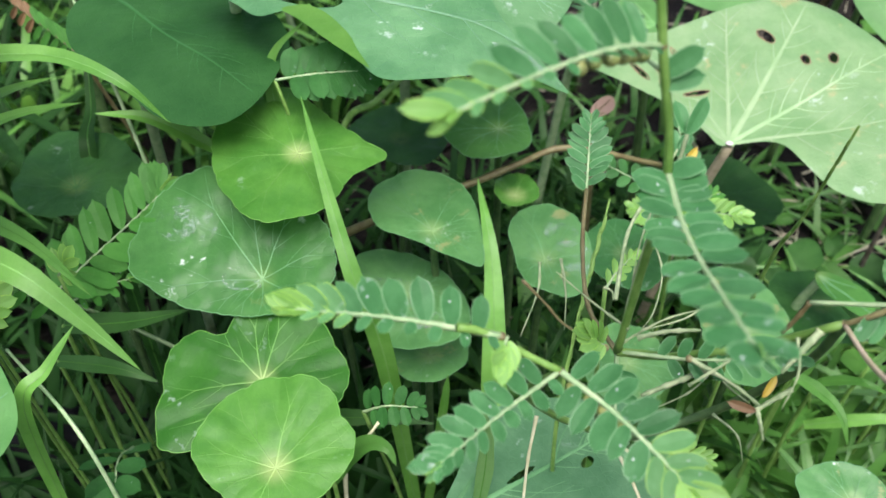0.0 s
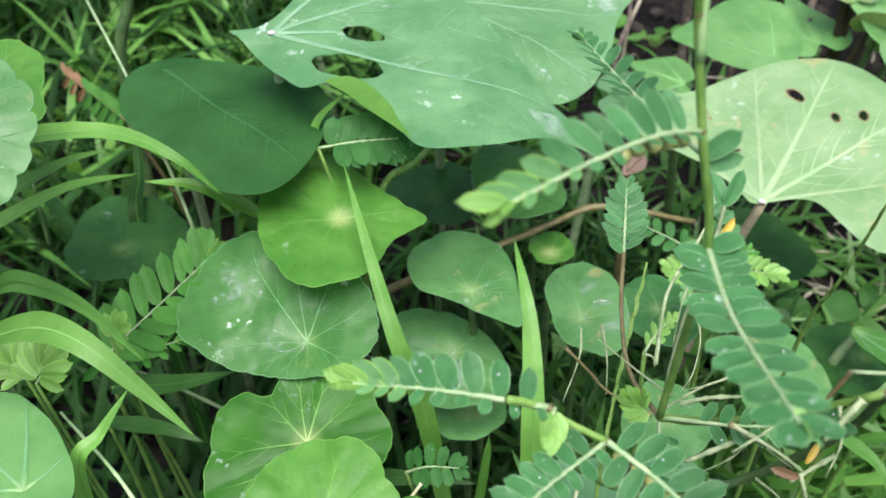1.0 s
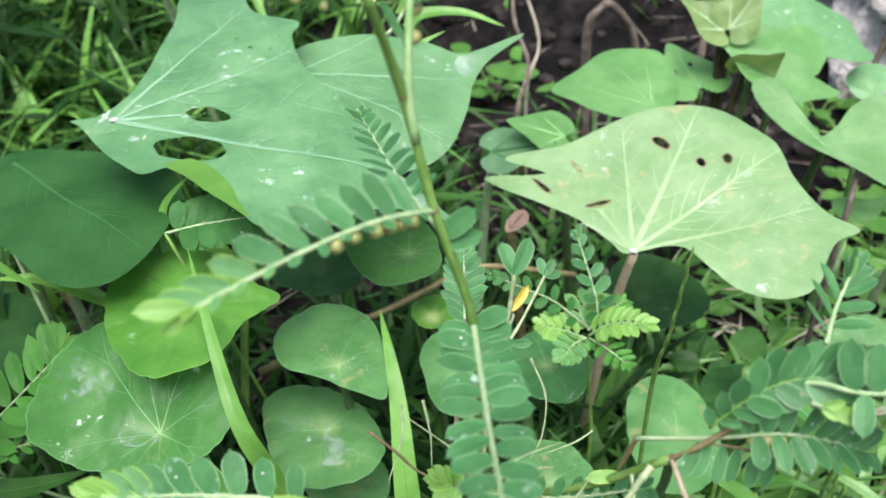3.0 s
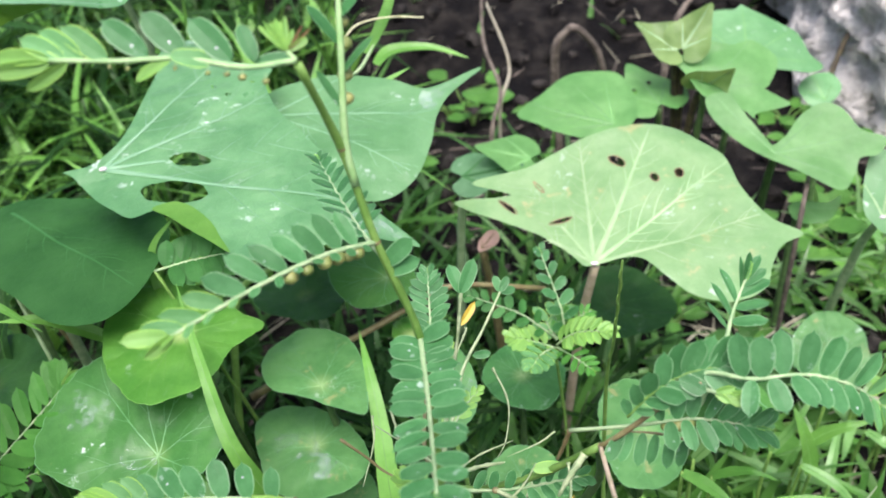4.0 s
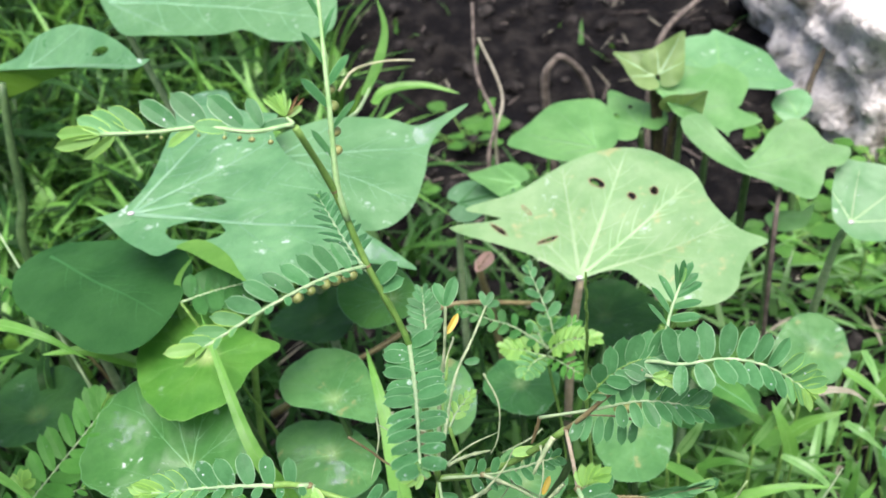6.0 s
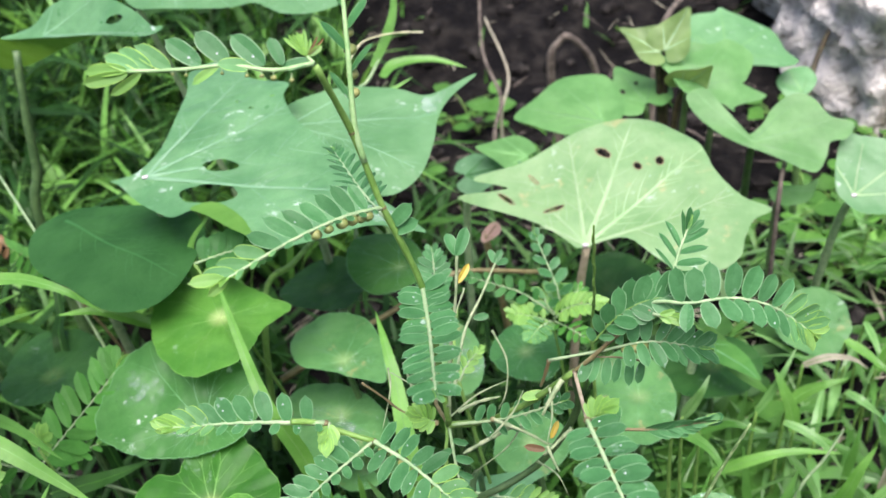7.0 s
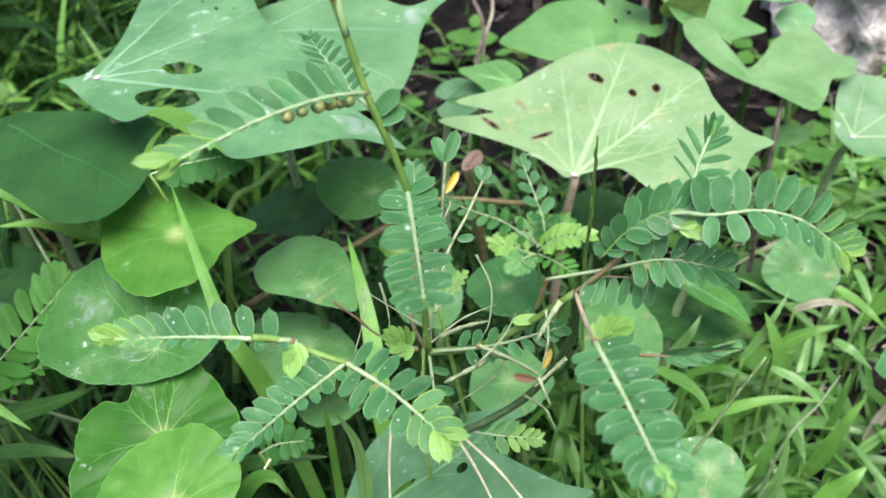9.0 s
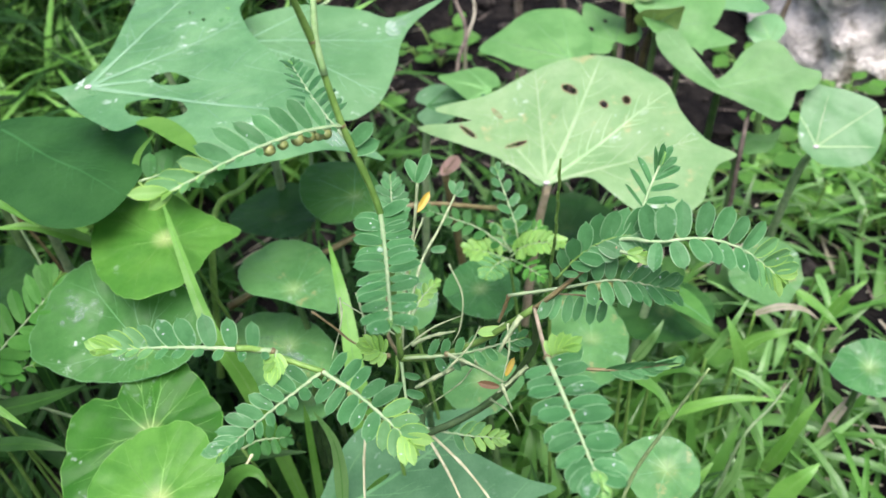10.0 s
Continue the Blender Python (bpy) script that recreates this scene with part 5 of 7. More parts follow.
frond(weed, [(0.036, 0.166, 0.174), (0.0365, 0.172, 0.179), (0.037, 0.1785, 0.1845)], (0.0, -0.6, 0.75), 10, 0.0058, swing=62, lift=(18, 18), start=0.0, end_size=0.5, thick=0.00042, wide=0.85, dew=0)
# crown of twigs on the right-hand branch
frond(weed, [(0.0886, 0.1057, 0.22), (0.091, 0.11, 0.2224), (0.0942, 0.1142, 0.2252)], (0.1, -0.7, 0.7), 5, 0.0064, swing=44, lift=(12, 12), start=0.15, end_size=0.75, thick=0.00045, roll=(25, -25), wide=0.8, fan=20)
frond(weed, [(0.0785, 0.0990, 0.2190), (0.0830, 0.0958, 0.2230), (0.0877, 0.0918, 0.2248), (0.0956, 0.0918, 0.2244), (0.1027, 0.0916, 0.2213), (0.1084, 0.0915, 0.2160), (0.1105, 0.0908, 0.2138)], (-0.1, -0.75, 0.66), 12, 0.0067, swing=68, lift=(8, 34), start=0.30, thick=0.0004, crowd=1.1, wide=1.12, sides=(1.0, 0.82), end_size=0.7, fan=26, young=0.05, dew=0.2)
frond(weed, [(0.0613, 0.102, 0.2065), (0.0712, 0.0973, 0.2112), (0.0809, 0.0948, 0.2139), (0.0909, 0.0945, 0.2103)], (-0.05, -0.75, 0.66), 9, 0.0054, swing=66, lift=(10, 34), start=0.48, end_size=0.85, fruits=3, thick=0.00038, fan=22, dew=0.2)
frond(weed, [(0.0700, 0.0964, 0.2146), (0.0744, 0.0966, 0.2196), (0.0795, 0.0971, 0.2222), (0.0847, 0.0965, 0.2233), (0.0873, 0.0965, 0.2232)], (0.2, -0.8, 0.55), 11, 0.0062, swing=52, lift=(14, 22), start=0.02, end_size=0.999, begin_size=0.55, thick=0.00026, sides=(1.0, 0.8), wide=1.12, crowd=1.0, rachis="stem")
frond(weed, [(0.0801, 0.0952, 0.2083), (0.0750, 0.0972, 0.2087), (0.0692, 0.0984, 0.2090)], (0.0, -0.8, 0.55), 6, 0.0054, swing=88, lift=(6, 60), start=0.06, sides=(1.0, 0.0), thick=0.00028, wide=0.8, end_size=0.999, rachis="stem_red")
frond(weed, [(0.0645, 0.074, 0.2175), (0.0655, 0.061, 0.2205), (0.067, 0.047, 0.2215)], (0.05, -0.5, 0.86), 11, 0.0058, swing=76, lift=(8, 8), start=0.06, end_size=0.85, thick=0.0005, wide=1.2, dew=0.35, fruits=3)
frond(weed, [(0.0672, 0.0757, 0.2128), (0.0762, 0.0752, 0.2110), (0.0865, 0.077, 0.2085)], (0.0, -0.9, 0.4), 8, 0.0052, swing=18, lift=(24, 24), start=0.42, end_size=0.85, thick=0.00035, roll=(8, -8), sides=(1.0, 0.9), crowd=1.1, wide=0.85, rachis="stem_red")
frond(weed, [NODE_M, (0.050, 0.107, 0.186), (0.063, 0.103, 0.1925)], (0.0, -0.65, 0.75), 9, 0.0044, swing=60, lift=(10, 10), start=0.25, end_size=0.7, thick=0.00045)
frond(weed, [NODE_M, (0.0365, 0.108, 0.173), (0.037, 0.103, 0.166)], (0.0, -0.8, 0.6), 5, 0.0044, swing=70, lift=(10, 10), start=0.2, thick=0.00045)
frond(weed, [(0.039, 0.115, 0.152), (0.049, 0.112, 0.151), (0.058, 0.110, 0.1505)], (0.0, -0.65, 0.75), 7, 0.0048, swing=54, lift=(16, 16), start=0.3, young=0.4, thick=0.00042)


def young_fan(parent, base, toward, normal, count, length, spread=75, label="unfolding yellow-green shoot"):
    """A shoot that is just opening: a short twig with leaflets spread like a fan."""
    o, (x, y, z) = parent_origin(parent), axes(base, toward, normal)
    b, reach = Vector(base), (Vector(toward) - Vector(base)).length
    f = stem_part("frond", parent, [b, b + x * reach * 0.55], 0.00032, 0.00025, "stem_pale", label, sides=6, n=6)
    for i in range(count):
        t = i / (count - 1)
        a = radians(spread * (2 * t - 1))
        d = (x * math.cos(a) + y * math.sin(a) + z * (0.18 + 0.1 * (i % 2))).normalized()
        n = (z - d * z.dot(d)).normalized()
        n = Matrix.Rotation(radians(26 if i % 2 else 14), 3, d) @ n
        s = length * (0.74 + 0.26 * math.sin(math.pi * t)) * DICE.uniform(0.93, 1.07)
        m = Matrix((d * s, n.cross(d) * s * 1.05, n * s)).transposed().to_4x4()
        m.translation = b + x * (reach * (0.15 + 0.4 * (1 - abs(2 * t - 1)))) + z * (0.00012 * i) - o
        part("leaflet", YOUNG[i % 2], f, "", m)
    return f


young_fan(weed, (0.0339, 0.1114, 0.1836), (0.0277, 0.1115, 0.1894), (0.1, -0.6, 0.8), 10, 0.0047)
young_fan(weed, (0.0650, 0.0749, 0.2164), (0.0695, 0.0750, 0.2195), (0.0, -0.6, 0.8), 9, 0.0040)
young_fan(weed, (0.0151, 0.0925, 0.2088), (0.0139, 0.0870, 0.2070), (0.3, -0.75, 0.5), 7, 0.0044, 40)
young_fan(weed, (0.081, 0.092, 0.2235), (0.0890, 0.0890, 0.2215), (0.0, -0.6, 0.8), 6, 0.0036, 24)
for p in (NODE_R, NODE_M, NODE_L, (0.038, 0.110, 0.225), (0.034, 0.110, 0.246), (0.0315, 0.112, 0.262), (0.0645, 0.074, 0.2175), (0.0143, 0.0925, 0.2088), (0.0339, 0.1114, 0.1836), (0.0472, 0.1061, 0.1874)):
    part("node", NODE, weed, "reddish joint of the stem", Matrix.Translation(Vector(p) - parent_origin(weed)))
# pair of leaflets and bare stubs on the stem
for b, t in (((0.0345, 0.110, 0.2415), (0.0415, 0.110, 0.2475)), ((0.0345, 0.110, 0.240), (0.0425, 0.109, 0.243)), ((0.0685, 0.074, 0.214), (0.0715, 0.077, 0.2195)), ((0.068, 0.0735, 0.211), (0.0705, 0.072, 0.2075))):
    single_leaf(weed, LEAFLET[0], b, t, TOCAM, (Vector(t) - Vector(b)).length * 0.68)
stem_part("twig", weed, [NODE_M, (0.040, 0.122, 0.196), (0.0435, 0.126, 0.208), (0.0455, 0.130, 0.217)], 0.0005, 0.00035, "twig_green", "pale bare twig", knots=0.35, n=20)
for me, b, t, s in ((LEAFLET[1], (0.0455, 0.130, 0.217), (0.0495, 0.134, 0.2225), 0.0068), (LEAFLET[1], (0.0455, 0.130, 0.217), (0.0435, 0.137, 0.222), 0.0062), (YELLOW, (0.0445, 0.1275, 0.211), (0.0485, 0.130, 0.2145), 0.0052)):
    single_leaf(weed, me, b, t, (0.3, -0.8, 0.5), s, label="yellow and brown withered leaflet" if me is YELLOW else "")
stem_part("twig", weed, [(0.0385, 0.130, 0.176), (0.043, 0.148, 0.178), (0.049, 0.157, 0.182), (0.0545, 0.165, 0.1865)], 0.00045, 0.00028, "twig_green", "pale bare twig", knots=0.35, n=20)
for b, t in (((0.0545, 0.165, 0.1865), (0.0575, 0.168, 0.1895)), ((0.0545, 0.165, 0.1865), (0.0575, 0.166, 0.186)), ((0.0545, 0.165, 0.1865), (0.0535, 0.168, 0.190)), ((0.046, 0.152, 0.179), (0.0505, 0.152, 0.179))):
    single_leaf(weed, LEAFLET[0], b, t, TOCAM, 0.0042)
for pts in (([(0.055, 0.112, 0.181), (0.050, 0.108, 0.176), (0.0405, 0.106, 0.1705)]), ([(0.050, 0.108, 0.1855), (0.056, 0.108, 0.1775), (0.0615, 0.108, 0.172)]), ([(0.056, 0.110, 0.166), (0.060, 0.106, 0.165), (0.062, 0.104, 0.159)]), ([(0.0605, 0.100, 0.2005), (0.060, 0.095, 0.198), (0.058, 0.092, 0.193)]),
            ([(0.0455, 0.1355, 0.203), (0.0452, 0.1348, 0.2023), (0.0429, 0.1318, 0.1994), (0.0406, 0.1273, 0.1949), (0.039, 0.122, 0.190)]), ([(0.0339, 0.1211, 0.1889), (0.0354, 0.1207, 0.1884), (0.0357, 0.1195, 0.1872)]), ([(0.023, 0.1311, 0.1853), (0.0227, 0.1271, 0.1813), (0.0194, 0.1208, 0.175)]), ([(0.0271, 0.1317, 0.1857), (0.0281, 0.1269, 0.1808), (0.0279, 0.122, 0.1758)]), ([(0.0504, 0.1578, 0.1684), (0.0531, 0.1517, 0.162), (0.0514, 0.1454, 0.1557), (0.0485, 0.1422, 0.1525)]), ([(0.0643, 0.1525, 0.148), (0.0597, 0.1507, 0.1464), (0.0511, 0.1488, 0.1448)]),
            ([(0.0375, 0.112, 0.188), (0.032, 0.118, 0.188), (0.025, 0.121, 0.193)]), ([(0.037, 0.113, 0.183), (0.0445, 0.116, 0.186), (0.052, 0.118, 0.187)]), ([(0.046, 0.100, 0.188), (0.052, 0.101, 0.194), (0.055, 0.102, 0.199)])):
    stem_part("twig", weed, pts, 0.0003, 0.00008, "twig_green", "pale bare twig", knots=0.5, n=18)
for pts, r in (([(0.0511, 0.1076, 0.1824), (0.0462, 0.1051, 0.1826), (0.0393, 0.102, 0.1823)], 0.0006), ([(0.0472, 0.1061, 0.1874), (0.054, 0.1025, 0.1854), (0.0587, 0.0998, 0.183)], 0.0005), ([(0.0582, 0.0997, 0.1828), (0.059, 0.098, 0.1804), (0.06, 0.0969, 0.177)], 0.0004),
               ([(0.0633, 0.0995, 0.2028), (0.0603, 0.0974, 0.2001), (0.058, 0.0961, 0.1968)], 0.0006), ([(0.0644, 0.1023, 0.1844), (0.0605, 0.1013, 0.1814), (0.0572, 0.0999, 0.1798)], 0.0005), ([(0.0396, 0.1126, 0.185), (0.0443, 0.1121, 0.1874), (0.0497, 0.1111, 0.1891)], 0.0005)):
    stem_part("twig", weed, pts, r, r * 0.55, "twig_green", "pale rough twig that has shed its leaflets", knots=0.45, n=22)
for pts, r in (([(0.0613, 0.102, 0.2065), (0.0601, 0.1019, 0.2029), (0.0588, 0.1018, 0.1995)], 0.00045), ([(0.0187, 0.1158, 0.1961), (0.023, 0.1149, 0.191), (0.0266, 0.1135, 0.1871), (0.0339, 0.1114, 0.1836)], 0.00028)):
    stem_part("twig", weed, pts, r, r * 0.7, "stem_red", "reddish brown dry twig", knots=0.3, n=14)
single_leaf(weed, YOUNG[0], (0.0600, 0.1040, 0.1950), (0.0541, 0.1038, 0.1952), (0.0, -0.5, 0.85), 0.0056, label="curled yellow-green leaflet")
for b, t, me, s, lab in (((0.0577, 0.0985, 0.1832), (0.0525, 0.0992, 0.1848), BROWN, 0.0046, "curled brown dead leaflet"), ((0.0594, 0.1012, 0.1834), (0.0617, 0.1033, 0.1864), YELLOW, 0.0042, "yellow withered leaflet")):
    single_leaf(weed, me, b, t, (0.0, -0.7, 0.7), s, label=lab)
for pts in ([(0.039, 0.115, 0.150), (0.044, 0.104, 0.146), (0.048, 0.094, 0.138), (0.050, 0.090, 0.128)], [(0.040, 0.115, 0.150), (0.048, 0.103, 0.150), (0.054, 0.094, 0.146), (0.060, 0.086, 0.140)], [(0.024, 0.120, 0.150), (0.022, 0.112, 0.142), (0.021, 0.102, 0.128), (0.022, 0.1, 0.10)]):
    stem_part("root", weed, pts, 0.0004, 0.0002, "root", "thin straw-coloured hanging root", knots=0.3, n=18)
BUD = ball_mesh("bud", 0.0021, "bud")
x, y, z = axes((0.067, 0.047, 0.2215), (0.0678, 0.0425, 0.2195), (0, -0.6, 0.8))
m = Matrix((x * 1.25, y * 0.85, z * 0.7)).transposed().to_4x4()
m.translation = Vector((0.0672, 0.0452, 0.2208)) - parent_origin(weed)
part("bud", BUD, weed, "swollen yellow-green end bud", m)

# ---- other small weeds of the same kind ----
WEED2 = "small yellow-green leafflower seedling"


def seedling(label, foot, fronds, stem="stem"):
    ob = thing("leafflower_weed", foot, label, "weed", "leafflower weeds")
    top = fronds[0][0][0]
    stem_part("stem", ob, [foot, Vector(foot).lerp(Vector(top), 0.5) + Vector((0.003, 0, 0.004)), top], 0.0008, 0.0005, stem, n=12)
    for pts, nz, pairs, size, swing, fresh in fronds:
        frond(ob, pts, nz, pairs, size, swing=swing, lift=(12, 12), start=0.12, all_young=fresh, end_size=0.6, thick=0.0004, wide=1.15)
    return ob


seedling(WEED2, (0.073, 0.222, 0.0), [
    ([(0.0729, 0.214, 0.118), (0.0653, 0.2127, 0.1236), (0.0588, 0.2121, 0.1266)], (0.0, -0.3, 0.95), 7, 0.0064, 62, True),
    ([(0.0735, 0.2137, 0.1195), (0.0777, 0.2118, 0.1249), (0.0827, 0.2094, 0.128), (0.0897, 0.206, 0.1297)], (0.0, -0.25, 0.97), 9, 0.0066, 64, True),
    ([(0.0725, 0.2138, 0.1185), (0.0673, 0.2056, 0.1238), (0.0634, 0.199, 0.1251)], (0.0, -0.3, 0.95), 6, 0.0060, 60, "mid"),
    ([(0.0735, 0.2136, 0.1185), (0.0773, 0.2049, 0.1222), (0.0821, 0.1979, 0.1224)], (0.0, -0.3, 0.95), 6, 0.0060, 60, "fern"),
    ([(0.0741, 0.2163, 0.1195), (0.0719, 0.2222, 0.1225), (0.078, 0.2267, 0.1236)], (0.0, -0.3, 0.95), 6, 0.0064, 66, "mid"),
    ([(0.0735, 0.2160, 0.1195), (0.0790, 0.2190, 0.1235), (0.0850, 0.2215, 0.1250)], (0.0, -0.3, 0.95), 6, 0.0060, 66, "fern"),
    ([(0.077, 0.2184, 0.1200), (0.0765, 0.2195, 0.1290), (0.0747, 0.2247, 0.1362), (0.0721, 0.2319, 0.1446)], (0.3, -0.7, 0.5), 6, 0.0062, 58, False),
    ([(0.0737, 0.2165, 0.1200), (0.0637, 0.2185, 0.1301), (0.055, 0.221, 0.1341), (0.0453, 0.2235, 0.1382)], (0.2, -0.6, 0.7), 8, 0.0050, 58, "deep")])
seedling("small dark green leafflower weed among pennywort", (-0.10, 0.18, 0.0), [
    ([(-0.1000, 0.165, 0.137), (-0.0940, 0.170, 0.141), (-0.077, 0.184, 0.151), (-0.0735, 0.188, 0.1535)], (0.1, -0.4, 0.9), 19, 0.0118, 64, "fern"),
    ([(-0.1000, 0.165, 0.132), (-0.1070, 0.160, 0.146), (-0.1140, 0.156, 0.152)], (0.1, -0.4, 0.9), 6, 0.0080, 60, "fern"),
    ([(-0.0980, 0.166, 0.132), (-0.0900, 0.166, 0.138), (-0.0800, 0.168, 0.140)], (0.1, -0.4, 0.9), 5, 0.0062, 62, "fern")])
for b, t, n, s in (((-0.0915, 0.1575, 0.152), (-0.0860, 0.1590, 0.159), 7, 0.0062), ((-0.1045, 0.1420, 0.1530), (-0.1000, 0.1480, 0.1590), 10, 0.0090), ((-0.1070, 0.1430, 0.1530), (-0.1130, 0.1480, 0.1590), 8, 0.0080)):
    sprig = thing("leafflower_weed", (b[0], b[1] + 0.01, 0.0), "young leafflower sprig with rounded yellow-green leaflets", "weed", "leafflower weeds")
    stem_part("stem", sprig, [(b[0], b[1] + 0.01, 0.0), (b[0] - 0.002, b[1] + 0.006, b[2] * 0.6), b], 0.0006, 0.0004, "stem", n=10)
    young_fan(sprig, b, t, (0.1, -0.5, 0.9), n, s, 85, "fan of rounded yellow-green leaflets")
dry = thing("leafflower_weed", (-0.118, 0.29, 0.0), "leafflower sprig with its tip drying brown", "weed", "leafflower weeds")
stem_part("stem", dry, [(-0.118, 0.290, 0.0), (-0.116, 0.275, 0.09), (-0.1228, 0.2641, 0.1476)], 0.0008, 0.0006, "stem_red", n=12)
dry_line = [(-0.1228, 0.2641, 0.1476), (-0.1337, 0.2695, 0.1543), (-0.1455, 0.2750, 0.1610)]
dry_frond = stem_part("frond", dry, dry_line, 0.0005, 0.0003, "stem_red", "reddish rachis", n=10)
for i in range(16):
    k, s = i // 2 / 7.5, 1 if i % 2 else -1
    b = Vector(dry_line[0]).lerp(Vector(dry_line[2]), 0.08 + 0.9 * k)
    single_leaf(dry_frond, BROWN if k > 0.62 else FERN[i % 2], b, b + Vector((-0.5, 0.1 + 0.3 * s, 0.25 + 0.9 * s)), (0.3, -0.8, 0.5), 0.0082 * (1 - 0.35 * k))
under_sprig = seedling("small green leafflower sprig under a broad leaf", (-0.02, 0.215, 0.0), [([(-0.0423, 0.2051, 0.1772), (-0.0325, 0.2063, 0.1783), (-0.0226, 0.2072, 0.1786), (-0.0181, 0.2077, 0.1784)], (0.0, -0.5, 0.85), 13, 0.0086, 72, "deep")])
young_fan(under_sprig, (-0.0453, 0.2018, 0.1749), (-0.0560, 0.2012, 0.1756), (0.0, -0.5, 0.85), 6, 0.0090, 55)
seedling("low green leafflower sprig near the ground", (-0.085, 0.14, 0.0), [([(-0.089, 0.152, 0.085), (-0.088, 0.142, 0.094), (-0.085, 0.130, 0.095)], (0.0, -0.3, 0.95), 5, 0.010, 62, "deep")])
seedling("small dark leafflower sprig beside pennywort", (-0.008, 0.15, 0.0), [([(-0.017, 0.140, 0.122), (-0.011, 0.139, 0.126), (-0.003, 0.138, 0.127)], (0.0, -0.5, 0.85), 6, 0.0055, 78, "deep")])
seedling("small green leafflower sprig behind the weed", (0.04, 0.155, 0.0), [([(0.039, 0.143, 0.165), (0.042, 0.147, 0.167), (0.046, 0.151, 0.168)], (0.2, -0.7, 0.6), 5, 0.0036, 42, True)])

# ---- grass blades that stand alone ----
grass_blade([(-0.16, 0.158, 0.175), (-0.13, 0.163, 0.199), (-0.105, 0.166, 0.2065), (-0.081, 0.168, 0.208), (-0.064, 0.162, 0.206), (-0.055, 0.162, 0.195)], 0.0060)
grass_blade([(-0.1071, 0.1329, 0.1765), (-0.0867, 0.1267, 0.1889), (-0.0735, 0.1207, 0.1913), (-0.0631, 0.1168, 0.1828), (-0.0534, 0.113, 0.1729)], 0.0068)
grass_blade([(-0.006, 0.150, 0.05), (-0.012, 0.151, 0.130), (-0.018, 0.153, 0.158), (-0.026, 0.173, 0.170), (-0.034, 0.196, 0.1785)], 0.0056, (0.1, -0.7, 0.7))
grass_blade([(0.018, 0.150, 0.02), (0.0165, 0.160, 0.10), (0.0155, 0.182, 0.132), (0.0112, 0.207, 0.143)], 0.0082, (0.1, -0.6, 0.8), 0.12)
grass_blade([(-0.15, 0.192, 0.160), (-0.125, 0.194, 0.172), (-0.109, 0.195, 0.180), (-0.095, 0.194, 0.185)], 0.005)
grass_blade([(-0.16, 0.174, 0.155), (-0.125, 0.180, 0.171), (-0.103, 0.183, 0.181), (-0.083, 0.182, 0.186)], 0.005)
grass_blade([(-0.06, 0.20, 0.158), (-0.077, 0.203, 0.166), (-0.093, 0.204, 0.167)], 0.005)
grass_blade([(-0.09, 0.118, 0.10), (-0.088, 0.121, 0.147), (-0.083, 0.127, 0.154), (-0.077, 0.134, 0.161)], 0.005)
grass_blade([(-0.10, 0.20, 0.05), (-0.106, 0.216, 0.136), (-0.111, 0.238, 0.146), (-0.117, 0.264, 0.165)], 0.006, material="grass_deep_shade")
grass_blade([(-0.140, 0.174, 0.140), (-0.1193, 0.1658, 0.163), (-0.1051, 0.1598, 0.168), (-0.0912, 0.1531, 0.167), (-0.0751, 0.1415, 0.162)], 0.0065, material="grass_mid")
grass_blade([(-0.042, 0.205, 0.15), (-0.045, 0.213, 0.176), (-0.034, 0.214, 0.190)], 0.0042)
grass_blade([(0.02, 0.12, 0.02), (0.014, 0.115, 0.10), (0.010, 0.112, 0.118), (0.004, 0.12, 0.11)], 0.005)
grass_blade([(-0.005, 0.15, 0.04), (0.003, 0.142, 0.12), (0.0045, 0.140, 0.138)], 0.003)


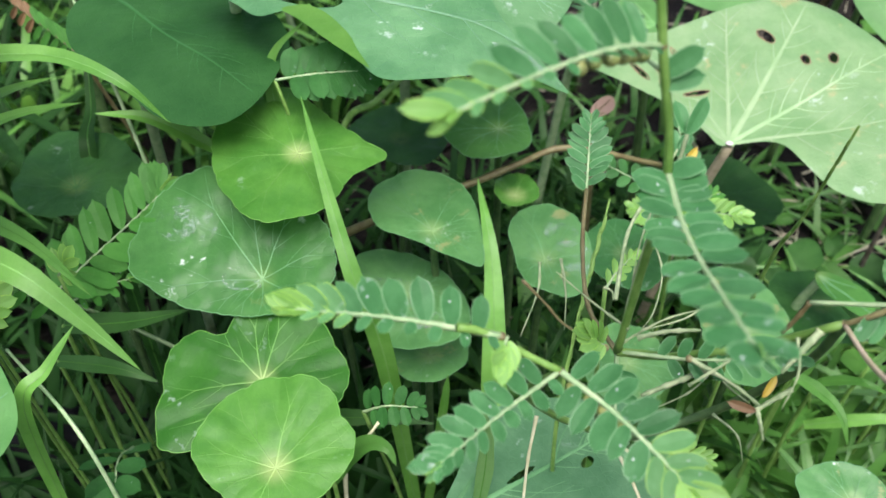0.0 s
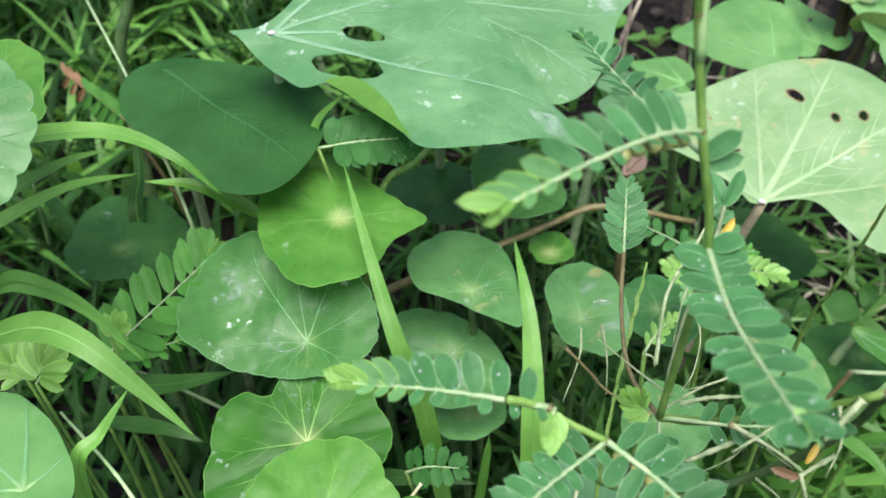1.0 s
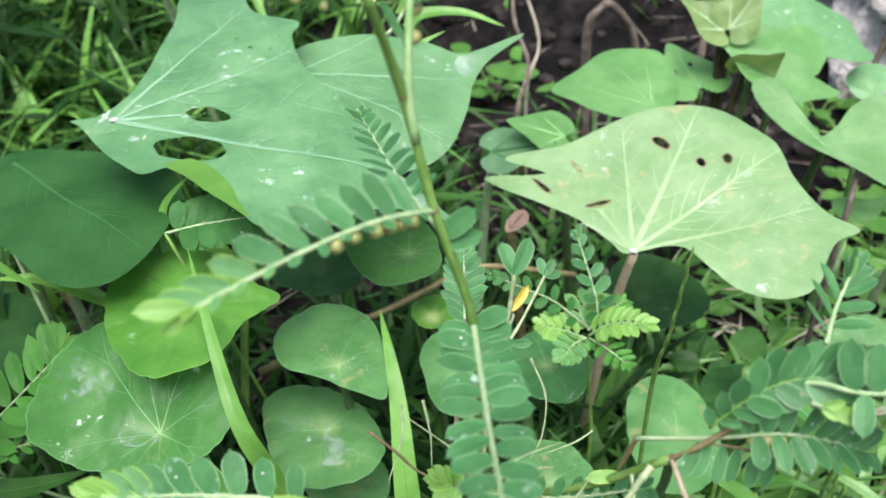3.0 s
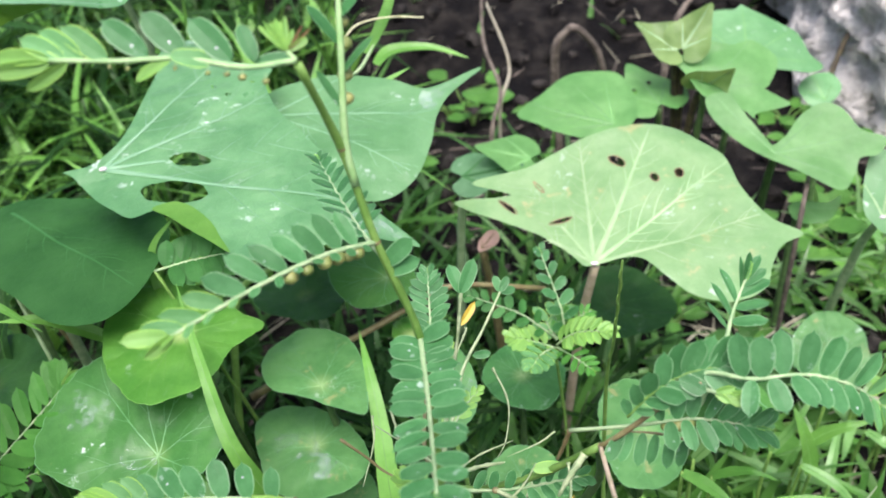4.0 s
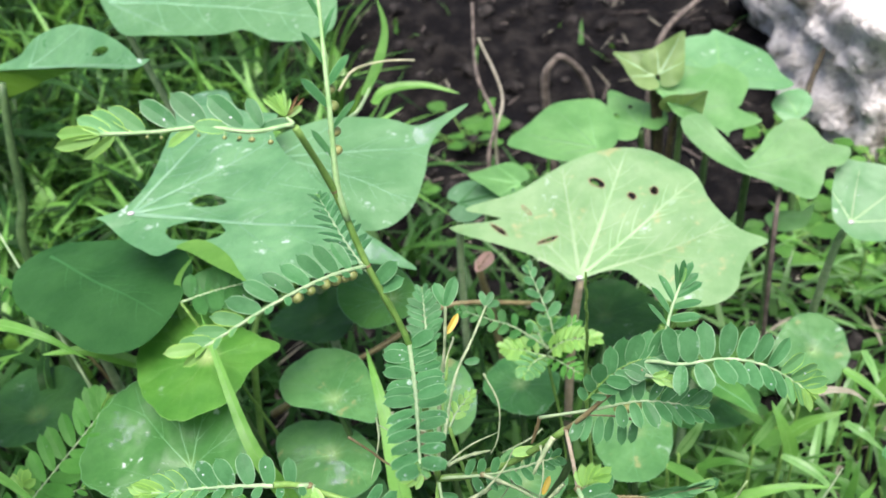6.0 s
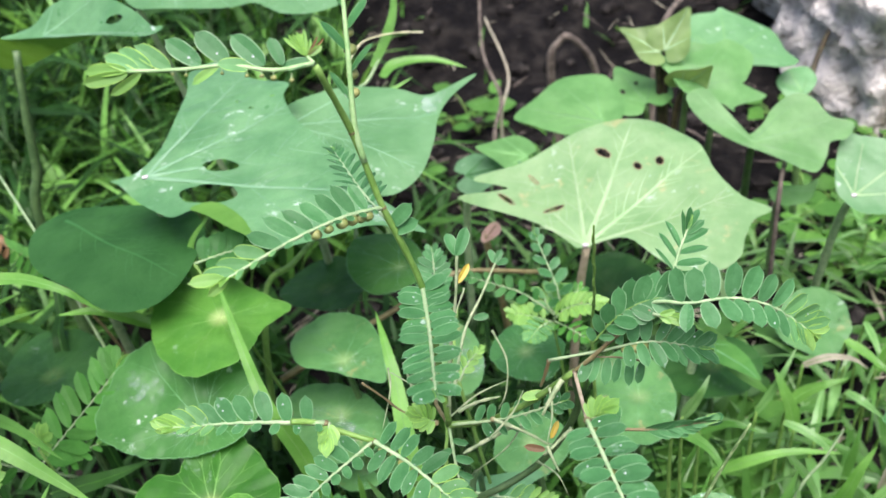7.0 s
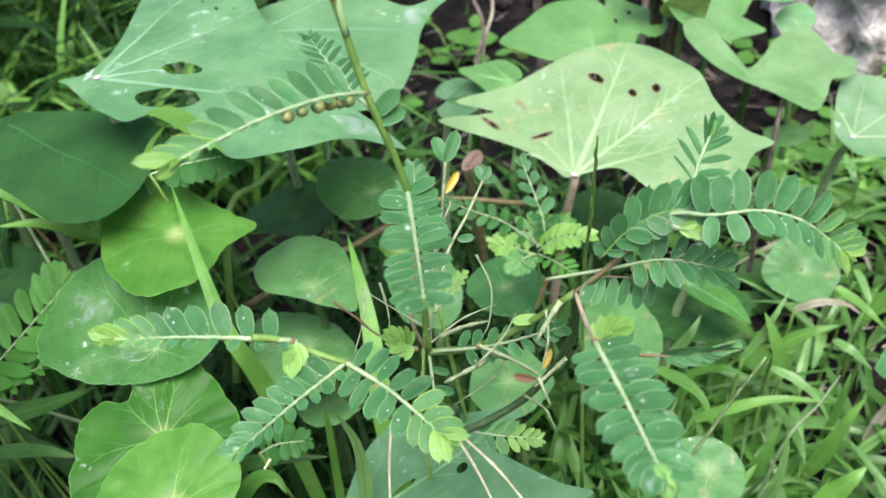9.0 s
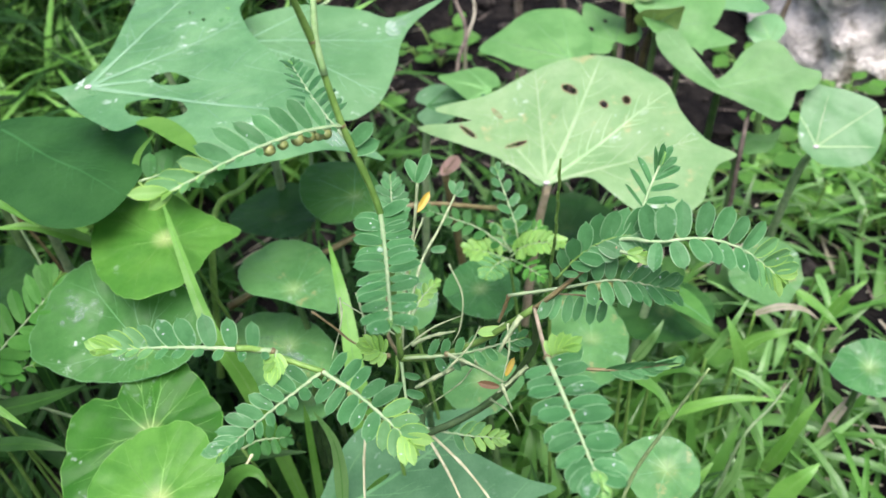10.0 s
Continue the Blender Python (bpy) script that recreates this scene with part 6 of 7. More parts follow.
for pts, w, mat in (
    ([(0.1672, 0.179, 0.0194), (0.1709, 0.1769, 0.0336), (0.1766, 0.1771, 0.0506), (0.1836, 0.1793, 0.0616)], 0.0065, "grass"),
    ([(0.135, 0.1506, 0.0446), (0.1399, 0.1499, 0.0594), (0.1429, 0.1528, 0.0706), (0.1437, 0.1558, 0.082)], 0.0038, "grass"),
    ([(0.1268, 0.1924, 0.0442), (0.1385, 0.1872, 0.0547), (0.1539, 0.1845, 0.0597), (0.1728, 0.1821, 0.0567)], 0.0047, "grass"),
    ([(0.155, 0.1952, 0.0642), (0.161, 0.1884, 0.0643), (0.1674, 0.1836, 0.0585), (0.1731, 0.1809, 0.0468)], 0.0038, "grass"),
    ([(0.1613, 0.2, 0.0531), (0.1598, 0.2013, 0.0631), (0.157, 0.2033, 0.0738), (0.1551, 0.2086, 0.0802)], 0.0069, "grass"),
    ([(0.1482, 0.2059, 0.0603), (0.154, 0.2066, 0.0695), (0.1592, 0.2079, 0.0793), (0.1653, 0.2129, 0.0853)], 0.0034, "grass"),
    ([(0.1604, 0.2064, 0.0608), (0.1667, 0.2052, 0.0677), (0.1735, 0.2027, 0.073), (0.1822, 0.2033, 0.0736)], 0.0054, "grass"),
    ([(0.2004, 0.2427, 0.054), (0.2046, 0.2351, 0.0531), (0.2085, 0.2269, 0.0517), (0.2135, 0.2225, 0.0463)], 0.0047, "grass"),
    ([(0.2105, 0.2265, 0.0344), (0.2136, 0.2263, 0.0425), (0.2176, 0.2256, 0.05), (0.2251, 0.2283, 0.0532)], 0.0038, "grass"),
    ([(0.2106, 0.2334, 0.0427), (0.215, 0.2338, 0.0515), (0.2191, 0.2333, 0.0593), (0.2266, 0.2357, 0.0621)], 0.0052, "grass"),
    ([(0.1922, 0.2216, 0.0454), (0.1953, 0.2152, 0.0461), (0.1993, 0.2124, 0.0426), (0.2033, 0.2091, 0.0387)], 0.0041, "grass"),
    ([(0.1835, 0.1785, 0.0272), (0.1896, 0.1782, 0.0351), (0.1953, 0.1778, 0.0429), (0.2045, 0.1812, 0.0469)], 0.0039, "grass"),
    ([(0.1631, 0.1605, 0.0223), (0.1682, 0.161, 0.0313), (0.1734, 0.1607, 0.0393), (0.1797, 0.1633, 0.0423)], 0.0088, "grass"),
    ([(0.1831, 0.1896, 0.0237), (0.1879, 0.1815, 0.0224), (0.1923, 0.1729, 0.0203), (0.1975, 0.1655, 0.0114)], 0.0036, "grass_mid"),
    ([(0.1187, 0.1454, 0.0541), (0.1229, 0.1458, 0.0624), (0.1269, 0.1459, 0.0702), (0.1317, 0.1486, 0.0735)], 0.0049, "grass"),
    ([(0.113, 0.1859, 0.0871), (0.1164, 0.1849, 0.0938), (0.1196, 0.1843, 0.1008), (0.1234, 0.1876, 0.1047)], 0.0043, "grass"),
    ([(0.1803, 0.1927, 0.0275), (0.1824, 0.1934, 0.0367), (0.1845, 0.1947, 0.0465), (0.1883, 0.1993, 0.0521)], 0.004, "grass_mid"),
    ([(0.2025, 0.2084, 0.0294), (0.2052, 0.2009, 0.0288), (0.2063, 0.1921, 0.0266), (0.2074, 0.1841, 0.0169)], 0.0046, "grass_mid"),
    ([(0.1354, 0.2362, 0.08), (0.1397, 0.2268, 0.0771), (0.1458, 0.216, 0.0724), (0.1558, 0.209, 0.064)], 0.0102, "grass_mid"),
    ([(0.1182, 0.1819, 0.0823), (0.1241, 0.1793, 0.087), (0.1295, 0.1755, 0.0901), (0.1367, 0.1731, 0.0872)], 0.0035, "grass_mid"),
    ([(0.2143, 0.2544, 0.0511), (0.2137, 0.2472, 0.0509), (0.2129, 0.2387, 0.049), (0.2132, 0.234, 0.0434)], 0.0039, "grass"),
    ([(0.1067, 0.1772, 0.0924), (0.1127, 0.1709, 0.0926), (0.1173, 0.1636, 0.0916), (0.1198, 0.1574, 0.0841)], 0.0045, "grass_mid"),
    ([(0.1603, 0.2008, 0.0373), (0.1641, 0.1912, 0.0342), (0.1652, 0.1806, 0.0298), (0.1617, 0.1739, 0.0217)], 0.004, "grass_mid"),
    ([(-0.0233, 0.1243, 0.1157), (-0.0183, 0.1257, 0.1252), (-0.0135, 0.1263, 0.129), (-0.0092, 0.1243, 0.1296), (-0.0072, 0.1217, 0.1265)], 0.0052, "grass_mid"),
    ([(0.012, 0.118, 0.115), (0.0136, 0.1221, 0.1277), (0.0134, 0.1251, 0.139), (0.0096, 0.1275, 0.1497)], 0.0042, "grass"),
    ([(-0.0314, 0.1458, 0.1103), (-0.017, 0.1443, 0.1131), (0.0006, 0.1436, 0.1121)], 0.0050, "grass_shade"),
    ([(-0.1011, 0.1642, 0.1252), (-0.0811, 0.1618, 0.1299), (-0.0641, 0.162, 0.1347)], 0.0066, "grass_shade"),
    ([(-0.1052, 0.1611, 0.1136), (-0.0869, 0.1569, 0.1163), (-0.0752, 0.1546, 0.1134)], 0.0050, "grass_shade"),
    ([(0.1660, 0.2080, 0.0800), (0.1740, 0.2050, 0.0850), (0.1830, 0.2040, 0.0830), (0.1890, 0.2020, 0.0780)], 0.0032, "grass_straw"),
    ([(0.1900, 0.1830, 0.0300), (0.1960, 0.1860, 0.0400), (0.2040, 0.1900, 0.0450), (0.2150, 0.1950, 0.0440)], 0.0042, "grass_straw"),
):
    grass_leaf(pts, w, "grass_pale" if mat == "grass" and w < 0.0045 else mat, "dry whitish grass leaf" if mat == "grass_straw" else "pointed green grass leaf on a thin culm")
STALK = "thin green grass stalk"
for pts, r in (([(-0.082, 0.202, 0.10), (-0.082, 0.202, 0.148), (-0.099, 0.228, 0.178), (-0.134, 0.283, 0.19)], 0.0007), ([(-0.07, 0.112, 0.10), (-0.076, 0.118, 0.143), (-0.102, 0.142, 0.142)], 0.0006), ([(-0.06, 0.18, 0.08), (-0.10, 0.165, 0.135), (-0.115, 0.15, 0.145)], 0.0006)):
    ob = thing("grass_stalk", pts[0], STALK, "grass stalk", "grass stalks")
    stem_part("stalk", ob, pts, r, r * 0.6, "stem_pale", n=20)


def seed_stalk(points, label="slender grass seed stalk with tiny spikelets", spikes=9, material="stem", head=0.45):
    ob = thing("grass_seed_stalk", points[0], label, "grass stalk", "grass stalks")
    stem_part("stalk", ob, points, 0.0007, 0.00025, material, n=24)
    line = bend(points, 40)
    for i in range(spikes):
        k = int((1 - head + head * i / spikes) * (len(line) - 2))
        d = (line[k + 1] - line[k]).normalized()
        s = d.orthogonal().normalized() * (1 if i % 2 else -1)
        v, f = tube([line[k], line[k] + d * 0.0016 + s * 0.0006, line[k] + d * 0.0040 + s * 0.0005], 0.00042, 0.00015, 5, 0, 4, points[0])
        part("spikelet", mesh_of("spikelet", v, f, material), ob)
    return ob


seed_stalk([(0.078, 0.165, 0.05), (0.0785, 0.158, 0.150), (0.0790, 0.149, 0.182), (0.0792, 0.1415, 0.2105)])
seed_stalk([(0.082, 0.11, 0.03), (0.088, 0.106, 0.120), (0.096, 0.100, 0.160), (0.1015, 0.0935, 0.1865)], material="spike", spikes=16, head=0.7)
seed_stalk([(0.135, 0.16, 0.0), (0.142, 0.155, 0.070), (0.152, 0.156, 0.090), (0.157, 0.157, 0.1)], material="stem_pale")
seed_stalk([(0.036, 0.13, 0.04), (0.030, 0.128, 0.12), (0.033, 0.140, 0.150), (0.0415, 0.165, 0.172)], spikes=16, head=0.5)
culm = thing("grass_shoot", (0.0, 0.27, 0.1), "branching green grass culm with straw-tipped spikes", "grass", "grass shoots")
stem_part("culm", culm, [(-0.004, 0.27, 0.10), (0.008, 0.290, 0.176), (0.018, 0.309, 0.184), (0.025, 0.324, 0.188)], 0.0009, 0.0006, "stem_pale", n=16)
for pts in ([(0.010, 0.318, 0.189), (0.017, 0.327, 0.193), (0.030, 0.328, 0.194), (0.043, 0.328, 0.192)], [(0.008, 0.292, 0.178), (0.017, 0.294, 0.181), (0.026, 0.293, 0.179), (0.032, 0.293, 0.178)]):
    stem_part("spike", culm, pts, 0.00035, 0.0003, "root", knots=0.4, n=18)
for pts, w in (([(0.010, 0.291, 0.177), (0.014, 0.292, 0.179), (0.027, 0.296, 0.183), (0.036, 0.298, 0.186)], 0.004), ([(0.020, 0.315, 0.186), (0.028, 0.335, 0.192), (0.032, 0.355, 0.198), (0.030, 0.375, 0.205)], 0.005), ([(0.020, 0.350, 0.165), (0.027, 0.358, 0.167), (0.044, 0.358, 0.166), (0.060, 0.355, 0.160)], 0.006)):
    part("blade", grass_mesh(pts, w, (0.0, 0.27, 0.1), (0, -0.5, 0.9)), culm)


# ---- grass tufts ----
def tuft(label, seed, blades, reach, width, material="grass"):
    rnd = random.Random(seed)
    ob = thing("grass_tuft", (0, 0, 0), label, "grass", "grass tufts")
    h = reach * 0.75
    lean = Vector((rnd.uniform(-0.3, 0.3), rnd.uniform(-0.3, 0.3), 1))
    tops = [lean * (h * t) for t in (0, 0.35, 0.7, 1)]
    v, f = tube(tops, 0.0009, 0.0006, 6, 0.1, 10)
    # culms of the darkened tufts take the darker stem colour for shade too
    part("culm", mesh_of("culm", v, f, "stem_deep" if material == "grass_deep_shade" else "stem"), ob)
    for i in range(blades):
        t = 0.15 + 0.85 * i / blades
        p = lean * (h * t)
        a = 2.4 * i + rnd.uniform(-0.5, 0.5)
        d = Vector((math.cos(a), math.sin(a), 0))
        ln = reach * rnd.uniform(0.65, 1.1)
        k = rnd.uniform(0.3, 0.9)
        pts = [p, p + d * ln * 0.3 + Vector((0, 0, ln * 0.26 * k)), p + d * ln * 0.7 + Vector((0, 0, ln * 0.34 * k)), p + d * ln + Vector((0, 0, ln * rnd.uniform(-0.1, 0.3)))]
        part("blade", grass_mesh(pts, width * rnd.uniform(0.75, 1.2), (0, 0, 0), material=material, n=12, twist=rnd.uniform(-50, 50)), ob)
    return ob


PROTO = [tuft("low tuft of glossy pale green grass" if i < 4 else "low tuft of mid green grass", 50 + i, 7, 0.044 + 0.005 * i, 0.0044, "grass_pale" if i < 4 else "grass_mid") for i in range(6)]
PROTO_SHADED = [tuft("tuft of green grass darkened to look shaded", 70 + i, 7, 0.075 + 0.008 * i, 0.0048, "grass_deep_shade") for i in range(4)]
spot = random.Random(31)


def scatter(protos, count, x0, x1, y0, y1, s0, s1, keep=lambda x, y: True, sink=0.0):
    made = 0
    while made < count:
        x, y = spot.uniform(x0, x1), spot.uniform(y0, y1)
        if not keep(x, y):
            continue
        made += 1
        m = Matrix.Translation((x, y, ground_height(x, y) - 0.004 + sink)) @ Matrix.Rotation(spot.uniform(0, 6.28), 4, "Z") @ Matrix.Scale(spot.uniform(s0, s1), 4)
        copy_thing(spot.choice(protos), m)


for protos, x, y, z, turn, s in ((PROTO, 0.13, 0.17, 0, 0.2, 1.0), (PROTO, 0.17, 0.21, 0, 1.2, 1.1), (PROTO, 0.12, 0.24, 0, 2.2, 1.0), (PROTO, 0.2, 0.25, 0, 0.9, 1.0)):
    for i, p in enumerate(protos[:1]):
        copy_thing(p, pose(x, y, z, 0, 0, turn * 57) @ Matrix.Scale(s, 4))
scatter(PROTO, 36, 0.10, 0.36, 0.10, 0.36, 0.6, 1.0)
scatter(PROTO_SHADED, 12, -0.16, 0.09, 0.16, 0.30, 0.55, 0.9)
scatter(PROTO_SHADED, 80, -0.55, 0.02, 0.32, 0.85, 0.9, 1.5, lambda x, y: x < -0.06 - (y - 0.35) * 0.1)
scatter(PROTO, 16, 0.28, 0.6, 0.35, 0.6, 0.6, 0.9, lambda x, y: x > 0.36 or y < 0.42)
for k, ob in enumerate((*PROTO, *PROTO_SHADED)):
    ob.location = (0.24 + 0.03 * k, 0.2 + 0.02 * (k % 3), ground_height(0.24 + 0.03 * k, 0.2 + 0.02 * (k % 3)))


# ---- stone, litter and roots behind ----
def boulder(label, centre, size, seed, material="stone"):
    bm = bmesh.new()
    bmesh.ops.create_icosphere(bm, subdivisions=5, radius=1)
    for v in bm.verts:
        p = v.co.copy()
        flat = max(abs(p.x) * 0.9, abs(p.y), abs(p.z))
        v.co = p / (0.45 + 0.55 * flat)
        k = 1 + 0.2 * noise.noise(p * 1.7 + Vector((seed, 0, 0))) + 0.15 * noise.noise(p * 5 + Vector((0, seed, 0))) + 0.09 * noise.noise(p * 14) + 0.045 * noise.noise(p * 34)
        v.co = Vector((v.co.x * size[0], v.co.y * size[1], v.co.z * size[2])) * k
    me = bpy.data.meshes.new("stone")
    bm.to_mesh(me)
    bm.free()
    me.materials.append(M[material])
    me.shade_smooth()
    ob = new("stone", me)
    ob.location = centre
    return tagged(ob, label, "stone")


boulder("rough pale limestone block with grey weathering", (0.428, 0.565, 0.028), (0.125, 0.125, 0.085), 3)
potato_leaf("withered pinkish leaf curled at the end of its stalk", (0.0535, 0.2770, 0.1150), (0.0640, 0.2850, 0.1190), (0.1, -0.3, 0.95), [(-1, 0), (1.5, 2.6), (5, 3.2), (8, 2.6), (10, 0.5), (9, -2), (6, -3.2), (2, -2.6)], [(4, 8), (40, 4), (-38, 4)], 10, (0.060, 0.300, 0.01), "leaf_pink", "scar", seed=41, width=0.0007, fold=0.25, waves=((4, 0.12, 0.4),), stalk="stem_red")


def meadow(x, y):
    """The grassy patch behind, with an uneven border."""
    return x < 0.01 - (y - 0.34) * 0.12 and math.hypot((x + 0.32) / 0.43, (y - 0.70) / 0.42) < 1 + 0.22 * noise.noise(Vector((x * 5, y * 5, 7)))


many_blades("undergrowth", "dense low green growth darkened to look shaded", 900, (-0.32, 0.12, 0.06, 0.36), (0.03, 0.075), 0.0055, "grass_deep_shade", 3, lambda x, y: x > -0.03 or y > 0.23)
many_blades("undergrowth", "broad lying grass leaves darkened to look shaded", 40, (-0.30, -0.02, 0.05, 0.22), (0.05, 0.10), 0.009, "grass_deep_shade", 13, flat=1.7)
# extra blades, dark in colour, put in to darken the shaded gap
many_blades("undergrowth", "added dark blades filling the shaded gap under the pennywort", 420, (-0.16, -0.01, 0.07, 0.21), (0.05, 0.10), 0.006, "grass_deep_shade", 23, flat=0.8)
many_blades("undergrowth", "dense low green grass at the back", 1500, (-0.75, 0.0, 0.34, 1.1), (0.04, 0.13), 0.005, "grass_deep_shade", 4, meadow)
many_blades("undergrowth", "mid green grass at the back", 1200, (-0.75, 0.0, 0.34, 1.1), (0.05, 0.14), 0.0080, "grass_mid", 14, meadow)
many_blades("undergrowth", "bright broad grass at the back", 520, (-0.75, 0.0, 0.34, 1.0), (0.07, 0.16), 0.0095, "grass", 24, meadow)
many_blades("undergrowth", "low green grass among bare soil", 260, (0.07, 0.45, 0.06, 0.42), (0.025, 0.06), 0.004, "grass_pale", 5)
many_blades("undergrowth", "low mid green weeds among bare soil", 760, (0.05, 0.45, 0.06, 0.40), (0.02, 0.05), 0.0055, "grass_mid", 15, flat=1.2)
many_blades("undergrowth", "thin grass darkened for shade on the soil behind the weed", 150, (0.0, 0.13, 0.28, 0.50), (0.03, 0.07), 0.005, "grass_shade", 26)
many_blades("undergrowth", "sparse small green weeds on bare soil", 130, (0.0, 0.6, 0.42, 1.0), (0.010, 0.035), 0.004, "grass_mid", 6)
many_blades("undergrowth", "small green weed leaves under the stems", 800, (0.02, 0.15, 0.08, 0.26), (0.03, 0.075), 0.008, "grass_mid", 16, flat=1.2)
many_blades("litter", "dry straw and leaf scraps on the soil", 500, (-0.1, 0.6, 0.1, 1.0), (0.02, 0.06), 0.0012, "grass_straw", 7, flat=1.0, straw=True)
many_blades("litter", "dry straw scraps among the grass", 320, (0.08, 0.34, 0.08, 0.38), (0.02, 0.05), 0.0016, "grass_straw", 17, flat=1.0, straw=True)
many_blades("litter", "brown twig scraps on the soil", 520, (-0.1, 0.6, 0.1, 1.0), (0.015, 0.05), 0.0020, "twig", 8, flat=1.0, straw=True)


crumbs("dark crumbly clods and grit on the soil", 2600, (-0.05, 0.75, 0.12, 1.1), (0.0012, 0.011), 41)


def small_weed(label, foot, leaves, size, material, seed, stalk=0.4):
    """A low rosette of small ovate leaves on short stalks."""
    rnd = random.Random(seed)
    z0 = ground_height(foot[0], foot[1])
    ob = thing("small_weed", (foot[0], foot[1], z0), label, "weed", "small weeds")
    for i in range(leaves):
        a, up = 2.4 * i + rnd.uniform(-0.4, 0.4), rnd.uniform(0.25, 0.9)
        d = Vector((math.cos(a), math.sin(a), up)).normalized()
        b = d * (size * rnd.uniform(stalk, stalk + 0.8)) + Vector((0, 0, size * 0.25 * (i % 3)))
        s = size * rnd.uniform(0.7, 1.15)
        sf = Surface(b, b + Vector((d.x, d.y, d.z * 0.3)), (0, -0.25, 1), s, cup=-0.12, fold=0.15, rough=0.05, seed=seed + i)
        w = rnd.uniform(0.30, 0.42)
        shape = closed_curve([(u * s, v * s * w / 0.36) for u, v in ((0, 0), (0.12, 0.22), (0.4, 0.36), (0.72, 0.26), (1.0, 0), (0.72, -0.26), (0.4, -0.36), (0.12, -0.22))], 24)
        leaf = part("leaf", blade_mesh(sf, shape, (0.45 * s, 0), (0, 0, 0), material, rings=4, name="leaf"), ob)
        v, f = tube([(0, 0, -0.004), b * 0.5 + Vector((0, 0, size * 0.2)), b], 0.0007, 0.0005, 5, 0, 6)
        part("stalk", mesh_of("stalk", v, f, "stem"), leaf)
    return ob


GROUND_WEED = "low broad-leaved green weed rooted in the soil"
for k, (x, y, n, s, mat) in enumerate(((0.066, 0.58, 7, 0.013, "grass"), (0.114, 0.573, 6, 0.013, "grass_mid"), (0.062, 0.600, 4, 0.026, "grass"), (0.126, 0.478, 6, 0.010, "grass"), (0.174, 0.571, 5, 0.012, "grass_mid"), (0.277, 0.525, 7, 0.014, "grass"), (0.278, 0.490, 7, 0.015, "grass_mid"), (0.318, 0.452, 8, 0.014, "grass"), (0.330, 0.485, 7, 0.012, "grass"),
                                       (0.268, 0.406, 8, 0.014, "grass"), (0.230, 0.386, 6, 0.018, "grass_mid"), (0.278, 0.383, 9, 0.015, "grass"), (0.208, 0.407, 5, 0.012, "grass_mid"), (0.261, 0.429, 7, 0.013, "grass_mid"), (0.285, 0.412, 8, 0.014, "grass"), (0.248, 0.374, 8, 0.014, "grass"), (0.050, 0.598, 6, 0.012, "grass_mid"), (0.016, 0.533, 6, 0.014, "grass_mid"),
                                       (0.108, 0.512, 5, 0.010, "grass_mid"), (0.247, 0.341, 9, 0.013, "grass"), (0.225, 0.348, 8, 0.013, "grass"), (0.262, 0.352, 9, 0.012, "grass"), (0.300, 0.360, 9, 0.014, "grass"), (0.305, 0.395, 9, 0.015, "grass_mid"), (0.150, 0.335, 6, 0.012, "grass_mid"), (0.060, 0.330, 7, 0.013, "grass_mid"), (0.040, 0.352, 6, 0.013, "grass_mid"), (0.098, 0.360, 6, 0.011, "grass"), (0.100, 0.262, 7, 0.020, "grass_shade"), (0.122, 0.250, 7, 0.020, "grass_mid"), (0.138, 0.268, 6, 0.022, "grass_shade"), (0.115, 0.288, 7, 0.020, "grass_mid"), (0.152, 0.284, 7, 0.020, "grass_shade"), (0.148, 0.246, 7, 0.019, "grass_mid"), (0.166, 0.302, 6, 0.018, "grass_shade"), (0.172, 0.262, 7, 0.018, "grass_mid"))):
    small_weed(GROUND_WEED, (x, y), n, s, "grass_mid" if y > 0.4 else mat, 100 + k)


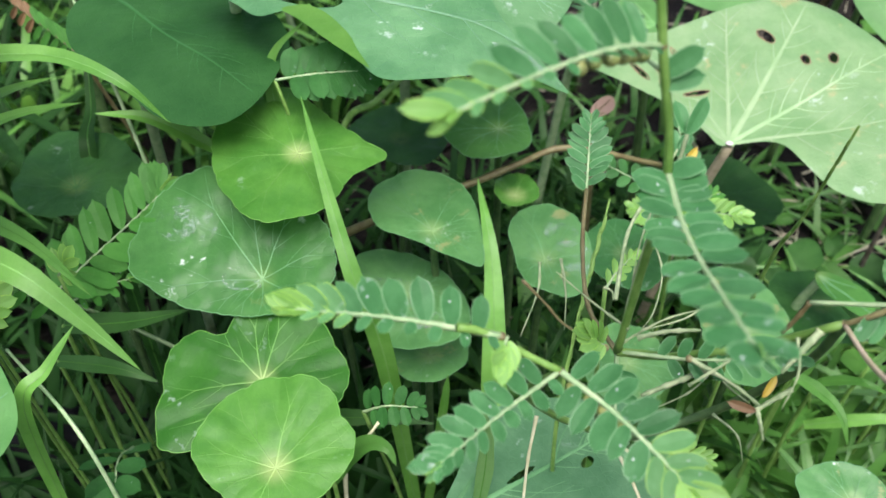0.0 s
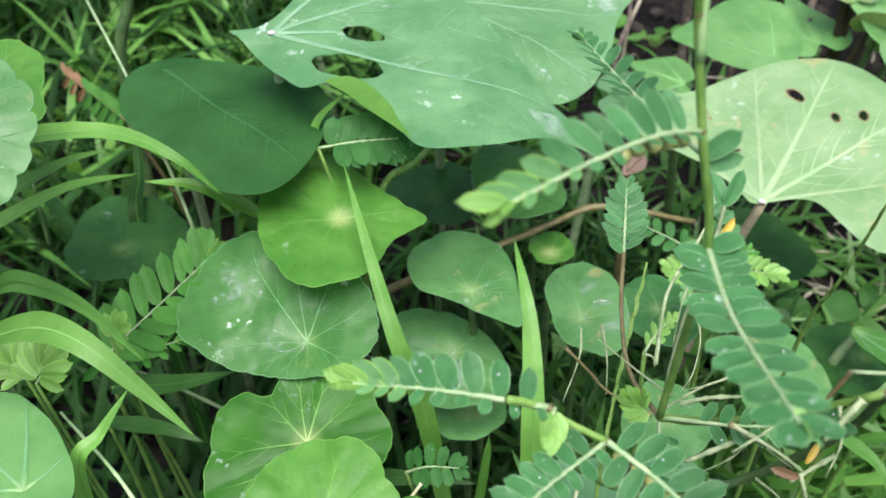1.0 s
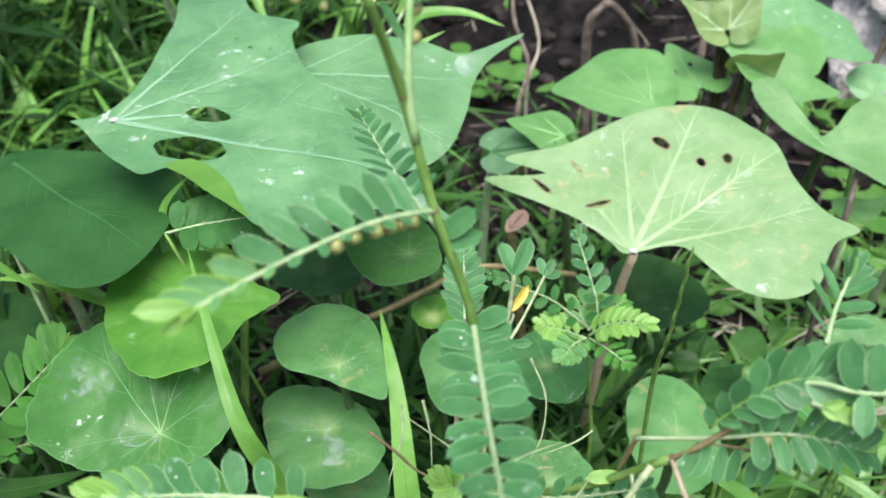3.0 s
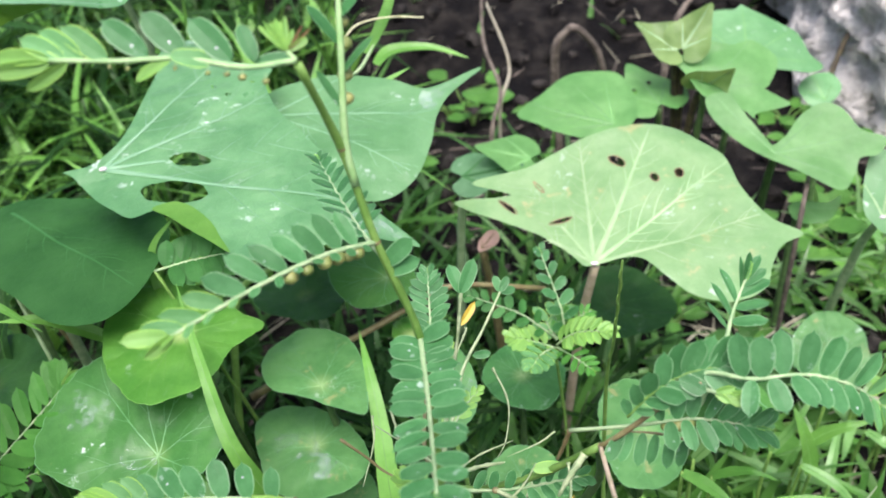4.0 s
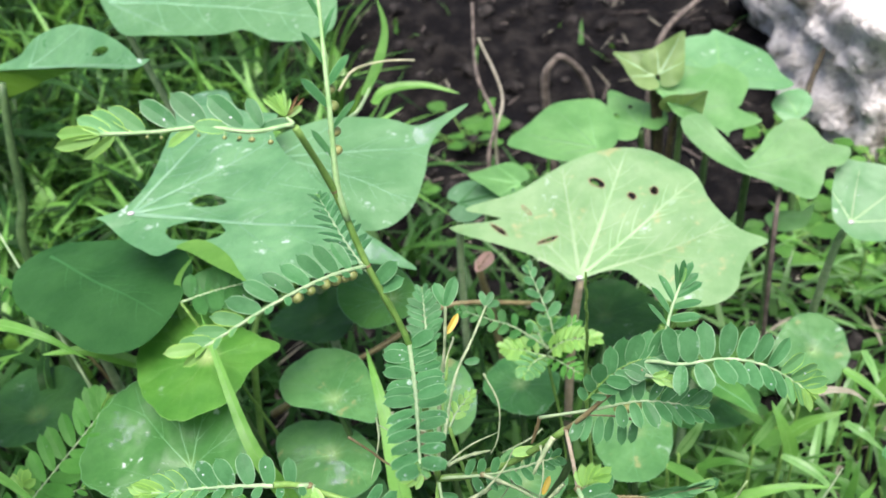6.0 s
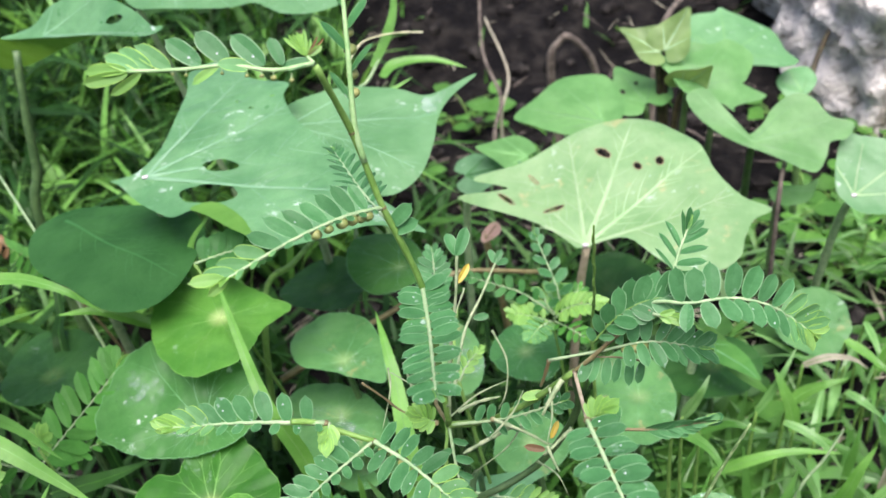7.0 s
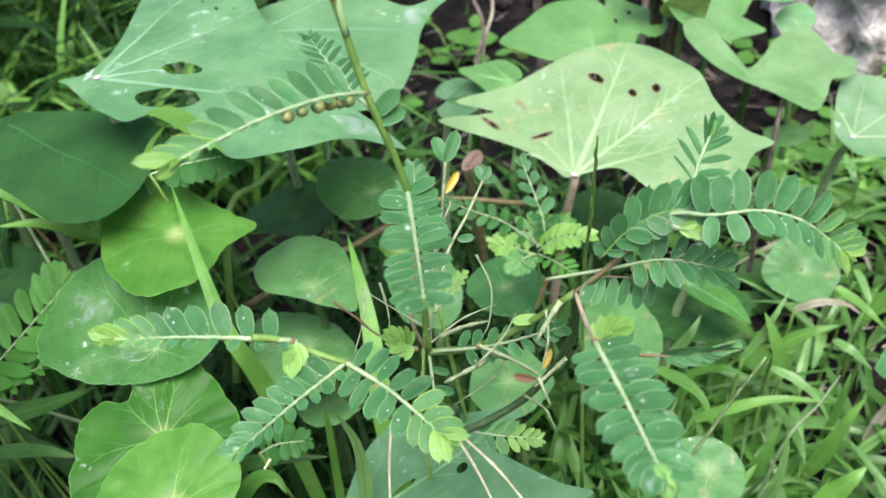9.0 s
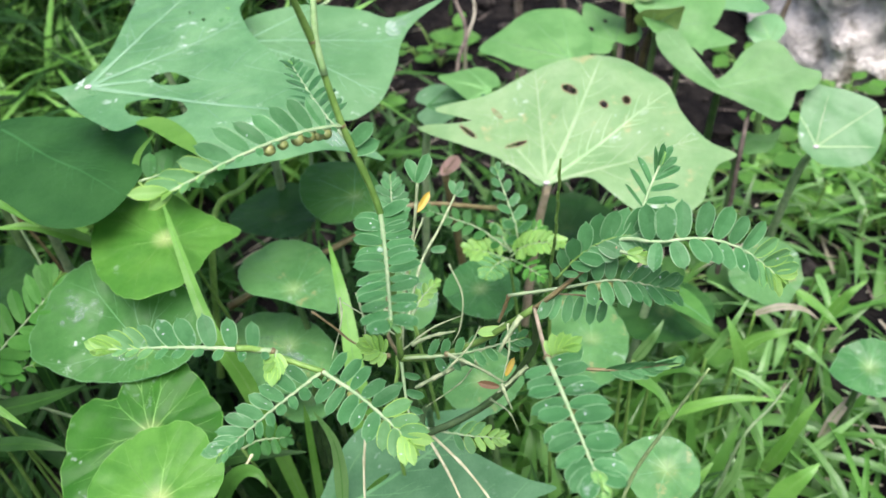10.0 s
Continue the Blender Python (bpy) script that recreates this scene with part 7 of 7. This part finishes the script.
def stick(points, r, material, label, name="dry_stem"):
    ob = thing(name, points[0], label, "stem", "dry stems")
    stem_part("stem", ob, points, r, r * 0.7, material, knots=0.18, n=20)
    return ob


stick([(0.118, 0.497, 0.0), (0.116, 0.493, 0.085), (0.123, 0.491, 0.104), (0.132, 0.491, 0.104), (0.146, 0.497, 0.075), (0.15, 0.50, 0.0)], 0.0028, "twig", "arched pale brown root looping out of the soil")
stick([(0.071, 0.456, 0.0), (0.072, 0.458, 0.061), (0.081, 0.481, 0.078), (0.075, 0.508, 0.099), (0.081, 0.551, 0.13)], 0.0014, "twig", "thin dry brown vine stem")
stick([(0.077, 0.473, 0.0), (0.079, 0.475, 0.065), (0.089, 0.499, 0.085), (0.081, 0.538, 0.11)], 0.0011, "grass_straw", "thin dry straw-coloured stem")
stick([(0.17, 0.46, 0.0), (0.183, 0.479, 0.100), (0.224, 0.521, 0.115), (0.27, 0.56, 0.12)], 0.0022, "twig", "brown woody vine stem")
stick([(0.187, 0.300, 0.0), (0.188, 0.294, 0.098), (0.202, 0.321, 0.106)], 0.0013, "twig", "pinkish brown vine stem")
stick([(0.265, 0.455, 0.01), (0.284, 0.485, 0.053), (0.321, 0.540, 0.062)], 0.0025, "stem_dark", "dark twig leaning on the stone")
stick([(-0.035, 0.225, 0.102), (-0.008, 0.233, 0.111), (0.010, 0.237, 0.116), (0.025, 0.242, 0.120), (0.042, 0.246, 0.124), (0.075, 0.252, 0.112)], 0.0014, "stem_red", "reddish brown runner stem")
stick([(-0.042, 0.21, 0.08), (-0.032, 0.230, 0.139), (-0.022, 0.249, 0.140), (-0.013, 0.267, 0.139)], 0.0014, "stem", "olive green runner stem")
stick([(-0.0225, 0.126, 0.0), (-0.0215, 0.125, 0.09), (-0.0201, 0.1247, 0.1188), (-0.0177, 0.1281, 0.1222), (-0.0143, 0.1313, 0.1253), (-0.0123, 0.1333, 0.1272)], 0.0006, "root", "thin pale twisted dry root")
boulder("dark grey flat slab half buried, darkened further for shade", (-0.15, 0.185, 0.012), (0.04, 0.028, 0.014), 9, "slate")
